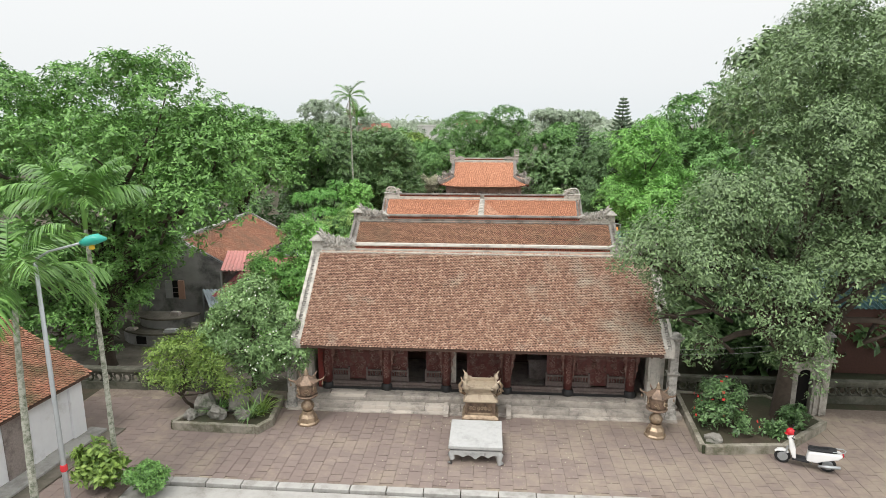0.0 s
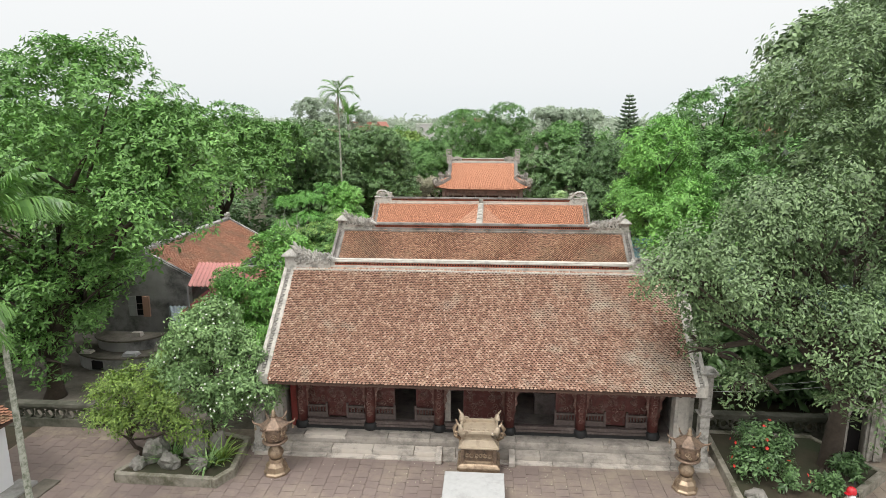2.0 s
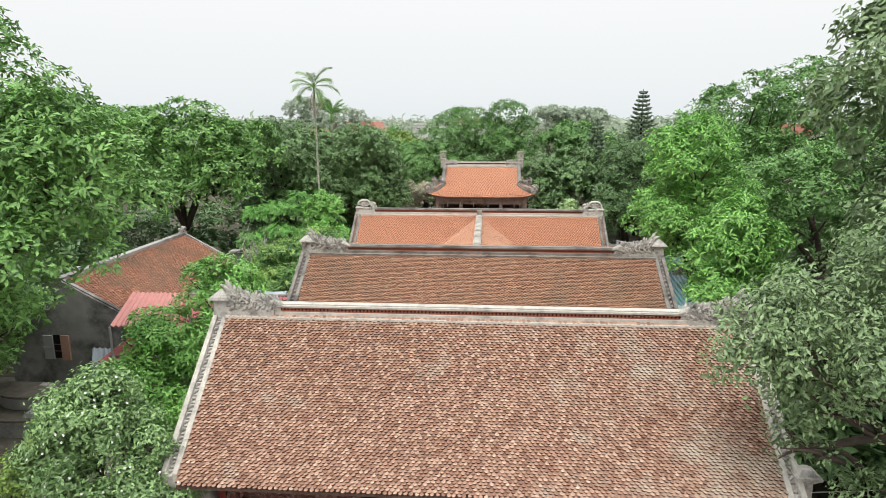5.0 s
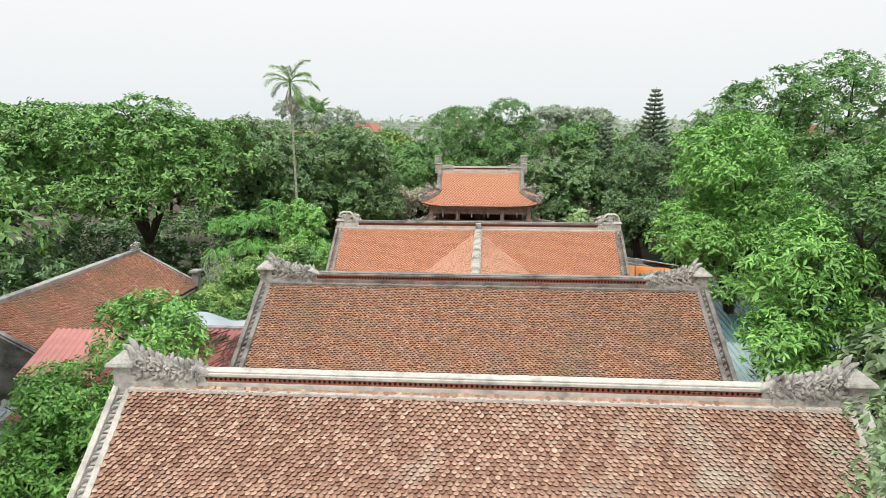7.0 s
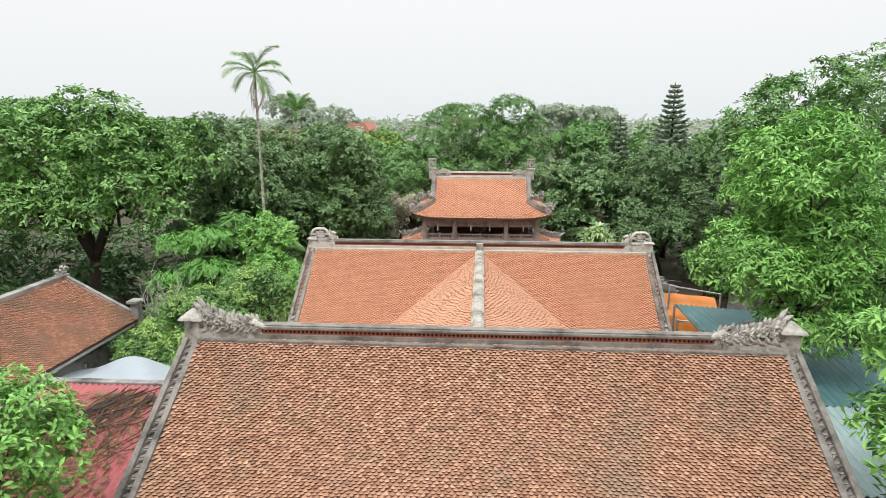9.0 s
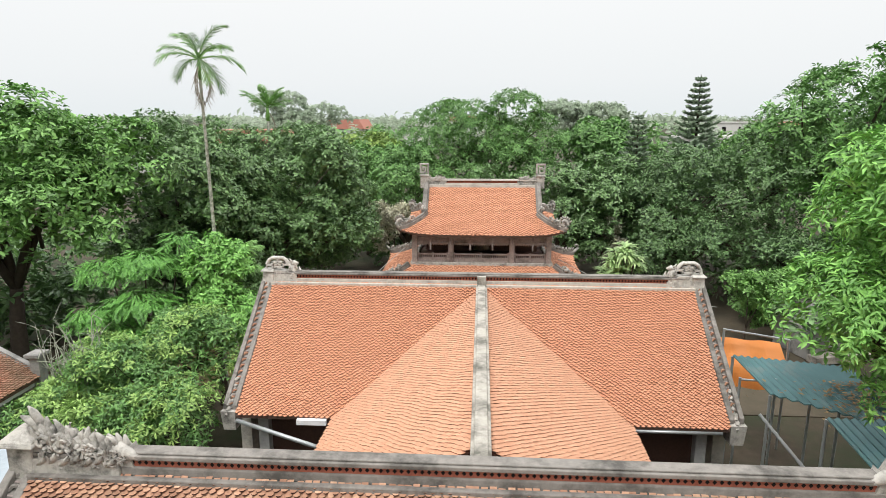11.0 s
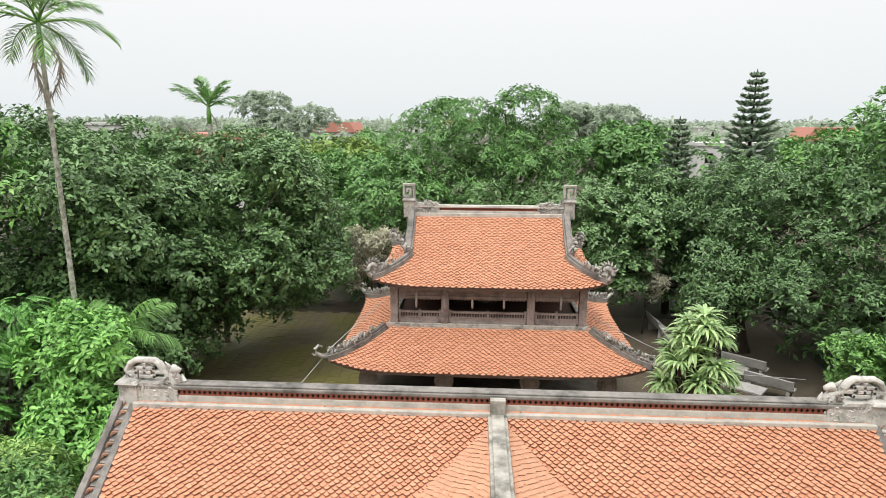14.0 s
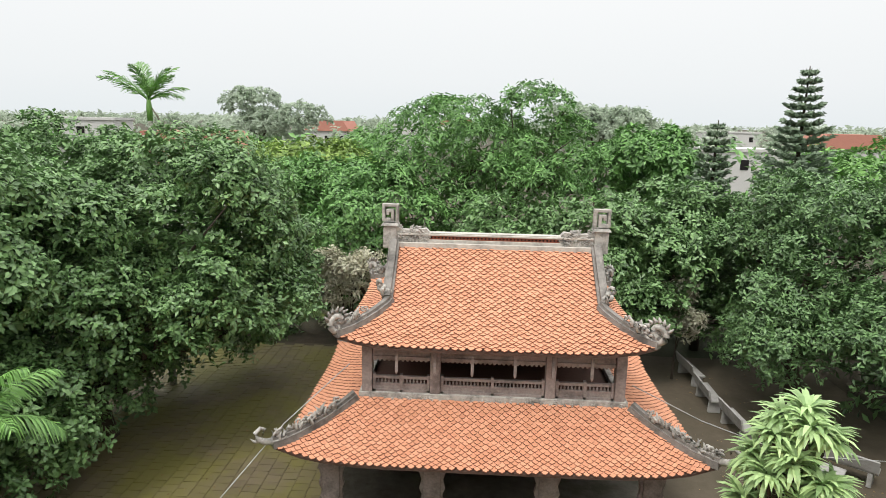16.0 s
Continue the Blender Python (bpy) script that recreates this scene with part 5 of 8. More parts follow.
for a, b in ((-3.22, -1.45), (-1.03, -0.38), (0.38, 1.03), (1.45, 3.22)):
    g = Geo().box(a, b, -2.28, -2.2, 0.98, 1.04).box(a, b, -2.28, -2.2, 0.74, 0.78).box(a, b, -2.3, -2.18, 0.48, 0.60)
    n = int((b - a) / 0.085)
    for i in range(n):
        g.lathe([(0.014, 0.78), (0.026, 0.84), (0.014, 0.9), (0.022, 0.98)], (a + (i + 0.5) * (b - a) / n, -2.24, 0), 6)
    g.box(a, a + 0.06, -2.29, -2.19, 0.48, 1.12).box(b - 0.06, b, -2.29, -2.19, 0.48, 1.12)
    part("lower_rail", g, GREY_WOOD, bell, "grey turned-baluster rail")
    g = Geo().box(a, b, -2.32, -2.16, 0.36, 0.44)
    for i in range(int((b - a) / 0.4) + 1):
        g.box(a + i * 0.4, min(b, a + i * 0.4 + 0.2), -2.30, -2.18, 0.44, 0.48)
    part("rail_foot", g, STONE, bell, "stone rail foot")
part("lower_ceiling", Geo().box(-3.4, 3.4, -2.4, 2.4, 2.70, 2.76), WOOD, bell)
part("lower_screen", Geo().box(-3.3, 3.3, 1.9, 2.0, 0.36, 2.7), WOOD, bell, "dark timber rear screen")
chest = thing("wooden_chest", "pinkish wooden chest standing before the pavilion rail", "chest", (PX + 2.35, PY - 2.52, 0.36))
part("body", Geo().box(-0.66, 0.66, -0.18, 0.16, 0, 0.56), CLOTH, chest, "", 0.01)
part("lid", Geo().box(-0.7, 0.7, -0.21, 0.18, 0.56, 0.61), CLOTH, chest, "", 0.01)
# wires from the corners
for name, pts in (("guy_wire", [(-2.95, 45.4, 4.2), (-4.15, 44.5, 3.2), (-5.8, 42.5, 1.4), (-7.4, 40.8, 0.05)]), ("guy_wire", [(3.4, 46.2, 3.6), (5.2, 46.6, 2.6), (7.6, 47.0, 1.6), (10.6, 47.6, 1.2)])):
    tagged(part(name, Geo().tube(pts, 0.012, 5), PALE_STONE), "thin pale guy wire of the pavilion", "wire")


# ---- forecourt things ----
def censer():
    t = thing("incense_burner", "large gilt incense burner with horned cream basin", "incense burner", (0.42, 17.85, 0))
    t.matrix_basis = t.matrix_basis @ Matrix.Scale(0.95, 4)
    g = Geo()
    g.box(-0.56, 0.56, -0.42, 0.42, 0.10, 0.17)
    for sx in (-1, 1):
        for sy in (-1, 1):
            g.tube([(sx * 0.46, sy * 0.34, 0.12), (sx * 0.56, sy * 0.42, 0.07), (sx * 0.60, sy * 0.46, 0.0)], [0.09, 0.07, 0.05], 8)
    for k in range(9):
        g.tube(spiral(-0.44 + 0.11 * k, 0.08, 0.05, 0.015, 1.1, k, 8, -0.42), [0.02] * 9, 5)
    part("scrolled_foot", g, GOLD, t, "gilt scrolled foot", smooth=True)
    g = Geo()
    prof = [(1.16, 0.17), (1.24, 0.22), (1.24, 0.28), (1.14, 0.34), (1.0, 0.38), (0.96, 0.44)]
    for (s0, z0), (s1, z1) in zip(prof, prof[1:]):
        g.taper((0, 0, z0), (s0, s0 * 0.74), (s1, s1 * 0.74), z1 - z0)
    part("moulded_base", g, GOLD, t, "polished gilt moulding", 0.008)
    g = Geo().box(-0.44, 0.44, -0.30, 0.30, 0.44, 0.80)
    for sx in (-1, 1):
        for sy in (-1, 1):
            g.box(sx * 0.46 - 0.05, sx * 0.46 + 0.05, sy * 0.32 - 0.05, sy * 0.32 + 0.05, 0.44, 0.82)
    part("pierced_box", g, BRONZE, t, "dark bronze pierced box", 0.01)
    g = Geo()
    for k in range(6):
        g.tube(spiral(-0.33 + 0.13 * k, 0.6, 0.07, 0.015, 1.3, k * 2, 10, -0.31), [0.018] * 11, 5)
    tagged(part("box_scroll", g, GOLD, t, "gilt scrollwork"), kind="stuff")
    g = Geo().taper((0, 0, 0.80), (0.94, 0.66), (1.10, 0.76), 0.05).taper((0, 0, 0.85), (1.16, 0.80), (1.16, 0.80), 0.05).taper((0, 0, 0.90), (1.12, 0.76), (0.88, 0.60), 0.19)
    part("cornice", g, CREAM, t, "cream flared cornice", 0.012)
    g = Geo().taper((0, 0, 1.07), (0.84, 0.56), (0.86, 0.58), 0.10).taper((0, 0, 1.17), (0.86, 0.58), (1.06, 0.76), 0.16)
    part("basin", g, CREAM, t, "cream basin", 0.012)
    for q in ((-0.55, 0.55, -0.40, -0.33), (-0.55, 0.55, 0.33, 0.40), (-0.55, -0.48, -0.33, 0.33), (0.48, 0.55, -0.33, 0.33)):
        part("rim", Geo().box(*q, 1.33, 1.42), CREAM, t, "", 0.01)
    for sx in (-1, 1):
        for sy in (-1, 1):
            g = Geo().tube([(sx * 0.44, sy * 0.32, 1.22), (sx * 0.52, sy * 0.37, 1.42), (sx * 0.53, sy * 0.38, 1.55), (sx * 0.57, sy * 0.40, 1.60), (sx * 0.63, sy * 0.43, 1.68)], [0.10, 0.10, 0.06, 0.035, 0.01], 7)
            g.tube(spiral(sx * 0.40, 1.38, 0.08, 0.02, 1.2, 1 + sx, 9, sy * 0.40), [0.03] * 10, 5)
            part("horn", g, CREAM, t, "upturned cream corner horn", smooth=True)
        g = Geo().tube([(sx * 0.5, 0, 0.95), (sx * 0.68, 0, 1.05), (sx * 0.72, 0, 1.3), (sx * 0.62, 0, 1.45), (sx * 0.68, 0, 1.58)], [0.05, 0.06, 0.06, 0.05, 0.02], 7)
        g.tube(spiral(sx * 0.66, 1.12, 0.1, 0.02, 1.3, 0, 10, -0.05), [0.03] * 11, 6)
        part("dragon_handle", g, GOLD, t, "gilt dragon handle", smooth=True)
    g = Geo()
    for k in range(5):
        g.tube(spiral(-0.24 + 0.12 * k, 1.43, 0.05, 0.015, 1.1, k, 8, -0.36), [0.02] * 9, 5)
    part("rim_cresting", g, CREAM, t, "cream scrolled cresting")
    return t


censer()


def stone_table():
    t = thing("stone_altar_table", "low pale stone altar table with scalloped apron on the court", "stone table", (0.32, 15.98, 0))
    part("top", Geo().box(-0.77, 0.77, -0.80, 0.80, 0.47, 0.57), PALE_STONE, t, "", 0.018)
    part("neck", Geo().box(-0.70, 0.70, -0.73, 0.73, 0.42, 0.47), PALE_STONE, t, "", 0.01)
    for turn, half, off in ((0, 0.72, 0.74), (180, 0.72, 0.74), (90, 0.74, 0.71), (-90, 0.74, 0.71)):
        pts = [(-half, 0.42)]
        for k in range(25):
            u = -1 + k / 12
            pts.append((u * half, 0.20 + 0.08 * abs(math.sin(u * math.pi * 2)) - 0.05 * math.exp(-(u / 0.2) ** 2) if abs(u) < 0.85 else 0.12))
        pts.append((half, 0.42))
        a = part("apron", Geo().plate(pts, -off - 0.02, -off + 0.05), PALE_STONE, t, "scalloped carved apron", 0.006)
        a.matrix_basis = pose(0, 0, 0, 0, 0, turn)
        g = Geo()
        for k in range(5):
            g.tube(spiral(-0.26 + 0.13 * k, 0.33, 0.05, 0.015, 1.2, k, 8, -off - 0.03), [0.012] * 9, 5)
        part("relief", g, PALE_STONE, a, "carved relief scrolls")
    for sx in (-1, 1):
        for sy in (-1, 1):
            g = Geo().tube([(sx * 0.64, sy * 0.66, 0.40), (sx * 0.70, sy * 0.72, 0.28), (sx * 0.67, sy * 0.69, 0.12), (sx * 0.73, sy * 0.75, 0.0)], [0.10, 0.10, 0.075, 0.09], 8)
            part("leg", g, PALE_STONE, t, "curved stone leg", smooth=True)
    return t


stone_table()


def urn(at):
    t = thing("bronze_lantern_urn", "brown bronze lantern urn with upturned roof on an eight-sided foot", "lantern urn", at, 12, "pair of bronze urns before the hall")
    t.matrix_basis = t.matrix_basis @ Matrix.Scale(0.94, 4)
    part("foot", Geo().lathe([(0.38, 0.0), (0.38, 0.06), (0.33, 0.10), (0.31, 0.26), (0.22, 0.36), (0.20, 0.46)], n=8), GOLD, t, "gilt eight-sided foot", 0.01)
    part("globe", Geo().lathe([(0.12, 0.46), (0.20, 0.54), (0.235, 0.64), (0.20, 0.74), (0.10, 0.82), (0.09, 0.88)], n=20), GOLD, t, "polished gilt globe", smooth=True)
    part("cup", Geo().lathe([(0.10, 0.86), (0.28, 0.96), (0.37, 1.02), (0.36, 1.06), (0.28, 1.06)], n=20), BRONZE, t, smooth=True)
    part("lantern_body", Geo().lathe([(0.25, 1.05), (0.31, 1.12), (0.35, 1.38), (0.33, 1.52)], n=12), BRONZE, t, "pierced bronze lantern body")
    for k in range(6):
        g = Geo()
        g.tube(spiral(0, 1.27, 0.09, 0.02, 1.4, k, 10, -0.33), [0.02] * 11, 5)
        g.tube(spiral(0.08, 1.18, 0.05, 0.02, 1.2, k, 8, -0.325), [0.018] * 9, 5)
        p = part("pierced_scroll", g, GOLD, t)
        p.matrix_basis = pose(0, 0, 0, 0, 0, 60 * k)
    part("roof", Geo().lathe([(0.44, 1.50), (0.42, 1.54), (0.27, 1.62), (0.15, 1.70), (0.10, 1.76)], n=6), BRONZE, t, "six-sided bronze roof", 0.008)
    for k in range(6):
        a = math.pi / 3 * k
        c, s = math.cos(a), math.sin(a)
        p = part("roof_horn", Geo().tube([(c * 0.36, s * 0.36, 1.54), (c * 0.48, s * 0.48, 1.55), (c * 0.57, s * 0.57, 1.60), (c * 0.61, s * 0.61, 1.68)], [0.035, 0.035, 0.03, 0.01], 6), BRONZE, t, smooth=True)
        part("hanging_bell", Geo().lathe([(0.035, 1.38), (0.03, 1.44), (0.008, 1.49), (0.005, 1.57)], (c * 0.53, s * 0.53, 0), 8), GOLD, p)
    part("finial", Geo().lathe([(0.08, 1.76), (0.09, 1.80), (0.05, 1.84), (0.07, 1.89), (0.03, 1.95), (0.005, 2.0)], n=12), GOLD, t, "gilt finial", smooth=True)
    return t


u = urn((-5.16, 17.31, 0))
copy_thing(u, pose(5.87, 17.31, 0, 0, 0, 40) @ Matrix.Scale(0.94, 4))


def scooter():
    t = thing("motor_scooter", "parked white motor scooter with black seat and red helmet", "scooter", (9.62, 15.80, 0), -22)
    t.matrix_basis = t.matrix_basis @ Matrix.Scale(0.88, 4)
    for x, nm in ((-0.63, "front_wheel"), (0.63, "rear_wheel")):
        w = part(nm, Geo().lathe([(0.14, -0.04), (0.155, -0.03), (0.155, 0.03), (0.14, 0.04)], n=20, m=Matrix.Translation((x, 0, 0.235)) @ pose(0, 0, 0, 90, 0, 0)), STEEL, t, "grey alloy wheel")
        ring = [(x + 0.19 * math.cos(a * math.pi / 12), 0, 0.235 + 0.19 * math.sin(a * math.pi / 12)) for a in range(25)]
        part("tyre", Geo().tube(ring, 0.048, 8), RUBBER, w, "black tyre", smooth=True)
    part("leg_shield", Geo().plate([(-0.36, 0.30), (-0.26, 0.30), (-0.30, 0.62), (-0.42, 0.90), (-0.50, 0.95), (-0.52, 0.86), (-0.47, 0.58)], -0.19, 0.19), WHITE_PAINT, t, "white front shield", 0.04)
    part("front_fender", Geo().plate([(-0.88, 0.36), (-0.80, 0.46), (-0.62, 0.50), (-0.46, 0.42), (-0.50, 0.38), (-0.62, 0.43), (-0.78, 0.40)], -0.075, 0.075), WHITE_PAINT, t, "", 0.02)
    part("fork", Geo().tube([(-0.63, 0.06, 0.235), (-0.50, 0.06, 0.6)], 0.025, 6).tube([(-0.63, -0.06, 0.235), (-0.50, -0.06, 0.6)], 0.025, 6), STEEL, t)
    part("footboard", Geo().box(-0.38, 0.12, -0.17, 0.17, 0.24, 0.31), SEAT, t, "black footboard", 0.02)
    part("body", Geo().plate([(0.02, 0.28), (0.06, 0.62), (0.5, 0.68), (0.92, 0.72), (1.0, 0.66), (0.88, 0.52), (0.55, 0.40), (0.3, 0.28)], -0.17, 0.17), WHITE_PAINT, t, "white rear bodywork", 0.05)
    part("seat", Geo().plate([(0.02, 0.66), (0.1, 0.74), (0.35, 0.75), (0.6, 0.80), (0.82, 0.80), (0.84, 0.72), (0.5, 0.68)], -0.15, 0.15), SEAT, t, "black vinyl seat", 0.04)
    part("grab_rail", Geo().tube([(0.7, 0.14, 0.76), (1.0, 0.13, 0.80), (1.06, 0, 0.81), (1.0, -0.13, 0.80), (0.7, -0.14, 0.76)], 0.016, 6), STEEL, t)
    part("engine", Geo().box(0.3, 0.7, 0.04, 0.17, 0.18, 0.36), SEAT, t, "dark engine case", 0.03)
    part("exhaust", Geo().tube([(0.35, -0.15, 0.2), (0.6, -0.17, 0.24), (0.95, -0.17, 0.3)], [0.03, 0.055, 0.05], 10), STEEL, t, "grey exhaust", smooth=True)
    part("handlebar", Geo().tube([(-0.38, 0.32, 1.02), (-0.44, 0.12, 0.98), (-0.46, 0, 0.97), (-0.44, -0.12, 0.98), (-0.38, -0.32, 1.02)], 0.02, 6), RUBBER, t)
    part("handlebar_cover", Geo().plate([(-0.56, 0.92), (-0.52, 1.03), (-0.40, 1.05), (-0.36, 0.96), (-0.44, 0.9)], -0.14, 0.14), WHITE_PAINT, t, "", 0.03)
    part("headlight", Geo().box(-0.575, -0.55, -0.09, 0.09, 0.93, 1.0), SIGN, t, "clear headlight", 0.01)
    part("tail_light", Geo().box(0.98, 1.02, -0.08, 0.08, 0.62, 0.70), RED_GLOSS, t, "red tail light", 0.01)
    for s in (-1, 1):
        m = part("mirror", Geo().box(-0.41, -0.38, s * 0.30 - 0.06, s * 0.30 + 0.06, 1.18, 1.25), RUBBER, t, "", 0.01)
        part("mirror_stalk", Geo().tube([(-0.42, s * 0.2, 1.02), (-0.4, s * 0.28, 1.19)], 0.008, 5), RUBBER, m)
    part("side_stand", Geo().tube([(0.2, 0.12, 0.25), (0.22, 0.25, 0.0)], 0.014, 6), STEEL, t)
    h = thing("helmet", "glossy red helmet hanging on the scooter handlebar", "helmet", (9.22, 15.96, 0.93), 20)
    h.matrix_basis = h.matrix_basis @ Matrix.Scale(0.72, 4)
    part("shell", Geo().lathe([(0.145, 0.0), (0.155, 0.06), (0.14, 0.15), (0.09, 0.21), (0.01, 0.235)], n=18), RED_GLOSS, h, smooth=True)
    part("brim", Geo().plate([(-0.26, -0.04), (-0.24, 0.06), (-0.12, 0.10), (-0.12, -0.10), (-0.24, -0.09)], 0.02, 0.035, "z"), RED_GLOSS, h)


scooter()


# ---- flower beds ----
def bed(label, poly, h, soil=0.04, w=0.16):
    t = thing("flower_bed", label, "flower bed", (poly[0][0], poly[0][1], 0))
    n = len(poly)
    o = Vector(poly[0])
    for i in range(n):
        a, b = Vector(poly[i]) - o, Vector(poly[(i + 1) % n]) - o
        d = (b - a).normalized()
        s = Vector((-d.y, d.x)) * w / 2
        e = d * w * 0.48 * (1 if i % 2 else -1)
        part("kerb_wall", Geo().add([(p.x, p.y, z) for z in (-0.05, h - 0.004 * (i % 3)) for p in (a - s - e, b - s + e, b + s + e, a + s - e)],
                                    [(0, 1, 2, 3), (7, 6, 5, 4), (0, 4, 5, 1), (1, 5, 6, 2), (2, 6, 7, 3), (3, 7, 4, 0)]), BED_EDGE, t, "mossy stained cement edging", 0.02)
    part("soil", Geo().plate([(p[0] - o.x, p[1] - o.y) for p in poly], 0.0, h - soil, "z"), EARTH, t, "dark bed soil")
    return t


bed("cement-edged flower bed with rocks and shrubs", [(-9.4, 16.55), (-6.55, 16.5), (-6.3, 17.0), (-6.5, 18.6), (-8.2, 19.1)], 0.26)
bed("stone-edged bed with a red-flowering shrub", [(6.98, 16.3), (9.4, 16.55), (11.3, 18.1), (10.3, 19.9), (7.3, 20.0)], 0.28)


def rock(at, s, seed, label="pale weathered garden rock in the flower bed"):
    bm = bmesh.new()
    bmesh.ops.create_icosphere(bm, subdivisions=3, radius=1.0)
    rngv = Vector((seed * 1.7, seed * 0.9, seed * 2.3))
    for v in bm.verts:
        k = 1 + 0.45 * noise.noise(v.co * 1.6 + rngv) + 0.2 * noise.noise(v.co * 4 + rngv)
        v.co = Vector((v.co.x * s[0], v.co.y * s[1], v.co.z * s[2])) * k
    me = bpy.data.meshes.new("rock")
    bm.to_mesh(me)
    bm.free()
    me.materials.append(ROCK)
    ob = new("rock", me)
    ob.location = at
    return tagged(ob, label, "rock", "garden rocks")


for k, (p, s) in enumerate((((-8.55, 17.3, 0.45), (0.34, 0.3, 0.42)), ((-7.55, 17.5, 0.6), (0.36, 0.3, 0.6)), ((-7.0, 17.75, 0.45), (0.3, 0.25, 0.42)), ((-8.05, 17.0, 0.35), (0.28, 0.22, 0.26)),
                            ((-7.2, 16.95, 0.32), (0.25, 0.2, 0.2)), ((7.4, 16.7, 0.3), (0.25, 0.2, 0.16)), ((-8.9, 16.9, 0.3), (0.2, 0.2, 0.2)))):
    rock(p, s, k + 1)


def blades(label, at, n, length, w, material, seed, name="leafy_plant", spread=0.35, z=0.0):
    """A tuft of long arching leaves."""
    rng = random.Random(seed)
    t = thing(name, label, "plant", (at[0], at[1], at[2] if len(at) > 2 else z))
    g = Geo()
    for k in range(n):
        az = rng.uniform(0, 2 * math.pi)
        out = Vector((math.cos(az), math.sin(az), 0))
        p = out * rng.uniform(0, spread * 0.4)
        a, ln = rng.uniform(0.7, 1.45), length * rng.uniform(0.6, 1.1)
        side = Vector((-out.y, out.x, 0)) * w / 2
        pts = []
        for i in range(6):
            pts.append((p.copy(), (1 - (i / 5) ** 2) * (0.5 + min(1, i) * 0.5)))
            p = p + (out * math.cos(a) + Vector((0, 0, math.sin(a)))) * ln / 5
            a -= rng.uniform(0.12, 0.34)
        v = [q for c, s in pts for q in (c - side * s, c + side * s)]
        g.add(v, [(2 * i, 2 * i + 1, 2 * i + 3, 2 * i + 2) for i in range(5)])
    part("leaf_tuft", g, material, t)
    return t


blades("long strappy green lily leaves in the flower bed", (-6.75, 17.35, 0.2), 60, 0.95, 0.06, L_YELLOW, 4)
blades("long strappy green lily leaves in the flower bed", (-7.0, 17.05, 0.2), 50, 0.8, 0.06, L_FLOWER, 5)
blades("low dark strappy plant between rocks", (-8.2, 17.4, 0.2), 40, 0.8, 0.07, L_MID, 6)


def flowers(t, lobes, n, r, material, seed, name="blossom"):
    rng = random.Random(seed)
    g = Geo()
    for k in range(n):
        l = rng.choice(lobes)
        d = Vector((rng.gauss(0, 1), rng.gauss(0, 1) - 0.6, abs(rng.gauss(0, 1)))).normalized()
        c = Vector((l[0] + d.x * l[3] * 1.08, l[1] + d.y * l[4] * 1.08, l[2] + d.z * l[5] * 1.08))
        q = d.to_track_quat("Z", "Y").to_matrix().to_4x4()
        for p in range(5):
            a = 2 * math.pi * p / 5
            e = [(0, 0, 0), (r * math.cos(a - 0.5), r * math.sin(a - 0.5), r * 0.25), (r * 1.3 * math.cos(a), r * 1.3 * math.sin(a), r * 0.3), (r * math.cos(a + 0.5), r * math.sin(a + 0.5), r * 0.25)]
            g.add(e, [(0, 1, 2, 3)], Matrix.Translation(c) @ q)
    part(name, g, material, t)


# ---- walls, gate, side buildings ----
def low_wall(x0, x1, y, h=0.78):
    """Low garden wall with a row of ring-shaped openings under a coping."""
    xc = (x0 + x1) / 2
    t = thing("garden_wall", "low grey garden wall with ring openings and flat coping", "wall", (xc, y, 0), 0, "garden walls", "structure")
    part("wall_foot", Geo().box(x0 - xc, x1 - xc, -0.1, 0.1, -0.05, 0.24), MOSS_WALL, t)
    part("coping", Geo().box(x0 - xc, x1 - xc, -0.15, 0.15, h - 0.12, h).box(x0 - xc, x1 - xc, -0.1, 0.1, h - 0.2, h - 0.12), MOSS_WALL, t, "flat grey coping", 0.015)
    n = int((x1 - x0) / 0.34)
    for i in range(n):
        c = x0 - xc + (i + 0.5) * (x1 - x0) / n
        ring = [(c + 0.13 * math.cos(a * math.pi / 6), 0, 0.41 + 0.15 * math.sin(a * math.pi / 6)) for a in range(13)]
        part("ring_block", Geo().tube(ring, 0.045, 5, 1.3), MOSS_WALL, t)
    for x in (x0, (x0 + x1) / 2, x1):
        part("pier", Geo().box(x - xc - 0.14, x - xc + 0.14, -0.14, 0.14, -0.05, h + 0.03), MOSS_WALL, t, "", 0.02)


low_wall(7.0, 11.0, 20.25)
low_wall(12.1, 19.5, 20.2)
low_wall(-14.5, -9.2, 19.4)

gate = thing("gateway", "old stained lime gateway with dark arched opening", "gate", (11.45, 19.3, 0), -8)
arch = [(0.22 * math.cos(math.pi * k / 10) - 0.28, 1.35 + 0.22 * math.sin(math.pi * k / 10)) for k in range(11)]
part("pier", Geo().box(-0.05, 0.45, -0.2, 0.2, 0, 1.9), GATE_LIME, gate, "pale stained gate pier", 0.02)
part("pier", Geo().box(-0.85, -0.5, -0.2, 0.2, 0, 1.9), GATE_LIME, gate, "pale stained gate pier", 0.02)
part("lintel", Geo().plate(arch + [(-0.5, 1.9), (-0.05, 1.9)], -0.19, 0.19), GATE_LIME, gate)
part("pilaster", Geo().box(0.02, 0.12, -0.26, -0.2, 0, 1.8).box(0.2, 0.28, -0.26, -0.2, 0, 1.8), GATE_LIME, gate, "pale pilaster strips", 0.01)
part("cornice", Geo().box(-0.95, 0.55, -0.3, 0.3, 1.9, 1.98).box(-0.9, 0.5, -0.26, 0.26, 1.98, 2.05), GATE_LIME, gate, "moulded cornice", 0.015)
part("upper_tier", Geo().box(-0.3, 0.32, -0.18, 0.18, 2.05, 2.75), GATE_LIME, gate, "", 0.015)
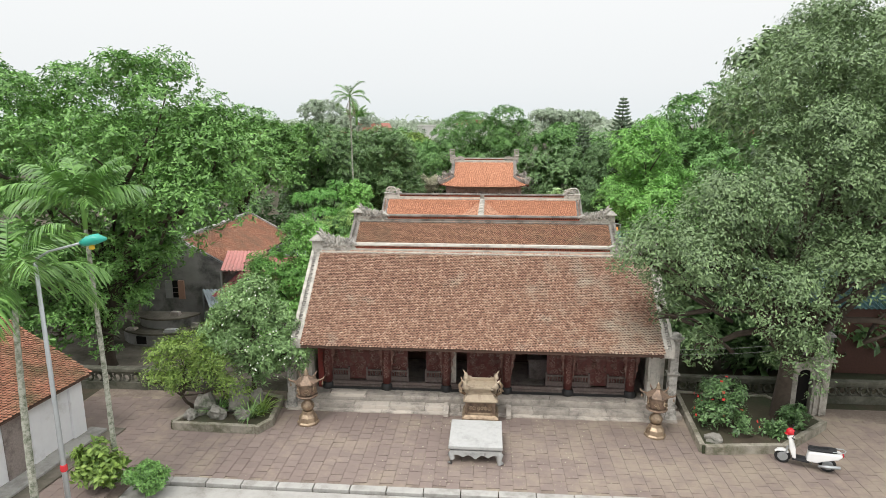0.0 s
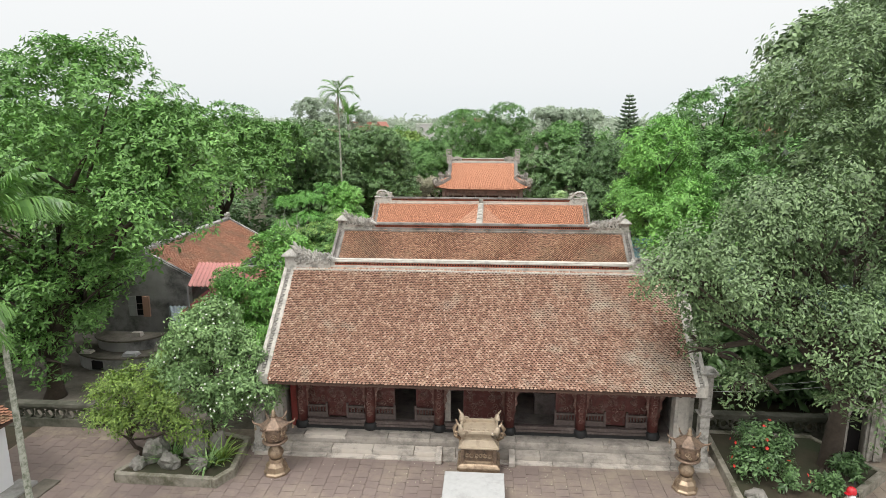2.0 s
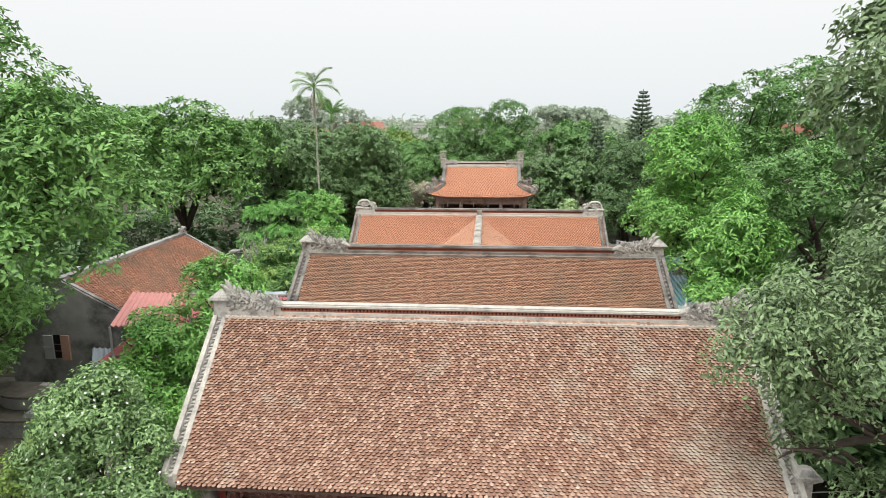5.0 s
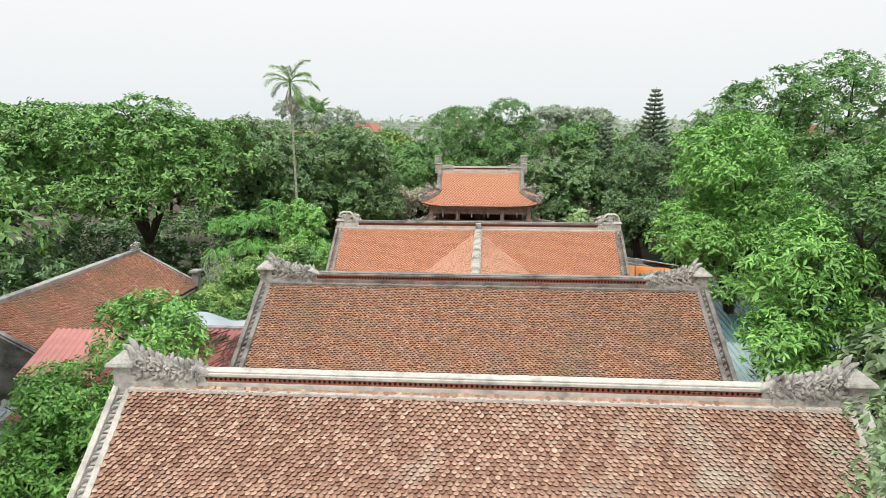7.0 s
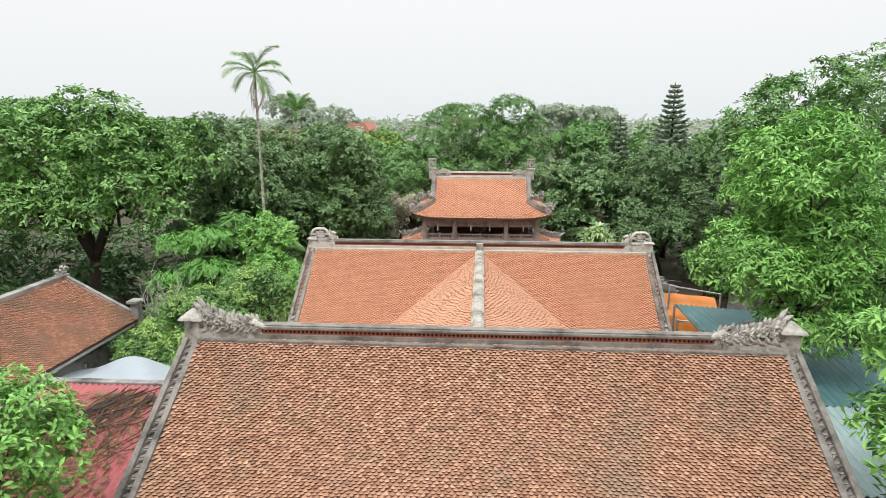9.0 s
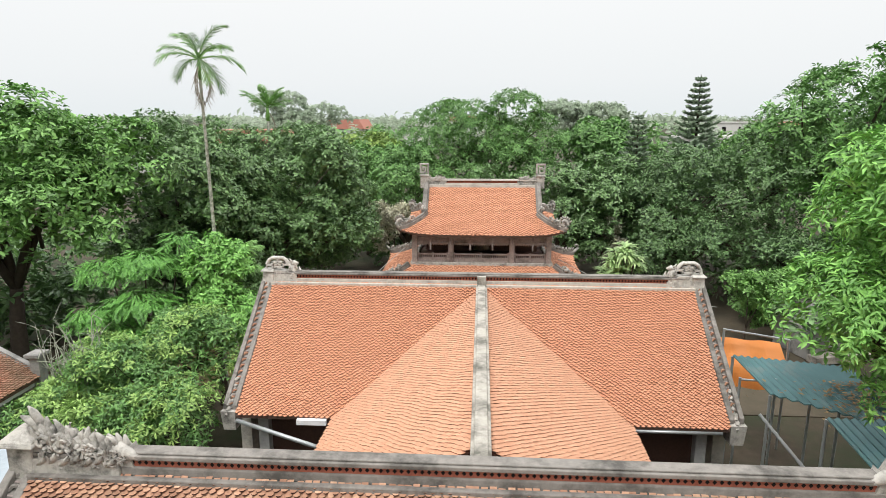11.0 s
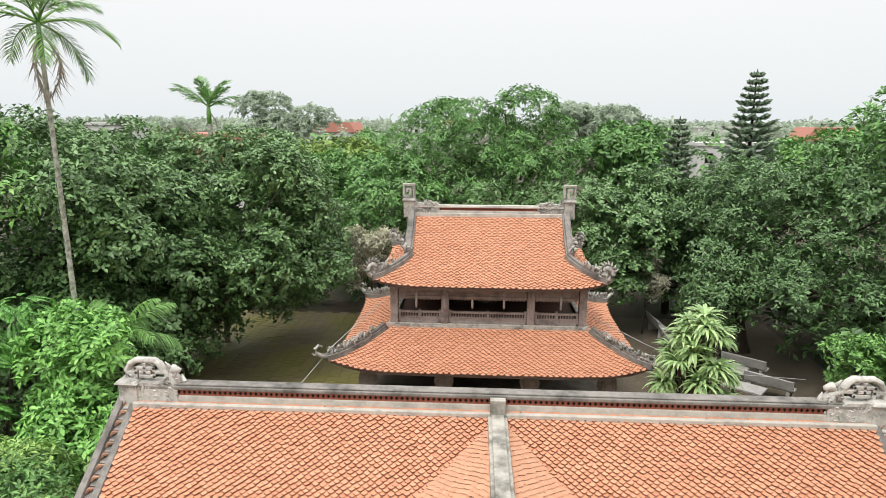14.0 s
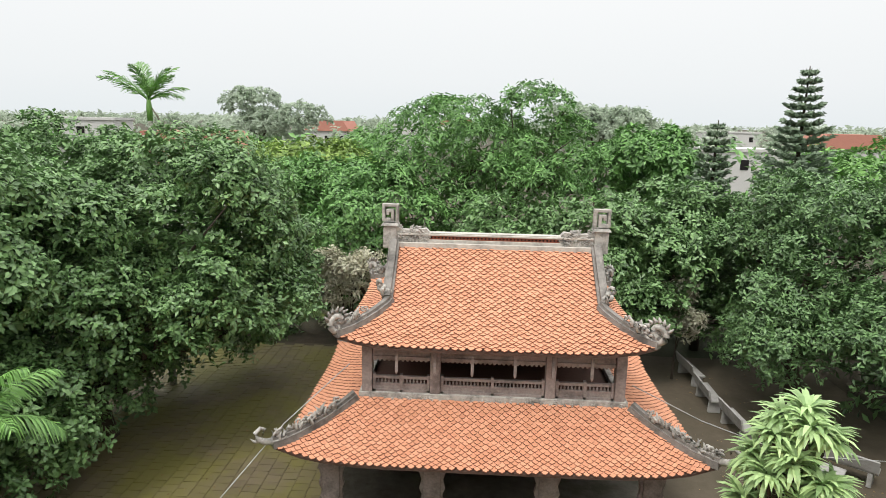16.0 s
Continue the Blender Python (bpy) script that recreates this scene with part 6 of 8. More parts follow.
part("niche", Geo().box(-0.12, 0.14, -0.185, -0.181, 2.2, 2.5), HOLE, gate, "dark niche")
part("upper_cap", Geo().box(-0.42, 0.44, -0.28, 0.28, 2.75, 2.83).taper((0, 0, 2.83), (0.7, 0.44), (0.2, 0.2), 0.3), GREY_WALL, gate, "grey stepped cap", 0.015)
part("dark_door", Geo().box(-0.5, -0.05, 0.1, 0.14, 0, 1.6), HOLE, gate, "dark door")

shop = thing("side_house", "low white-walled house with an old red tile roof", "house", (-13.53, 14.16, 0), -5)
part("wall", Geo().box(-3.9, 1.40, -4.5, 1.95, 0, 2.05), WHITEWASH, shop, "whitewashed wall", 0.01)
part("corner_pilaster", Geo().box(1.12, 1.50, 1.55, 2.05, 0, 2.15), WHITEWASH, shop, "white corner pilaster", 0.02)
part("corner_pilaster", Geo().box(1.38, 1.46, 0.1, 0.45, 0, 2.0), WHITEWASH, shop, "white wall strip", 0.01)
part("door", Geo().box(1.40, 1.44, -0.75, -0.1, 0, 1.85), GREY_WOOD, shop, "faded grey plank door", 0.005)
part("dark_opening", Geo().box(1.40, 1.43, -4.3, -1.7, 0, 1.8), WOOD, shop, "dark brown shutters")
RUN, RISE = 3.0, 1.75
sl = math.hypot(RUN, RISE)
s_front = lambda a, b: (1.75 - RUN * b / sl, -4.8 + a, 1.95 + RISE * b / sl)
s_back = lambda a, b: (1.75 - 2 * RUN + RUN * b / sl, 2.2 - a, 1.95 + RISE * b / sl)
for s, pk in ((s_front, lambda a, b: a > 3.4 and b < 2.0), (s_back, None)):
    deck = slope_deck(s, 7.0, sl, 2, 3, DECK, shop, "roof_slope")
    lay_tiles(deck, s, 7.0, sl, lambda a, b: 0 < a < 7.0 and b < sl, 0.14, 0.075, SHOP_TILE, pk, 0.02, seed=41)
part("ridge", Geo().tube([(1.75 - RUN, -4.8, 1.97 + RISE), (1.75 - RUN, 2.2, 1.97 + RISE)], 0.11, 8), SIDE_TILE, shop, "rounded tile ridge", smooth=True)
part("step", Geo().box(1.4, 2.0, -4.5, 2.3, -0.05, 0.10), CONCRETE, shop, "grey cement doorstep", 0.02)
part("lower_step", Geo().box(2.0, 2.5, -4.5, 2.5, -0.05, 0.04), SIDE_GROUND, shop, "stained cement step", 0.02)
part("gable_infill", Geo().plate([(-3.9, 2.05), (1.75 - RUN, 1.85 + RISE), (1.4, 2.05)], 1.85, 1.95), WHITEWASH, shop)

sb = thing("side_house", "grey-walled side house with a big faded red tile roof", "house", (-14.15, 31.4, 0))
N0, N1, EZ, RZ, HW = -4.6, 4.4, 2.62, 4.02, 2.6
part("wall", Geo().box(-2.1, 2.1, N0, N0 + 0.2, -0.05, EZ).box(-2.1, 2.1, N1 - 0.3, N1 - 0.1, -0.05, EZ).box(-2.1, -1.9, N0 + 0.2, N1 - 0.3, -0.05, EZ).box(1.9, 2.1, N0 + 0.2, N1 - 0.3, -0.05, EZ), GREY_WALL, sb, "black-stained cement wall")
for y in (N0, N1 - 0.25):
    part("gable", Geo().plate([(-HW, EZ - 0.05), (0, RZ - 0.08), (HW, EZ - 0.05)], y - 0.02, y + 0.22), GREY_WALL, sb, "black-stained cement gable")
    part("gable_edge", bar_along([(-HW, y + 0.1, EZ), (0, y + 0.1, RZ + 0.03), (HW, y + 0.1, EZ)], 0.26, 0.12), GREY_WALL, sb, "dark coping")
part("ridge", Geo().box(-0.14, 0.14, N0, N1, RZ - 0.1, RZ + 0.14), GREY_WALL, sb, "dark mossy ridge", 0.02)
g = Geo()
for k in range(4):
    g.tube(spiral(0, 0, 0.14, 0.02, 1.2, k * 1.4, 10), [0.045] * 11, 6, m=Matrix.Translation((0, N1 - 0.16 * k, RZ + 0.24 + 0.04 * (k % 2))) @ pose(0, 0, 0, 0, 0, 90))
part("ridge_scroll", g, CARVED, sb, "small grey ridge scroll", smooth=True)
part("ridge_vent", Geo().box(-0.3, 0.1, N0 + 1.0, N0 + 1.3, RZ + 0.14, RZ + 0.24), PALE_STONE, sb, "small pale block on the ridge", 0.015)
sl2 = math.hypot(HW, RZ - EZ)
s_r = lambda a, b: (HW - HW * b / sl2, N0 + 0.1 + a, EZ + (RZ - EZ) * b / sl2)
s_l = lambda a, b: (-HW + HW * b / sl2, N1 - a, EZ + (RZ - EZ) * b / sl2)
for s, pk in ((s_r, lambda a, b: a > 3.6 and b > 1.0), (s_l, None)):
    deck = slope_deck(s, N1 - N0 - 0.1, sl2, 2, 3, DECK, sb, "roof_slope")
    lay_tiles(deck, s, N1 - N0 - 0.1, sl2, lambda a, b: 0.1 < a < N1 - N0 - 0.2 and b < sl2, 0.13, 0.062, SIDE_TILE, pk, seed=42)
win = part("window", Geo().box(-0.42, -0.10, N0 - 0.03, N0 - 0.01, 1.25, 2.1), HOLE, sb, "dark window opening")
part("shutter", Geo().box(-0.76, -0.42, N0 - 0.10, N0 - 0.05, 1.22, 2.1).box(-0.78, -0.40, N0 - 0.12, N0 - 0.10, 1.62, 1.68), PALE_STONE, win, "pale grey open shutter", 0.008)
part("shutter", Geo().box(-0.10, 0.20, N0 - 0.14, N0 - 0.05, 1.2, 2.12), CLOTH, win, "faded pinkish open shutter", 0.008)
for k in range(2):
    part("bar", Geo().box(-0.42, -0.10, N0 - 0.05, N0 - 0.035, 1.5 + 0.25 * k, 1.52 + 0.25 * k), GREY_WOOD, win)
part("eave_post", Geo().box(2.4, 2.66, N1 - 0.35, N1 - 0.05, -0.05, 3.2).box(2.32, 2.74, N1 - 0.43, N1 + 0.03, 3.2, 3.3), GREY_WALL, sb, "small grey chimney post", 0.015)
part("eave_beam", Geo().box(2.5, 2.58, N0, N1 - 0.5, EZ - 0.15, EZ - 0.03), PALE_STONE, sb, "pale eave beam")


def sheet_roof(name, label, a, b, c, d, material, waves, posts=(), z_drop=0.03):
    """Corrugated sheeting between four corners: a-b the high edge, d-c the low edge."""
    a, b, c, d = (Vector(p) for p in (a, b, c, d))
    t = thing(name, label, "shed roof", (a.x, a.y, 0))
    g = Geo()
    n = waves * 4
    v = []
    for i in range(n + 1):
        u = i / n
        dz = 0.028 * math.sin(u * waves * 2 * math.pi)
        for k in range(5):
            p = a.lerp(b, u).lerp(d.lerp(c, u), k / 4)
            v.append(p + Vector((-a.x, -a.y, dz)))
    m = len(v)
    v += [p - Vector((0, 0, z_drop)) for p in v]
    f = [(i * 5 + k, i * 5 + k + 1, (i + 1) * 5 + k + 1, (i + 1) * 5 + k) for i in range(n) for k in range(4)]
    f += [tuple(reversed([q + m for q in x])) for x in f]
    f += [(i * 5 + 4, (i + 1) * 5 + 4, (i + 1) * 5 + 4 + m, i * 5 + 4 + m) for i in range(n)] + [(i * 5, i * 5 + m, (i + 1) * 5 + m, (i + 1) * 5) for i in range(n)]
    f += [(k, k + 1, k + 1 + m, k + m) for k in range(4)] + [(n * 5 + k, n * 5 + k + m, n * 5 + k + 1 + m, n * 5 + k + 1) for k in range(4)]
    g.add(v, f)
    part("sheeting", g, material, t)
    for p in (a, b, c, d, *[Vector(q) for q in posts]):
        part("post", Geo().tube([(p.x - a.x, p.y - a.y, -0.05), (p.x - a.x, p.y - a.y, p.z - 0.04)], 0.04, 8), STEEL, t, "grey steel post")
    return t


sheet_roof("porch_roof", "faded pinkish red sheet roof beside the grey side house", (-12.25, 28.0, 3.35), (-10.2, 28.0, 3.35), (-9.3, 25.2, 3.05), (-11.4, 25.2, 3.05), PINK_SHEET, 12)
sheet_roof("stall_roof", "dull blue sheet over a stall in the side yard", (-12.9, 26.4, 1.8), (-11.0, 26.5, 1.8), (-9.6, 24.4, 1.6), (-11.55, 24.2, 1.6), WHITE_TARP, 10)
r = sheet_roof("lean_to_roof", "faded red corrugated sheet roof strewn with dry leaves", (-11.8, 30.6, 2.5), (-6.05, 30.6, 2.5), (-6.05, 25.0, 1.9), (-11.8, 25.0, 1.9), RED_SHEET, 34)
part("ridge_wall", Geo().box(0, 5.7, 0.02, 0.25, -0.05, 2.56), GREY_WALL, r, "mossy grey wall top behind the sheeting", 0.02)
part("front_wall", Geo().box(0.2, 5.4, -5.3, -5.2, -0.05, 2.0), GREY_WALL, r)
vine = thing("withered_creeper", "dry brown creeper spread over the red sheet roof", "creeper", (-8.2, 30.3, 0))
rngv = random.Random(44)
roof_z = lambda y: 1.9 + 0.6 * (y - 25.0) / 5.6 + 0.07
for k in range(34):
    x, y, a = rngv.uniform(-0.9, 1.4), rngv.uniform(-0.6, 0.1), rngv.uniform(-2.2, -1.2)
    pts = []
    for i in range(9):
        pts.append((x, y, roof_z(30.3 + y) + 0.06 * rngv.random()))
        a += rngv.uniform(-0.4, 0.4)
        x, y = x + 0.34 * math.cos(a), max(-4.9, y + 0.34 * math.sin(a))
    part("stem", Geo().tube(pts, [0.020 * (1 - 0.08 * i) for i in range(9)], 4), BARK, vine)
sheet_roof("shed_roof", "teal corrugated sheet roof over a rear shed", (6.95, 36.9, 3.15), (9.6, 36.4, 3.1), (11.2, 33.6, 2.3), (7.3, 35.4, 2.75), TEAL_SHEET, 16)
sheet_roof("shed_roof", "teal corrugated sheet roof beside the middle hall", (8.0, 34.2, 2.75), (13.5, 34.2, 2.75), (13.5, 30.9, 2.35), (8.0, 30.9, 2.35), TEAL_SHEET, 30)
sheet_roof("shed_roof", "pale green fibre sheet roof beside the middle hall", (7.6, 30.8, 2.4), (12.5, 30.8, 2.4), (12.5, 27.6, 2.0), (7.6, 27.6, 2.0), PALE_SHEET, 26)
sheet_roof("shed_roof", "teal corrugated sheet roof under the big tree", (11.5, 25.6, 3.5), (17.5, 25.6, 3.5), (17.5, 22.6, 2.7), (11.5, 22.6, 2.7), TEAL_SHEET, 30)

# dark board walls added to fill the shadow under the big tree
shed = thing("shed", "open shed under the big tree, dark boards added for shade", "shed", (14.5, 25.3, 0))
part("rear_wall", Geo().box(-3, 3, 0, 0.1, 0, 3.2), WOOD, shed, "dark board wall filling tree shade")
part("front_wall", Geo().box(-0.4, 3, -2.5, -2.4, 0, 2.6), WOOD, shed, "dark board wall filling tree shade")
part("door", Geo().box(-1.3, -0.5, -2.46, -2.42, 0, 2.3), GREY_WOOD, shed, "faded brown door")
bm = bmesh.new()
bmesh.ops.create_grid(bm, x_segments=22, y_segments=16, size=0.5)
for v in bm.verts:
    v.co = Vector((6.75 + (v.co.x + 0.5) * 2.0, 37.7 - 0.35 * (0.5 - v.co.y) ** 2, 2.05 + (v.co.y + 0.5) * 1.15 - 0.14 * (v.co.x + 0.5)))
    v.co.y += 0.9 * max(0.0, v.co.z - 2.55) + 0.05 * math.sin(v.co.x * 7.0) + 0.03 * math.sin(v.co.z * 9 + v.co.x * 2)
me = bpy.data.meshes.new("tarpaulin")
bm.to_mesh(me)
bm.free()
me.materials.append(TARP)
tarp = tagged(new("tarpaulin", me), "creased orange tarpaulin sheet slung over a shed frame", "tarpaulin")
md = tarp.modifiers.new("cloth_thickness", "SOLIDIFY")
md.thickness = 0.012
fr = thing("scaffold", "bare grey steel frame behind the third hall", "frame", (6.8, 36.0, 0))
for x, y, z in ((0, 0, 2.9), (0.9, 0, 2.9), (1.8, 0, 2.8), (0.2, 1.75, 3.6), (2.0, 1.75, 3.3)):
    part("post", Geo().tube([(x, y, -0.05), (x, y, z)], 0.035, 8), STEEL, fr)
part("brace", Geo().tube([(0, -1.2, 2.5), (0.9, -2.2, 1.4), (1.9, -3.2, 0.2)], 0.04, 8), STEEL, fr)
part("beam", Geo().tube([(0, 0, 2.85), (1.8, 0, 2.75)], 0.03, 8).tube([(0.2, 1.75, 3.58), (2.0, 1.75, 3.3)], 0.03, 8), STEEL, fr)
bm = bmesh.new()
bmesh.ops.create_grid(bm, x_segments=24, y_segments=12, size=0.5)
for v in bm.verts:
    x, y = v.co.x + 0.5, v.co.y + 0.5
    v.co = Vector((-11.8 + 3.6 * x, 31.0 + 1.9 * y, 2.0 + 0.25 * math.sin(x * 3.0) + 0.12 * math.sin(x * 9 + y * 4)))
me = bpy.data.meshes.new("tarpaulin")
bm.to_mesh(me)
bm.free()
me.materials.append(WHITE_TARP)
wt = tagged(new("tarpaulin", me), "sagging pale blue tarpaulin between two roofs", "tarpaulin")
md = wt.modifiers.new("cloth_thickness", "SOLIDIFY")
md.thickness = 0.01
prop = thing("tarpaulin_prop", "plain steel poles that hold up the pale tarpaulin", "pole", (-10, 32, 0))
for x, y in ((-1.7, -0.9), (1.7, -0.9), (-1.7, 0.8), (1.7, 0.8)):
    part("pole", Geo().tube([(x, y, -0.05), (x, y, 2.1)], 0.03, 6), STEEL, prop)

crypt = thing("small_shrine", "small stained grey cement shrine with a barred window", "shrine", (14.1, 45.6, 0), 14)
part("wall", Geo().plate([(-1.25, 0), (-1.2, 1.25), (-0.85, 1.32), (-0.75, 1.9), (-0.45, 2.3), (0.0, 2.45), (0.45, 2.3), (0.75, 1.9), (0.85, 1.32), (1.2, 1.25), (1.25, 0)], -0.8, 1.2), GREY_WALL, crypt, "stained grey shrine wall", 0.03)
for k in range(2):
    part("window_slot", Geo().box(-0.2 + 0.2 * k, -0.06 + 0.2 * k, -0.806, -0.8, 1.25, 1.75), HOLE, crypt, "dark window slot")
part("step", Geo().box(-1.3, 1.3, -1.3, -0.8, 0, 0.3), STONE, crypt, "", 0.02)

# old stone terrace in the side garden
ter = thing("stone_terrace", "old cracked cement terrace in two half-round tiers", "terrace", (-13.9, 25.2, 0))
half = lambda r, k=14: [(r * math.cos(math.pi + math.pi * i / k), r * 0.8 * math.sin(math.pi + math.pi * i / k)) for i in range(k + 1)]
part("lower_tier", Geo().plate(half(2.1), -0.05, 0.50, "z"), GREY_WALL, ter, "", 0.02)
part("coping", Geo().plate(half(2.2), 0.50, 0.58, "z"), SIDE_GROUND, ter, "cracked rim slab", 0.02)
part("upper_tier", Geo().plate(half(1.35), 0.58, 0.98, "z"), GREY_WALL, ter, "", 0.02)
part("coping", Geo().plate(half(1.45), 0.98, 1.06, "z"), SIDE_GROUND, ter, "cracked rim slab", 0.02)
part("niche", Geo().box(-0.75, -0.3, -1.66, -1.5, 0.08, 0.42), HOLE, ter, "dark square niche")
for k, (x, y, z, s0) in enumerate(((-1.2, -1.2, 0.58, 0.5), (0.7, -1.35, 0.58, 0.6), (0.5, -0.5, 1.06, 0.45), (1.5, -0.7, 0.58, 0.4))):
    part("broken_slab", Geo().taper((x, y, z), (s0, s0 * 0.7), (s0 * 0.8, s0 * 0.5), 0.09 + 0.04 * k), PALE_STONE if k == 1 else STONE, ter, "pale broken slab", 0.02)

lamp = thing("street_lamp", "grey steel street lamp with a teal shade on a curved arm", "street lamp", (-9.1, 11.45, -0.1))
part("pole", Geo().tube([(0, 0, -0.1), (0, 0, 2.5), (0, 0, 6.75)], [0.066, 0.056, 0.042], 12), STEEL, lamp, smooth=True)
part("arm", Geo().tube([(0, 0, 6.7), (0.05, 0, 6.82), (0.35, 0, 6.98), (1.2, 0, 7.2)], 0.025, 8), STEEL, lamp, smooth=True)
part("shade", Geo().tube([(1.12, 0, 7.17), (1.26, 0, 7.22), (1.46, 0, 7.27), (1.66, 0, 7.27)], [0.07, 0.11, 0.11, 0.03], 12, 1.3), TEAL_PAINT, lamp, "glossy teal lamp shade", smooth=True)
part("bulb", Geo().lathe([(0.02, -0.02), (0.06, 0.0), (0.05, 0.1)], (1.32, 0, 7.05), 10), YELLOW, lamp, "yellow lamp bulb", smooth=True)
part("clip", Geo().lathe([(0.065, 1.78), (0.078, 1.80), (0.078, 1.93), (0.065, 1.95)], n=10), RED_GLOSS, lamp, "red cloth tied round the pole")


for z, sag in ((2.35, 0.12), (2.2, 0.16)):
    pts = [(6.7 + 5.2 * k / 8, 18.6 + 0.6 * k / 8, z - sag * math.sin(math.pi * k / 8) + 0.35 * k / 8) for k in range(9)]
    tagged(part("cable", Geo().tube(pts, 0.008, 4), PALE_STONE), "thin slack cable from the hall post to the gate", "cable")


# ---- benches ----
def bench(at, rz):
    t = thing("stone_bench", "grey cement bench with a leaning back", "bench", at, rz, "cement benches in the yard")
    part("seat", Geo().box(-0.8, 0.8, -0.2, 0.2, 0.40, 0.47), CONCRETE, t, "", 0.015)
    b = part("backrest", Geo().box(-0.8, 0.8, -0.03, 0.03, 0.0, 0.38), CONCRETE, t, "", 0.015)
    b.matrix_basis = pose(0, 0.21, 0.47, -14, 0, 0)
    for x in (-0.62, 0.62):
        part("leg", Geo().plate([(-0.18, 0), (-0.16, 0.4), (0.2, 0.4), (0.22, 0)], x - 0.06, x + 0.06, "x"), CONCRETE, t, "", 0.01)
    return t


b = bench((8.1, 55.2, 0), 94)
copy_thing(b, pose(8.0, 53.1, 0, 0, 0, 88))
copy_thing(b, pose(8.15, 51.1, 0, 0, 0, 92))
copy_thing(b, pose(10.05, 50.7, 0, 0, 0, 140))
copy_thing(b, pose(10.15, 48.9, 0, 0, 0, 140))
slab_table = thing("stone_slab_table", "low grey cement table between the yard benches", "table", (8.95, 48.15, 0), 140, "cement tables in the yard")
part("tabletop", Geo().box(-0.62, 0.62, -0.36, 0.36, 0.60, 0.68), CONCRETE, slab_table, "", 0.015)
for x in (-0.42, 0.42):
    part("leg", Geo().box(x - 0.07, x + 0.07, -0.25, 0.25, 0, 0.60), CONCRETE, slab_table, "", 0.01)
copy_thing(slab_table, pose(9.1, 49.9, 0, 0, 0, 140))


# ---- trees and plants ----
def new_growth(t, at, lobes, n, leaf, material, seed, **more):
    """Pale young leaf rosettes at the twig ends, over the darker crown."""
    part_lobes = [(l[0] - at[0], l[1] - at[1], l[2], *(1.04 * r for r in l[3:6])) for l in lobes]
    foliage("new_leaves", part_lobes, n, leaf, material, t, seed, inner=0.0, label="pale yellow-green young leaves", rosette=True, **more)


def feathery(label, at, layers, seed, material):
    """Slim stems under flat layers of drooping feather leaves, each with paired leaflets."""
    rng = random.Random(seed)
    t = thing("tree", label, "tree", (at[0], at[1], 0))
    g, v, tri = Geo(), [], []
    for x, y, z, r, cnt in layers:
        c = Vector((x - at[0], y - at[1], z))
        g.tube(bent((0, 0, 0 if z > 4 else 1.2), c, 0.2, rng), [0.05, 0.045, 0.04, 0.034, 0.028, 0.02], 6)
        for k in range(cnt):
            az, f = rng.uniform(0, 2 * math.pi), math.sqrt(rng.random()) * 0.8
            spot = Vector((math.cos(az), math.sin(az), 0))
            az += rng.uniform(-1.5, 1.5)
            out = Vector((math.cos(az), math.sin(az), 0))
            across = Vector((-out.y, out.x, 0))
            p, e = c + spot * r * f + Vector((0, 0, 0.35 * r * (1 - f * f) + rng.uniform(-0.22, 0.22))), rng.uniform(-0.6, 0.3)
            ln = rng.uniform(0.30, 0.5)
            for i in range(11):
                d = out * math.cos(e) + Vector((0, 0, math.sin(e)))
                p, e = p + d * ln / 11, e - 0.07
                w = ln * 0.30 * math.sin(math.pi * (0.12 + 0.078 * i))
                for s in (-1, 1):
                    q = p + (across * s + d * 0.55).normalized() * w + Vector((0, 0, -0.2 * w))
                    b = len(v)
                    v += [p - d * 0.004, p.lerp(q, 0.5) + d * 0.021, q, p.lerp(q, 0.5) - d * 0.018]
                    tri += [(b, b + 1, b + 2), (b, b + 2, b + 3)]
    part("trunk", g, BARK, t, smooth=True)
    raw("crown", np.array([tuple(q) for q in v]), np.array(tri), material, t)
    return t


tree("huge grey-green tree hanging over the hall roof", (10.0, 18.3),
     [(7.1, 17.6, 5.7, 2.0, 1.7, 1.8), (5.2, 17.6, 5.7, 1.0, 0.9, 1.0), (8.0, 17.6, 7.1, 1.5, 1.4, 1.4), (9.9, 18.1, 8.2, 2.1, 2.0, 2.0), (12.5, 19.8, 9.3, 4.2, 3.8, 4.3), (16.8, 18.8, 8.6, 4.2, 4.0, 5.0), (8.9, 16.9, 4.3, 1.7, 1.3, 1.7),
      (12.4, 17.2, 6.2, 2.6, 1.9, 1.7), (15.9, 16.8, 5.2, 2.4, 1.8, 2.1), (10.9, 17.0, 5.2, 1.4, 1.2, 1.3), (12.9, 16.6, 3.9, 0.7, 0.6, 1.5), (9.6, 16.5, 2.9, 0.9, 0.7, 1.1), (6.3, 17.9, 4.7, 0.9, 0.7, 0.9), (6.0, 17.7, 3.8, 0.5, 0.4, 0.7), (7.0, 17.3, 2.9, 0.5, 0.4, 0.8)],
     215000, 0.098, L_OLIVE, 101, 0.26, clump=0.25, droop=0.7, mass=0.9)
tree("tall grey-green tree behind the big one", (16.5, 25), [(14.5, 25.5, 9.6, 4.6, 3.6, 4.4), (20.5, 26, 10.0, 5, 4, 5), (13.4, 24.2, 6.6, 2.6, 2.4, 2.8), (8.6, 22.6, 3.9, 1.5, 1.5, 1.8), (10.6, 22.8, 4.2, 1.8, 1.6, 2.0)], 52000, 0.26, L_OLIVE, 102, 0.34, clump=0.35, mass=1.1)
tree("dark green tree behind the sheds", (17, 38), [(16, 38, 5.0, 3.0, 2.6, 3.4), (20, 39, 6.0, 3.4, 3.0, 3.8), (14.2, 39.2, 3.6, 2.0, 1.8, 2.4)], 26000, 0.2, L_MANGO, 133, 0.28, clump=0.3, rosette=True)
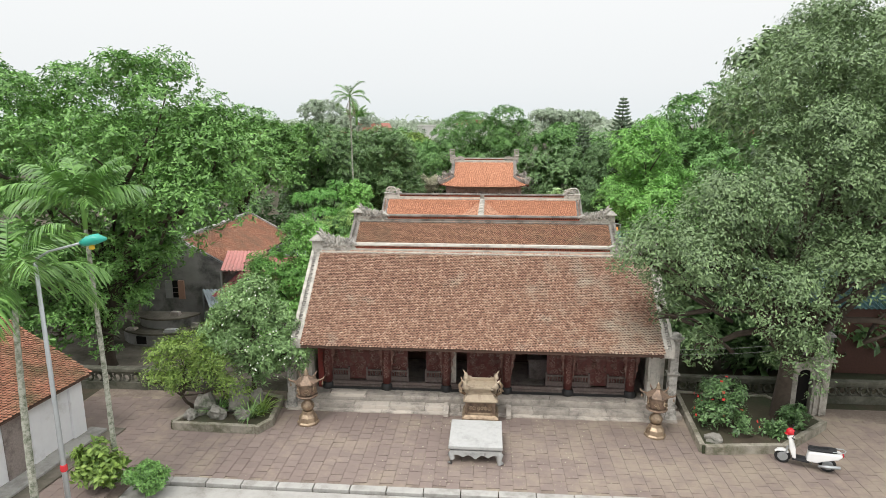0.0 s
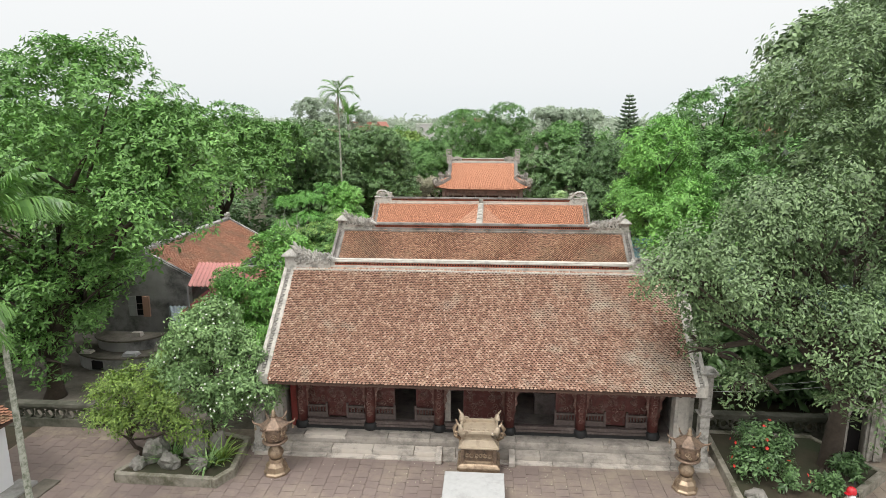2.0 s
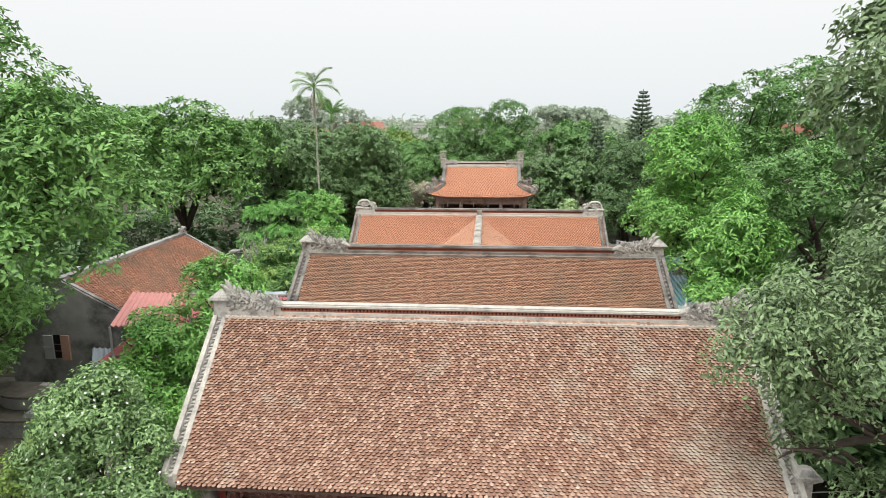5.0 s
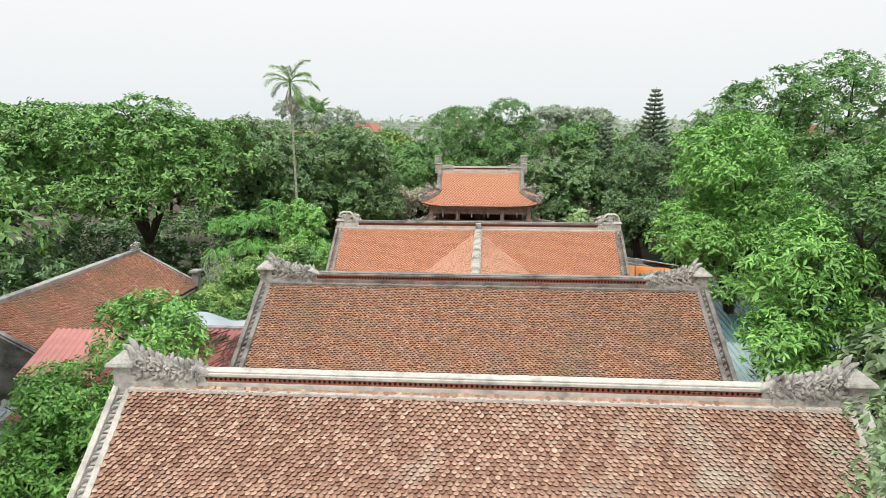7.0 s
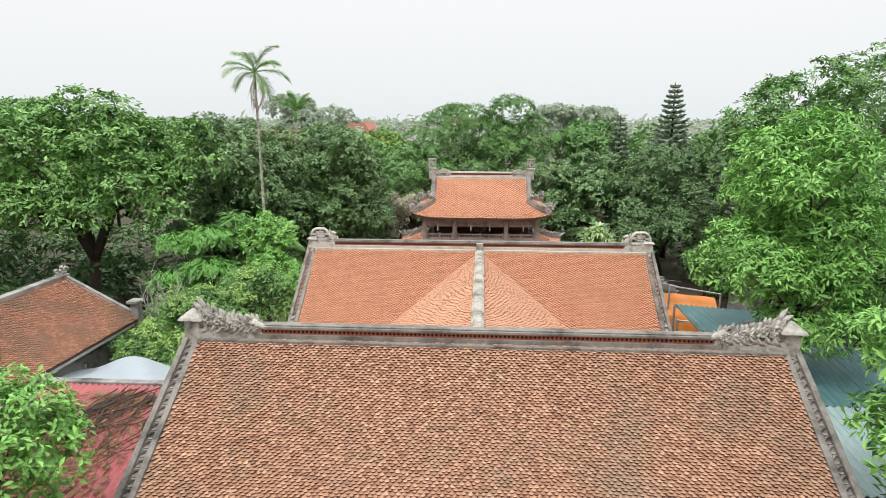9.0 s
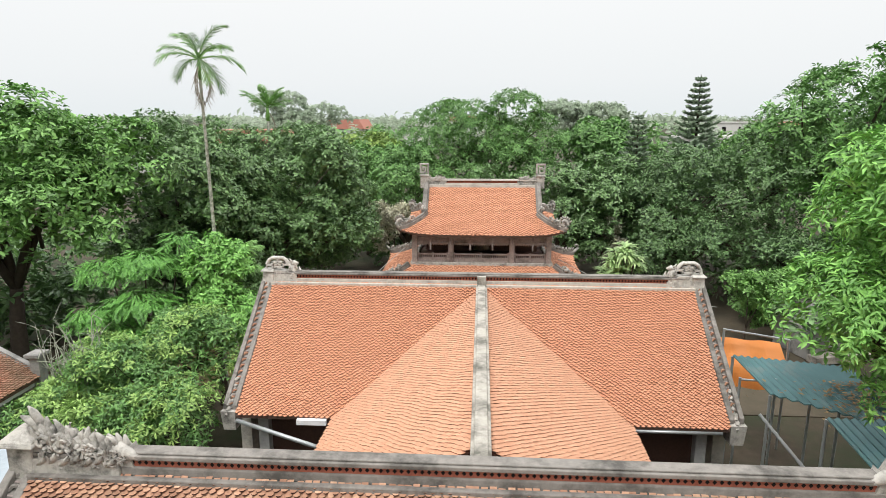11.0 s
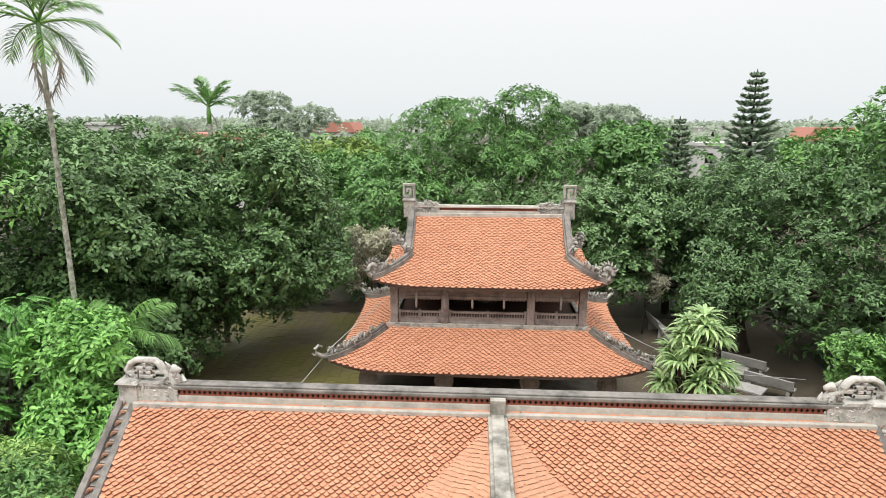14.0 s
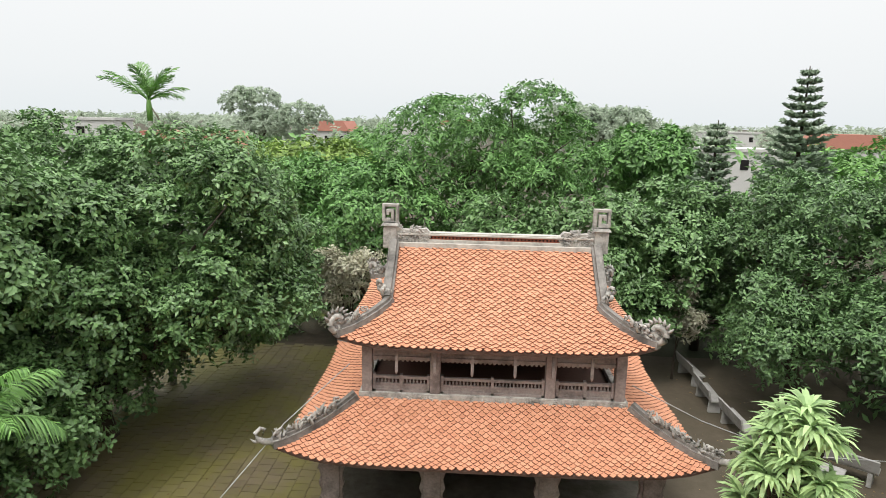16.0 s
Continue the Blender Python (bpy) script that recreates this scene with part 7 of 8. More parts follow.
tree("large spreading green tree beside the forecourt", (-14.6, 21.4),
     [(-11.4, 20.4, 9.1, 3.0, 2.8, 2.9), (-9.3, 20.5, 7.9, 2.2, 2.0, 2.1), (-15.6, 21.6, 8.7, 3.8, 3.4, 3.0), (-10.3, 20.2, 6.5, 2.7, 2.3, 1.9), (-14.0, 21, 5.8, 2.8, 2.4, 2.0), (-20.5, 22.5, 8.4, 4.2, 3.8, 4.0), (-18.6, 20.5, 5.6, 3.0, 2.6, 2.6), (-15.8, 22.2, 3.4, 1.7, 1.5, 1.7), (-14.0, 21.2, 3.0, 1.3, 1.1, 1.6), (-14.4, 20.4, 4.2, 1.6, 1.2, 1.5), (-12.6, 21.6, 4.4, 1.5, 1.3, 1.3), (-15.2, 20.9, 2.2, 1.0, 0.9, 1.1), (-16.6, 21.0, 3.3, 1.9, 1.5, 2.0), (-13.1, 22.3, 3.9, 1.4, 1.2, 1.3), (-15.9, 20.4, 1.5, 1.3, 1.0, 1.2), (-18.3, 21.4, 2.6, 2.0, 1.6, 1.9), (-14.5, 21.0, 1.5, 0.8, 0.6, 1.3), (-15.0, 24.9, 3.5, 1.3, 1.0, 1.6), (-15.4, 24.6, 1.7, 1.3, 0.9, 1.3), (-13.9, 23.6, 5.0, 1.3, 1.1, 1.2), (-15.1, 25.4, 3.0, 0.8, 0.7, 0.8), (-15.8, 25.0, 2.3, 1.0, 0.8, 1.2), (-14.1, 25.8, 3.5, 0.8, 0.6, 0.55), (-16.4, 24.6, 3.2, 1.3, 1.0, 1.5), (-16.9, 24.0, 1.5, 1.2, 0.8, 1.2)],
     140000, 0.15, L_MID, 103, 0.26, clump=0.29, mass=1.0, rosette=True)
tree("leafy green tree behind the side house", (-17.5, 42), [(-17.2, 41, 7.2, 4.2, 3.6, 3.2), (-21.5, 43, 7.2, 4.2, 4, 3.3), (-14.6, 41.4, 6.0, 2.6, 2.6, 2.0), (-18, 39.5, 5.7, 3.0, 2.2, 1.5), (-13.6, 43, 7.4, 2.4, 2.2, 2.3)], 46000, 0.22, L_MID, 104, 0.3, clump=0.35, mass=1.2, rosette=True)
tree("leafy green tree behind the side house", (-27, 44), [(-26, 42, 6.6, 4.6, 4.2, 3.6), (-31, 46, 6.6, 5.2, 5, 3.8), (-24, 40, 5.4, 3.2, 2.8, 1.8)], 30000, 0.3, L_MID, 105, 0.3, clump=0.4, mass=1.3, rosette=True)
tree("dense dark green jackfruit tree by the yard", (-12.6, 45.5), [(-12.5, 45.5, 6.2, 2.9, 2.8, 3.4), (-11.2, 47.2, 5.2, 2.4, 2.2, 2.8), (-12.6, 44, 3.2, 2.2, 1.8, 2.2), (-11.0, 45.2, 1.4, 1.4, 1.2, 1.3), (-12.2, 43.6, 1.3, 1.4, 1.2, 1.3), (-10.6, 46.6, 1.5, 1.1, 1.0, 1.4), (-11.4, 44.6, 3.0, 1.6, 1.4, 1.8)], 60000, 0.15, L_JACK, 106, 0.3, clump=0.3, aspect=0.55, rosette=True)
tree("dense dark green jackfruit tree by the yard", (-11.2, 49.2), [(-13.2, 50, 6.2, 2.8, 2.6, 3.3), (-11, 51.6, 6.4, 2.6, 2.4, 3.0), (-13, 47.4, 3.4, 2.2, 1.8, 2.4), (-8.6, 50, 5.9, 3.4, 3.0, 3.4), (-6.9, 51.5, 4.6, 2.2, 2.4, 2.4), (-10.4, 47.6, 4.0, 2.4, 1.9, 2.8), (-11, 45.8, 2.3, 1.9, 1.6, 1.7), (-7.8, 48.4, 3.9, 2.0, 1.5, 1.5), (-6.4, 50.2, 4.0, 1.6, 1.4, 1.3), (-12.4, 47.6, 1.2, 1.3, 1.3, 1.2), (-12.3, 49.6, 1.3, 1.2, 1.3, 1.3), (-12.0, 51.6, 1.4, 1.2, 1.3, 1.4), (-10.3, 52.4, 1.6, 1.5, 1.2, 1.4), (-9.1, 54.3, 1.8, 1.5, 1.2, 1.5), (-9.7, 50.8, 2.7, 1.7, 1.4, 1.3), (-11.6, 48.5, 4.9, 1.6, 1.4, 1.8), (-10.2, 48.9, 1.6, 1.3, 1.1, 1.5), (-10.9, 50.4, 2.0, 1.5, 1.3, 1.7), (-8.4, 52.6, 3.0, 1.8, 1.5, 1.8), (-9.9, 49.6, 4.4, 2.0, 1.6, 2.0), (-7.4, 53.8, 2.6, 1.5, 1.2, 1.6)], 190000, 0.14, L_JACK, 107, 0.3, clump=0.3, aspect=0.55, rosette=True)
tree("deep green mango tree behind the pavilion", (0.6, 60), [(-1.4, 60, 7.7, 3.5, 3.0, 3.1), (2.5, 59.4, 7.7, 2.4, 2.6, 3.3), (0.8, 58.6, 6.0, 3.6, 2.6, 2.4)], 34000, 0.2, L_MANGO, 108, 0.3, clump=0.3, droop=0.7, aspect=0.3, rosette=True)
tree("dark green jackfruit tree behind the pavilion", (4.6, 55.6), [(4.6, 55.6, 4.0, 3.6, 2.2, 2.9), (1.2, 56.2, 4.0, 3.0, 2.0, 2.8), (7.4, 57, 4.2, 2.6, 2.2, 3.0), (5.8, 54.6, 2.6, 1.6, 1.4, 1.8), (9.2, 57.4, 4.4, 2.4, 2.0, 3.0), (6.6, 55.2, 3.8, 2.0, 1.6, 2.2), (9.6, 56.4, 2.0, 1.6, 1.2, 1.8)], 60000, 0.17, L_JACK, 109, 0.25, clump=0.3, aspect=0.5, rosette=True)
tree("green tree with pale new leaves behind the pavilion", (-4.6, 57.8), [(-4.4, 57.4, 5.0, 3.0, 2.4, 2.8), (-6.8, 60, 5.8, 3.2, 2.6, 2.6), (-2.4, 57.4, 3.4, 2.2, 1.4, 2.5), (-6.4, 56.8, 3.0, 1.8, 1.5, 2.2)], 40000, 0.19, L_MANGO, 110, 0.25, clump=0.3, droop=0.5, rosette=True)
tree("yellow-green leaved tree behind the pavilion", (-7.6, 63), [(-7.6, 63, 6.2, 3.0, 2.4, 2.4), (-12, 64, 5.6, 3.6, 3, 2.6)], 14000, 0.28, L_YELLOW, 111, 0.25, clump=0.3)
tree("round deep green tree beyond the yard", (7.9, 64), [(7.9, 64, 6.7, 3.0, 2.8, 2.8)], 10000, 0.28, L_MANGO, 112, 0.25, clump=0.3, rosette=True)
tree("green tree at the edge of the yard", (11, 53.4), [(11, 53.4, 5.4, 2.8, 2.6, 2.7), (10.4, 55.6, 5.2, 2.4, 2.0, 2.2), (10.2, 54.2, 1.6, 1.5, 1.2, 1.5), (14.6, 52, 6.0, 3.4, 3.0, 3.0), (9.6, 51.8, 3.4, 1.8, 1.8, 2.0), (12.4, 50.0, 3.4, 2.6, 1.9, 2.5), (9.4, 51.4, 2.6, 1.5, 1.4, 1.7), (14.8, 48.8, 2.6, 2.2, 1.8, 2.0)], 70000, 0.15, L_DARK, 113, 0.28, clump=0.3, rosette=True)
tree("tall green tree at the edge of the yard", (19.5, 51), [(18.3, 51.6, 9.2, 3.8, 3.6, 3.4), (24, 53, 9.8, 4.8, 4.6, 4.0), (14.9, 51.6, 8.2, 2.4, 2.4, 2.6), (20, 50, 6, 4, 3.4, 3), (17.2, 49.6, 5.6, 3, 2.8, 3.2), (18, 47.5, 3.2, 2.6, 2.2, 2.4)], 44000, 0.22, L_MANGO, 114, 0.34, clump=0.3, rosette=True)
tree("green tree at the edge of the yard", (18, 60), [(18, 60, 6.0, 4, 3.5, 3.2), (23, 62, 6.4, 4, 4, 3.2)], 14000, 0.28, L_MID, 115, 0.28, clump=0.3, rosette=True)
tree("bright green tree with long drooping leaves beside the halls", (9.2, 33.3), [(8.9, 33.3, 7.3, 1.9, 1.9, 2.4), (7.9, 33.2, 5.2, 1.7, 1.7, 1.6), (10.2, 33.6, 5.6, 1.9, 1.9, 2.0), (9.2, 32.4, 4.2, 1.5, 1.3, 1.3)], 34000, 0.17, L_BRIGHT, 116, 0.2, clump=0.30, droop=0.6, aspect=0.3, mass=0.8, rosette=True)
tree("young bright green tree with long leaves beside the halls", (8.1, 25.9), [(8.0, 25.9, 5.6, 1.2, 1.2, 1.6), (7.6, 25.6, 4.1, 1.2, 1.2, 1.2), (8.8, 26, 4.3, 1.2, 1.2, 1.4), (8.2, 25.2, 3.0, 1.3, 1.2, 1.1)], 20000, 0.17, L_BRIGHT, 117, 0.13, clump=0.27, droop=0.6, aspect=0.3, mass=0.6, rosette=True)
tree("small broad-leaved green tree at the hall gable", (-7.7, 23.6), [(-7.2, 24.2, 4.2, 1.2, 1.3, 1.4), (-8.3, 22.7, 3.0, 1.2, 1.3, 1.4), (-8.6, 21.7, 2.3, 1.1, 1.2, 1.3), (-6.9, 22.6, 3.0, 0.9, 1.1, 1.4), (-7.2, 21.6, 2.0, 0.8, 1.2, 1.2)], 30000, 0.12, L_BRIGHT, 118, 0.14, clump=0.25, mass=0.6, rosette=True)
tt_lobes = [(-7.7, 36.4, 2.9, 1.4, 1.5, 1.5), (-9.0, 35.2, 2.5, 1.4, 1.4, 1.4), (-7.4, 34.4, 2.0, 0.9, 1.0, 1.1), (-10.4, 35.6, 1.7, 1.3, 1.2, 1.2), (-8.7, 33.9, 1.6, 1.3, 1.0, 1.3), (-10.3, 34.3, 1.6, 1.4, 1.1, 1.3), (-10.9, 37.2, 1.9, 1.2, 1.2, 1.3)]
tt = tree("green tree with yellow-green leaf tips beside the rear hall", (-7.9, 36.2), tt_lobes, 42000, 0.115, L_MANGO, 119, 0.12, clump=0.23, aspect=0.36, mass=0.5, rosette=True)
new_growth(tt, (-7.9, 36.2), tt_lobes, 22000, 0.125, L_TIPS, 219, clump=0.12, aspect=0.32, mass=0.5)
tree("small green tree with pale tips beside the rear hall", (-8.4, 39.6), [(-8.3, 39.7, 4.5, 1.2, 1.2, 1.3), (-7.7, 38.8, 3.2, 1.0, 1.1, 1.2)], 14000, 0.14, L_BRIGHT, 120, 0.12, clump=0.23, mass=0.5, rosette=True)
feathery("feathery light green tree beside the rear hall", (-10.4, 39.4), [(-10.5, 39.2, 4.7, 1.2, 300), (-11.7, 39.2, 4.5, 1.1, 230), (-9.6, 39.8, 5.4, 0.6, 80), (-10.2, 38.4, 3.7, 1.1, 250), (-11.5, 38.2, 3.3, 1.0, 220), (-10.6, 37.8, 2.8, 0.9, 160)], 121, L_FEATHER)
lob = [(-7.3, 18.3, 3.4, 1.05, 0.95, 1.0), (-6.4, 18.2, 2.9, 0.75, 0.7, 0.8), (-6.1, 18.1, 2.0, 0.85, 0.8, 0.9), (-8.1, 18.4, 2.6, 0.9, 0.8, 1.0), (-6.9, 17.9, 1.5, 0.9, 0.7, 0.8), (-7.4, 17.8, 2.3, 0.8, 0.6, 0.7), (-7.0, 18.3, 4.2, 0.55, 0.5, 0.45)]
ft = tree("small shrubby tree dotted with white blossom in the flower bed", (-7.2, 18.0), lob, 30000, 0.095, L_FLOWER, 122, 0.09, clump=0.19, mass=0.42)
flowers(ft, [(l[0] + 7.2, l[1] - 18.0, *l[2:]) for l in lob], 120, 0.022, WHITE_FLOWER, 7)
tree("pale dry-leaved shrub behind the pavilion", (-4.8, 54.4), [(-4.6, 54.3, 3.6, 0.9, 0.7, 1.0), (-4.1, 54.2, 4.4, 0.6, 0.5, 0.5), (-5.4, 54.4, 2.9, 0.8, 0.6, 1.1), (-5.5, 54.2, 4.2, 0.7, 0.5, 0.6)], 7000, 0.14, L_PALE, 132, 0.05, name="shrub", category="shrub", clump=0.2, mass=0.35)
# made-up shrub: its pale leaves stand in for a cream wall between the trees
tree("pale shrub standing in for a cream wall among the yard trees", (7.4, 55.2), [(7.3, 55.0, 3.3, 0.6, 0.4, 0.9), (7.7, 54.8, 2.2, 0.5, 0.4, 0.7)], 2600, 0.13, L_PALE, 136, 0.04, name="shrub", category="shrub", clump=0.2, mass=0.3)
tree("low yellow-green shrub at the edge of the flower bed", (-9.3, 17.7), [(-9.2, 17.8, 2.0, 1.1, 0.9, 0.8), (-10.1, 18.0, 1.8, 0.8, 0.7, 0.6), (-8.6, 18.6, 2.3, 0.8, 0.7, 0.7), (-9.0, 17.4, 1.3, 0.9, 0.6, 0.5), (-8.3, 17.5, 1.6, 0.9, 0.6, 0.7), (-10.2, 17.6, 1.1, 0.7, 0.5, 0.5), (-7.7, 17.3, 1.0, 0.7, 0.4, 0.6)], 15000, 0.085, L_YELLOW, 123, 0.06, name="shrub", category="shrub", clump=0.2, mass=0.3)
lob = [(8.0, 17.9, 1.0, 0.75, 0.65, 0.75), (7.55, 17.4, 0.65, 0.5, 0.45, 0.5), (8.35, 17.2, 0.55, 0.55, 0.4, 0.4)]
rf = tree("rounded shrub with scattered red flowers in the stone-edged bed", (8.3, 18.2), lob, 4200, 0.10, L_DARK, 124, 0.05, name="shrub", category="shrub", clump=0.14, mass=0.3)
flowers(rf, [(l[0] - 8.3, l[1] - 18.2, *l[2:]) for l in lob], 16, 0.038, RED_FLOWER, 8)
tree("small glossy shrub at the court edge", (-9.55, 13.35), [(-9.55, 13.35, 0.5, 0.62, 0.5, 0.45), (-9.75, 13.4, 0.95, 0.5, 0.4, 0.3), (-9.2, 13.2, 0.6, 0.4, 0.4, 0.35)], 2200, 0.15, L_YELLOW, 125, 0.05, name="shrub", category="shrub", clump=0.11, aspect=0.5, mass=0.25)
tree("small clipped green shrub at the court edge", (-8.25, 13.2), [(-8.25, 13.2, 0.42, 0.52, 0.48, 0.48)], 4600, 0.08, L_MID, 126, 0.04, name="shrub", category="shrub", clump=0.09, mass=0.2, rosette=True)
tree("small green bush beside the pavilion path", (5.6, 43.8), [(5.6, 43.8, 0.5, 0.6, 0.5, 0.4)], 1600, 0.13, L_MID, 127, 0.04, name="shrub", category="shrub", clump=0.11, mass=0.25, rosette=True)
tree("mid green bush at the edge of the yard", (11.2, 46.0), [(12.6, 46.2, 2.2, 1.2, 1.0, 1.2), (11.1, 45.9, 2.4, 1.0, 0.9, 0.9), (11.7, 46.4, 1.5, 0.9, 0.8, 0.9)], 9000, 0.14, L_MID, 134, 0.06, name="shrub", category="shrub", clump=0.2, mass=0.4, rosette=True)
tree("low dark bush on the bare ground of the yard", (12.9, 48.9), [(12.9, 48.9, 0.5, 0.8, 0.7, 0.5)], 2600, 0.13, L_MID, 135, 0.04, name="shrub", category="shrub", clump=0.14, mass=0.3, rosette=True)
tree("small bush with yellow-green leaves behind the rear hall", (-5.3, 42.7), [(-5.3, 42.7, 1.2, 0.7, 0.6, 0.6), (-4.8, 42.6, 0.9, 0.5, 0.5, 0.5)], 3000, 0.13, L_TIPS, 137, 0.05, name="shrub", category="shrub", clump=0.14, mass=0.3, rosette=True)
tree("leafy bush in the sunken side garden", (-16.5, 28.5), [(-17.3, 27, 2.2, 1.8, 1.5, 1.7)], 5000, 0.2, L_MID, 128, 0.08, name="shrub", category="shrub", clump=0.23, mass=0.5, rosette=True)
tree("low green bush in the flower bed corner", (10.3, 18.9), [(10.2, 17.7, 0.55, 0.45, 0.4, 0.35), (9.3, 17.1, 0.42, 0.4, 0.3, 0.22)], 1800, 0.12, L_DARK, 129, 0.04, name="shrub", category="shrub", clump=0.11, mass=0.25, rosette=True)

palm("slim areca palm with grey ringed trunk at the court edge", (-9.36, 13.66), 7.0, 13, 1.7, 1, 0.062, spread=0.62, bend=0.75, leaflet=0.028)
palm("areca palm with arching fronds at the court edge", (-10.15, 11.7), 5.5, 12, 2.3, 2, 0.075, spread=0.85, bend=1.0, leaflet=0.028)
palm("tall lone areca palm with ragged drooping fronds", (-8.6, 40.25), 10.6, 12, 1.45, 3, 0.055, spread=1.1, bend=0.95, ragged=4)
palm("palm with stiff spreading fronds among the trees", (-10.9, 52.9), 9.3, 12, 1.5, 4, 0.10, spread=0.62, bend=0.5, leaflet=0.024, ragged=1)
palm("low green palm in the yard corner", (-9.2, 42.6), 3.3, 10, 1.5, 5, 0.08, material=L_MID, spread=0.8)


def conifer(label, at, top, r, seed, tiers):
    """A straight trunk with whorls of upswept branches, each set with short needle sprays."""
    rng = random.Random(seed)
    t = thing("araucaria_tree", label, "conifer", (at[0], at[1], 0))
    part("trunk", Geo().tube([(0, 0, -0.1), (0, 0, top * 0.5), (0, 0, top)], [0.2, 0.13, 0.02], 9), BARK, t, smooth=True)
    z0 = top * 0.35
    for k in range(tiers):
        f = k / tiers
        z, rad = z0 + (top - z0) * f, (r * (1 - f) ** 0.8 + 0.10) * rng.uniform(0.86, 1.08)
        g = Geo()
        for j in range(8):
            a = 2 * math.pi * (j / 8) + 1.1 * k + rng.uniform(-0.2, 0.2)
            d = Vector((math.cos(a), math.sin(a), 0))
            s = Vector((-d.y, d.x, 0))
            ln = rad * rng.uniform(0.75, 1.1)
            spot = lambda u: d * ln * u + Vector((0, 0, z + ln * (0.38 * u ** 2 - 0.16 * u)))
            g.tube([spot(u) for u in (0, 0.3, 0.6, 1.0)], [0.028, 0.022, 0.016, 0.008], 4)
            for i in range(13):
                u = 0.14 + 0.86 * i / 12
                p = spot(u)
                w = 0.26 * ln * (1.15 - 0.6 * u) + 0.12
                for q in (-1, 1):
                    e = p + (s * q * 0.8 + d * 0.7).normalized() * w + Vector((0, 0, rng.uniform(-0.06, 0.16)))
                    g.add([p + d * 0.07, p - d * 0.07, e, p + Vector((0, 0, 0.13))], [(0, 1, 2), (0, 3, 2)])
                g.add([p - s * 0.05, p + s * 0.05, p + d * 0.1 + Vector((0, 0, rng.uniform(0.12, 0.22)))], [(0, 1, 2)])
        part("branch_tier", g, L_PINE, t)
    return t


conifer("tall tiered dark araucaria conifer", (13.0, 59.2), 11.9, 2.0, 1, 23)
conifer("shorter brownish araucaria conifer", (9.4, 58.6), 9.7, 1.5, 2, 20)


def dracaena(at):
    t = thing("dracaena_plant", "tall dracaena with cream-striped drooping leaves on slim stems", "plant", at)
    rng = random.Random(6)
    for k in range(22):
        a = 2.4 * k
        r = 0.1 + 0.70 * math.sqrt(k / 22)
        top = Vector((r * math.cos(a), r * math.sin(a), 4.65 - 2.3 * (k / 22) ** 1.2 + rng.uniform(-0.15, 0.15)))
        s = part("stem", Geo().tube([(0.12 * top.x, 0.12 * top.y, -0.05), (0.3 * top.x, 0.3 * top.y, top.z * 0.55), top], [0.06, 0.045, 0.035], 7), BARK, t, smooth=True)
        g = Geo()
        for j in range(72):
            az, el = rng.uniform(0, 2 * math.pi), rng.uniform(-0.1, 1.3)
            out = Vector((math.cos(az), math.sin(az), 0))
            side = Vector((-out.y, out.x, 0)) * 0.045
            p, e, ln = top.copy(), el, rng.uniform(0.42, 0.64)
            v = []
            for i in range(5):
                w = (0.6, 1.0, 1.0, 0.7, 0.08)[i]
                v += [p - side * w, p + side * w]
                p = p + (out * math.cos(e) + Vector((0, 0, math.sin(e)))) * ln / 4
                e -= 0.42
            g.add(v, [(2 * i, 2 * i + 1, 2 * i + 3, 2 * i + 2) for i in range(4)])
        part("leaf_rosette", g, L_STRIPE, s)


dracaena((5.25, 42.8, 0))

# bare branches of a dead shrub
rng = random.Random(12)
dead = thing("bare_shrub", "leafless pale grey shrub among the green bushes", "shrub", (-10.3, 35.4, 0))
for k in range(26):
    g = Geo()
    a, r = rng.uniform(0, 6.28), rng.uniform(0.3, 1.1)
    e = Vector((r * math.cos(a), r * math.sin(a), rng.uniform(3.0, 4.4)))
    pts = bent((0, 0, 1.6 if k else 0), e, 0.25, rng)
    g.tube(pts, [0.03 * (1 - 0.16 * i) for i in range(6)], 5)
    for j in range(4):
        q = pts[rng.randint(2, 5)]
        g.tube(bent(q, q + Vector((rng.uniform(-0.5, 0.5), rng.uniform(-0.5, 0.5), rng.uniform(0, 0.5))), 0.06, rng), [0.012 * (1 - 0.15 * i) for i in range(6)], 4)
    part("branch", g, PALM_BARK, dead)

# ---- undergrowth ----
rng = random.Random(66)
for label, zone, cnt, n in (("dense dark undergrowth behind the yard", (-16, 16, 57.5, 64), 70, 18000), ("dense dark undergrowth under the side trees", (-30, -14.5, 37, 60), 80, 18000),
                            ("dense dark undergrowth under the yard trees", (12.5, 30, 40, 60), 100, 22000), ("dark undergrowth beside the sheds", (11, 26, 21.5, 31), 30, 9000), ("dark undergrowth beyond the side yard", (-30, -17, 19, 34), 40, 10000), ("dark undergrowth behind the garden wall", (7.6, 13, 21, 24), 16, 9000)):
    lobes = []
    for k in range(cnt):
        r = rng.uniform(0.8, 1.7)
        lobes.append((rng.uniform(zone[0], zone[1]), rng.uniform(zone[2], zone[3]), rng.uniform(0.6, 2.2), r, r, rng.uniform(0.8, 1.7)))
    tagged(foliage("undergrowth", lobes, n, 0.32, L_DARK, None, cnt + int(zone[0]), clump=0.35, mass=0.7), label, "undergrowth", "", "stuff")

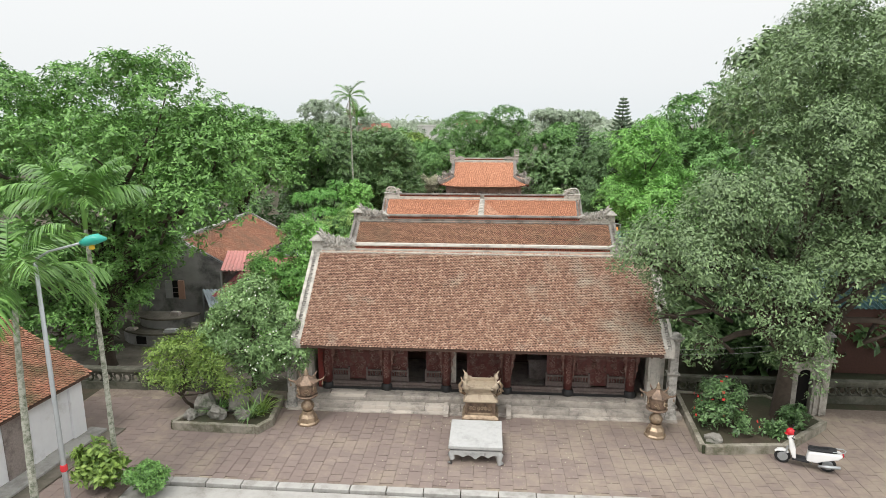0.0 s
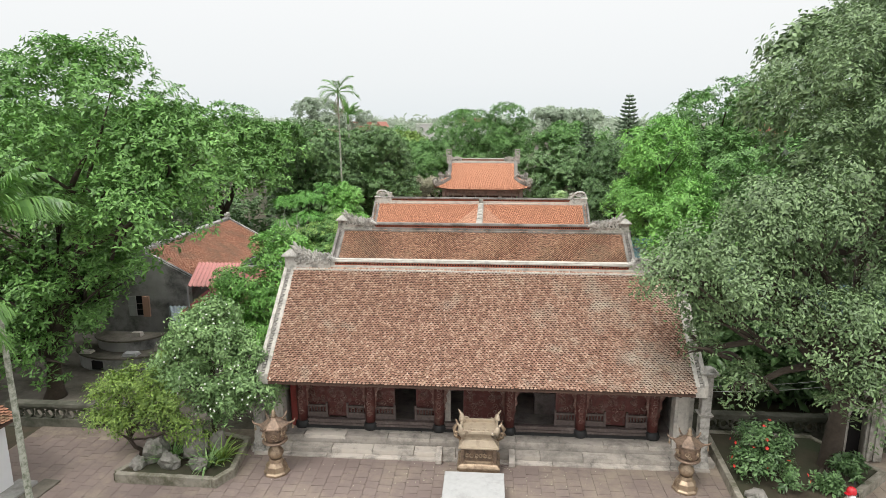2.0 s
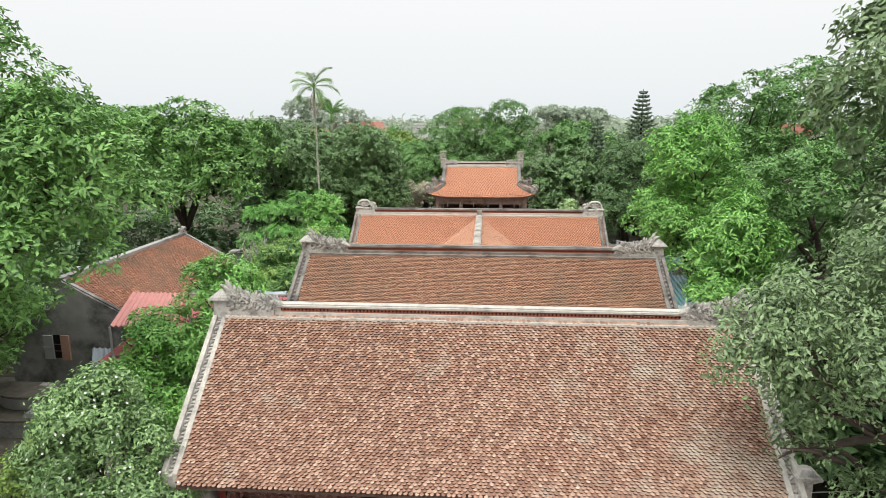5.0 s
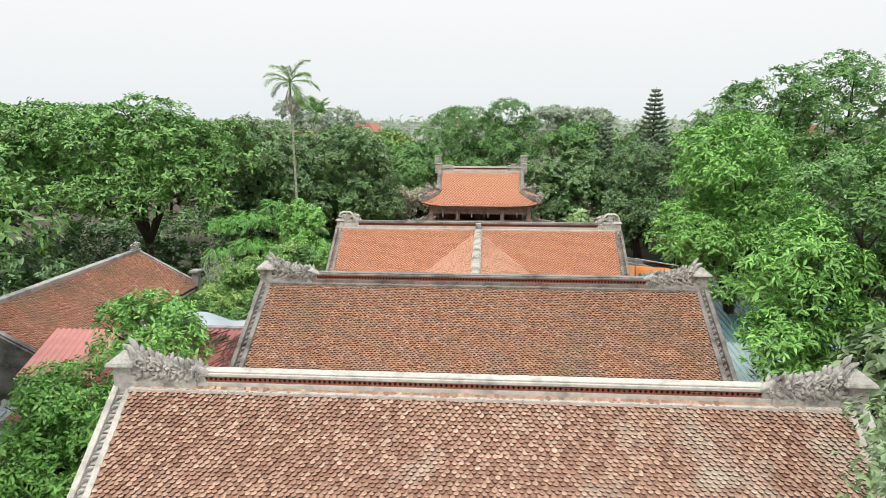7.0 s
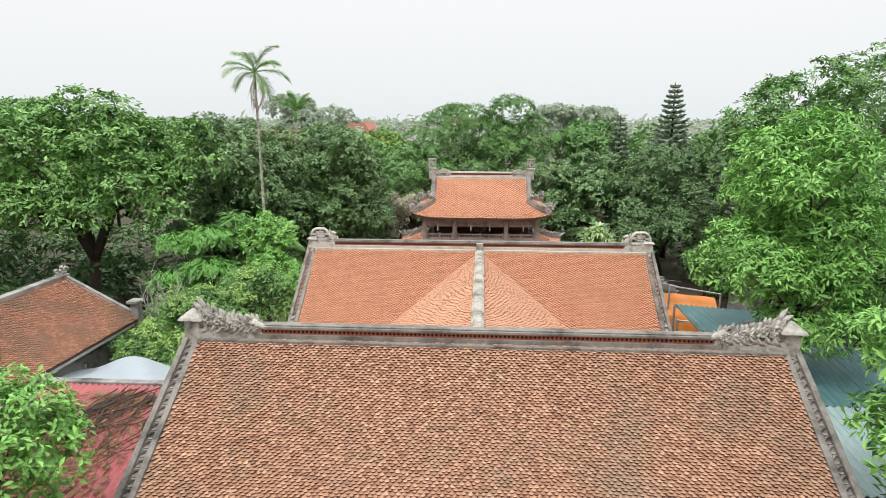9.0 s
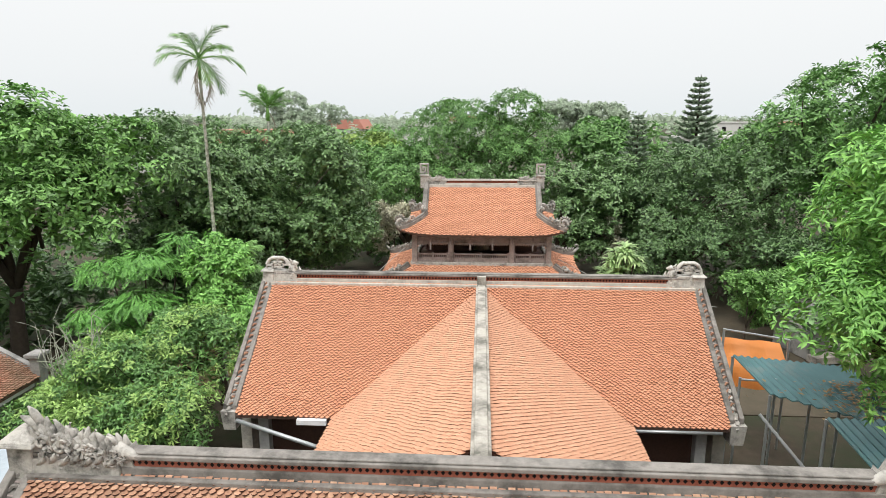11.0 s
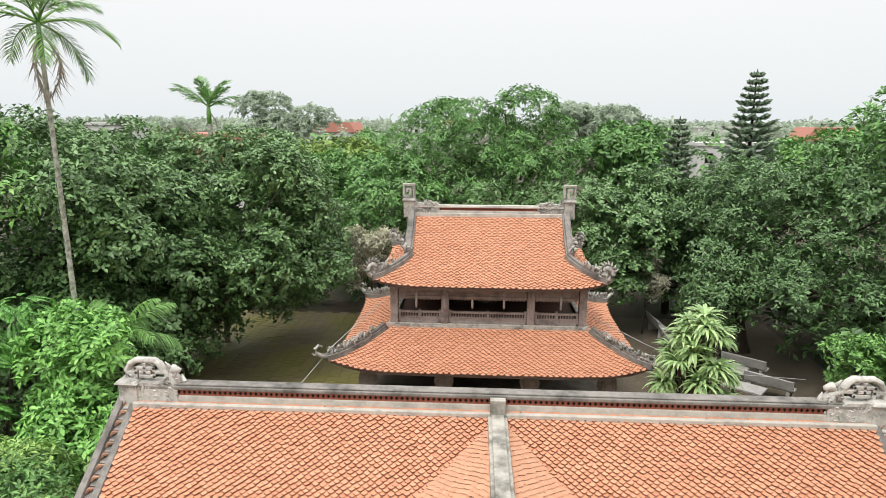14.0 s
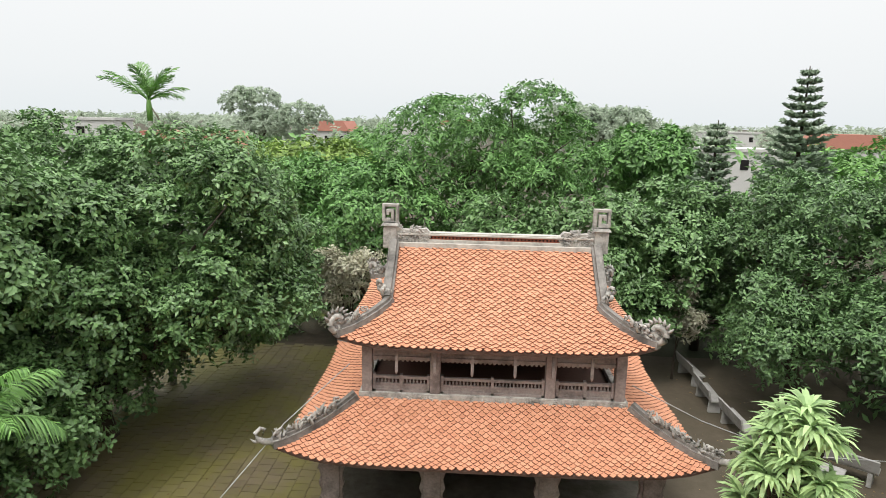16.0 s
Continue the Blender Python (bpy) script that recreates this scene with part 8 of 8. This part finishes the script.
# ---- woods, houses and hills in the distance ----
rng = random.Random(77)
lobes = []
for k in range(260):
    y = 66 + 320 * rng.random() ** 1.6
    x = rng.uniform(-1, 1) * (30 + y * 0.95)
    r = rng.uniform(2.6, 4.6)
    lobes.append((x, y, rng.uniform(3.6, 5.4) + (y - 66) * 0.004, r, r, rng.uniform(2.8, 4.0)))
far = foliage("far_woods", [l for l in lobes if l[1] < 130], 45000, 0.55, L_MANGO, None, 301, clump=0.7, mass=1.6)
tagged(far, "mixed green woods beyond the temple yard", "woods", "", "stuff")
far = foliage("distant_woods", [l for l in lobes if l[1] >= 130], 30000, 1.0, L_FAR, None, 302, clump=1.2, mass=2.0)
tagged(far, "woods towards the horizon, haze put into the leaf colour", "woods", "", "stuff")
lobes = []
for k in range(420):
    y = 420 + 1500 * rng.random()
    lobes.append((rng.uniform(-1, 1) * (60 + y * 0.95), y, 4 + (y - 420) * 0.001, rng.uniform(14, 30), 10, rng.uniform(4.5, 7.5)))
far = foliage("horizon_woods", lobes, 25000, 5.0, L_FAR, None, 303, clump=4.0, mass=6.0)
tagged(far, "tree line on the horizon, haze put into the leaf colour", "woods", "", "stuff")
tree("thin-leaved tall tree in the distance, leaves paled for haze", (12.4, 97), [(9.5, 97, 10.2, 3.4, 3, 1.3), (14.5, 97, 9.9, 3.6, 3, 1.2), (12, 97, 8.5, 3, 3, 1.6)], 9000, 0.38, L_FAR, 130, 0.25, clump=0.3)
tree("thin-leaved tall tree in the distance, leaves paled for haze", (-34, 126), [(-34, 126, 11, 5, 4, 3.0), (-27, 126, 9.5, 5, 4, 2.2), (-31, 124, 8.0, 6, 4, 2.4)], 11000, 0.5, L_FAR, 131, 0.3, clump=0.3)

ROOF_FAR = mat("far_red_roof", (0.45, 0.20, 0.15), 0.9, vary=0.15)
WALL_FAR = mat("far_pale_wall", (0.55, 0.54, 0.52), 0.9, vary=0.1)


def far_house(at, w, d, h, rz, roof=True):
    t = thing("distant_house", "pale distant house with red roof among trees" if roof else "pale flat-roofed distant house among trees", "house", at, rz, "houses beyond the woods")
    part("wall", Geo().box(-w / 2, w / 2, -d / 2, d / 2, -0.2, h), WALL_FAR, t)
    if roof:
        part("roof", Geo().plate([(-w / 2 - 0.5, h), (-w / 2 + 0.8, h + 2.2), (w / 2 - 0.8, h + 2.2), (w / 2 + 0.5, h)], -d / 2 - 0.4, d / 2 + 0.4), ROOF_FAR, t, "faded red roof")
    else:
        part("roof", Geo().box(-w / 2 - 0.2, w / 2 + 0.2, -d / 2 - 0.2, d / 2 + 0.2, h, h + 0.4), WALL_FAR, t)
    for k in range(3):
        f = part("window", Geo().box(-0.55, 0.55, -0.03, 0.03, 0, 1.3), HOLE, t, "dark window")
        f.location = (-w / 3 + k * w / 3, -d / 2 - 0.02, h - 2.3)


far_house((-21, 78, 0), 7, 6, 6.2, 8)
far_house((-32, 170, 0), 9, 8, 7.0, -5)
far_house((-20, 230, 0), 12, 9, 8.0, 4, False)
far_house((34, 118, 0), 10, 8, 6.4, 6, False)
far_house((58, 135, 0), 9, 8, 6.6, -8)
far_house((-62, 130, 0), 10, 8, 8.6, 10, False)
far_house((-8, 300, 0), 14, 9, 8.2, 0)
far_house((70, 210, 0), 14, 9, 8.0, 0, False)

# ---- paving laid piece by piece ----
def pave(parent, x0, x1, y0, y1, w, d, gap, material, pick, seed, z=0.0):
    """Pavers in rows staggered lengthwise; those in the stretch `pick` are single parts, the others one joined part."""
    rng = random.Random(seed)
    one = Geo().taper((0, 0, -0.05), (w - gap, d - gap), (w - gap - 0.006, d - gap - 0.006), 0.05)
    shared = one.mesh("paver", material)
    rest, n = Geo(), 0
    for r in range(int((y1 - y0) / d)):
        for c in range(int((x1 - x0) / w)):
            x, y = x0 + (c + 0.5) * w, y0 + (r + 0.5 + 0.5 * (c % 2)) * d
            if y > y1:
                continue
            m = pose(x, y, z + rng.uniform(-0.005, 0.003), rng.uniform(-0.5, 0.5), rng.uniform(-0.5, 0.5), rng.uniform(-1.0, 1.0)) @ Matrix.Diagonal((rng.uniform(0.98, 1.01), rng.uniform(0.975, 1.01), 1, 1))
            if n < 300 and pick(x, y):
                ob = new("paver", shared)
                ob.parent, ob.matrix_basis = parent, m
                n += 1
            else:
                rest.add(one.v, one.f, m)
    me = bpy.data.meshes.new("paver_field")
    me.from_pydata(rest.v, [], rest.f)
    me.materials.append(material)
    ob = new("paver_field", me)
    ob.parent = parent
    tagged(ob, kind="stuff")


pave(court, -13.4, 18.9, 13.95, 18.6, 0.36, 0.31, 0.003, PAVER, lambda x, y: -3.4 < x < 3.8 and y < 18.1, 51)
pave(court, -15.4, -8.97, 8.1, 13.7, 0.36, 0.31, 0.003, PAVER, lambda x, y: False, 53)
pave(yard, -12.4, 4.9, 39.9, 57.4, 0.42, 0.32, 0.007, YARD, lambda x, y: (-9 < x < -4.2) and 43 < y < 54, 52)

# fallen leaves on the roofs and the court
def litter(name, label, n, spot, size, material, seed):
    rng = np.random.default_rng(seed)
    c = np.array([spot(rng) for _ in range(n)])
    a = rng.uniform(0, 6.28, n)
    d = np.stack([np.cos(a), np.sin(a), np.zeros(n)], 1) * size * rng.uniform(0.5, 1.2, n)[:, None]
    s = np.stack([-d[:, 1], d[:, 0], np.full(n, 0.01)], 1) * 0.4
    up = np.array([0, 0, 0.012])
    v = np.stack([c - d, c + s + up * 1.4, c + d + up, c - s + up], 1).reshape(-1, 3)
    q = np.arange(n)[:, None] * 4
    ob = raw(name, v, np.concatenate([q + [0, 1, 2], q + [0, 2, 3]], 1).reshape(-1, 3), material, None)
    return tagged(ob, label, "fallen leaves", "", "stuff")


litter("fallen_leaves", "scattered dry yellowish leaves on the forecourt", 420, lambda r: (0.8 + r.normal(0, 2.2), r.uniform(14.0, 18.0), 0.01), 0.024, L_PALE, 1)
litter("fallen_leaves", "dry brown leaves drifted on the red sheet roof", 2200, lambda r: (lambda x, y: (x, y, 1.9 + 0.6 * (y - 25.0) / 5.6 + 0.045))(-8.6 + r.normal(0, 0.8), r.uniform(25.6, 30.2)), 0.08, L_DRY, 2)
litter("fallen_leaves", "dry brown leaves piled on the teal shed roof", 500, lambda r: (lambda x, y: (x, y, 2.32 + 0.8 * max(0.0, (y - 33.6) / 3.0) + 0.06))(9.6 + r.normal(0, 0.7), r.uniform(34.2, 35.8)), 0.09, L_DRY, 3)
litter("fallen_leaves", "dry brown leaves scattered over the mossy yard", 900, lambda r: (r.uniform(-9, 11), r.uniform(41, 56), 0.01), 0.05, L_DRY, 4)
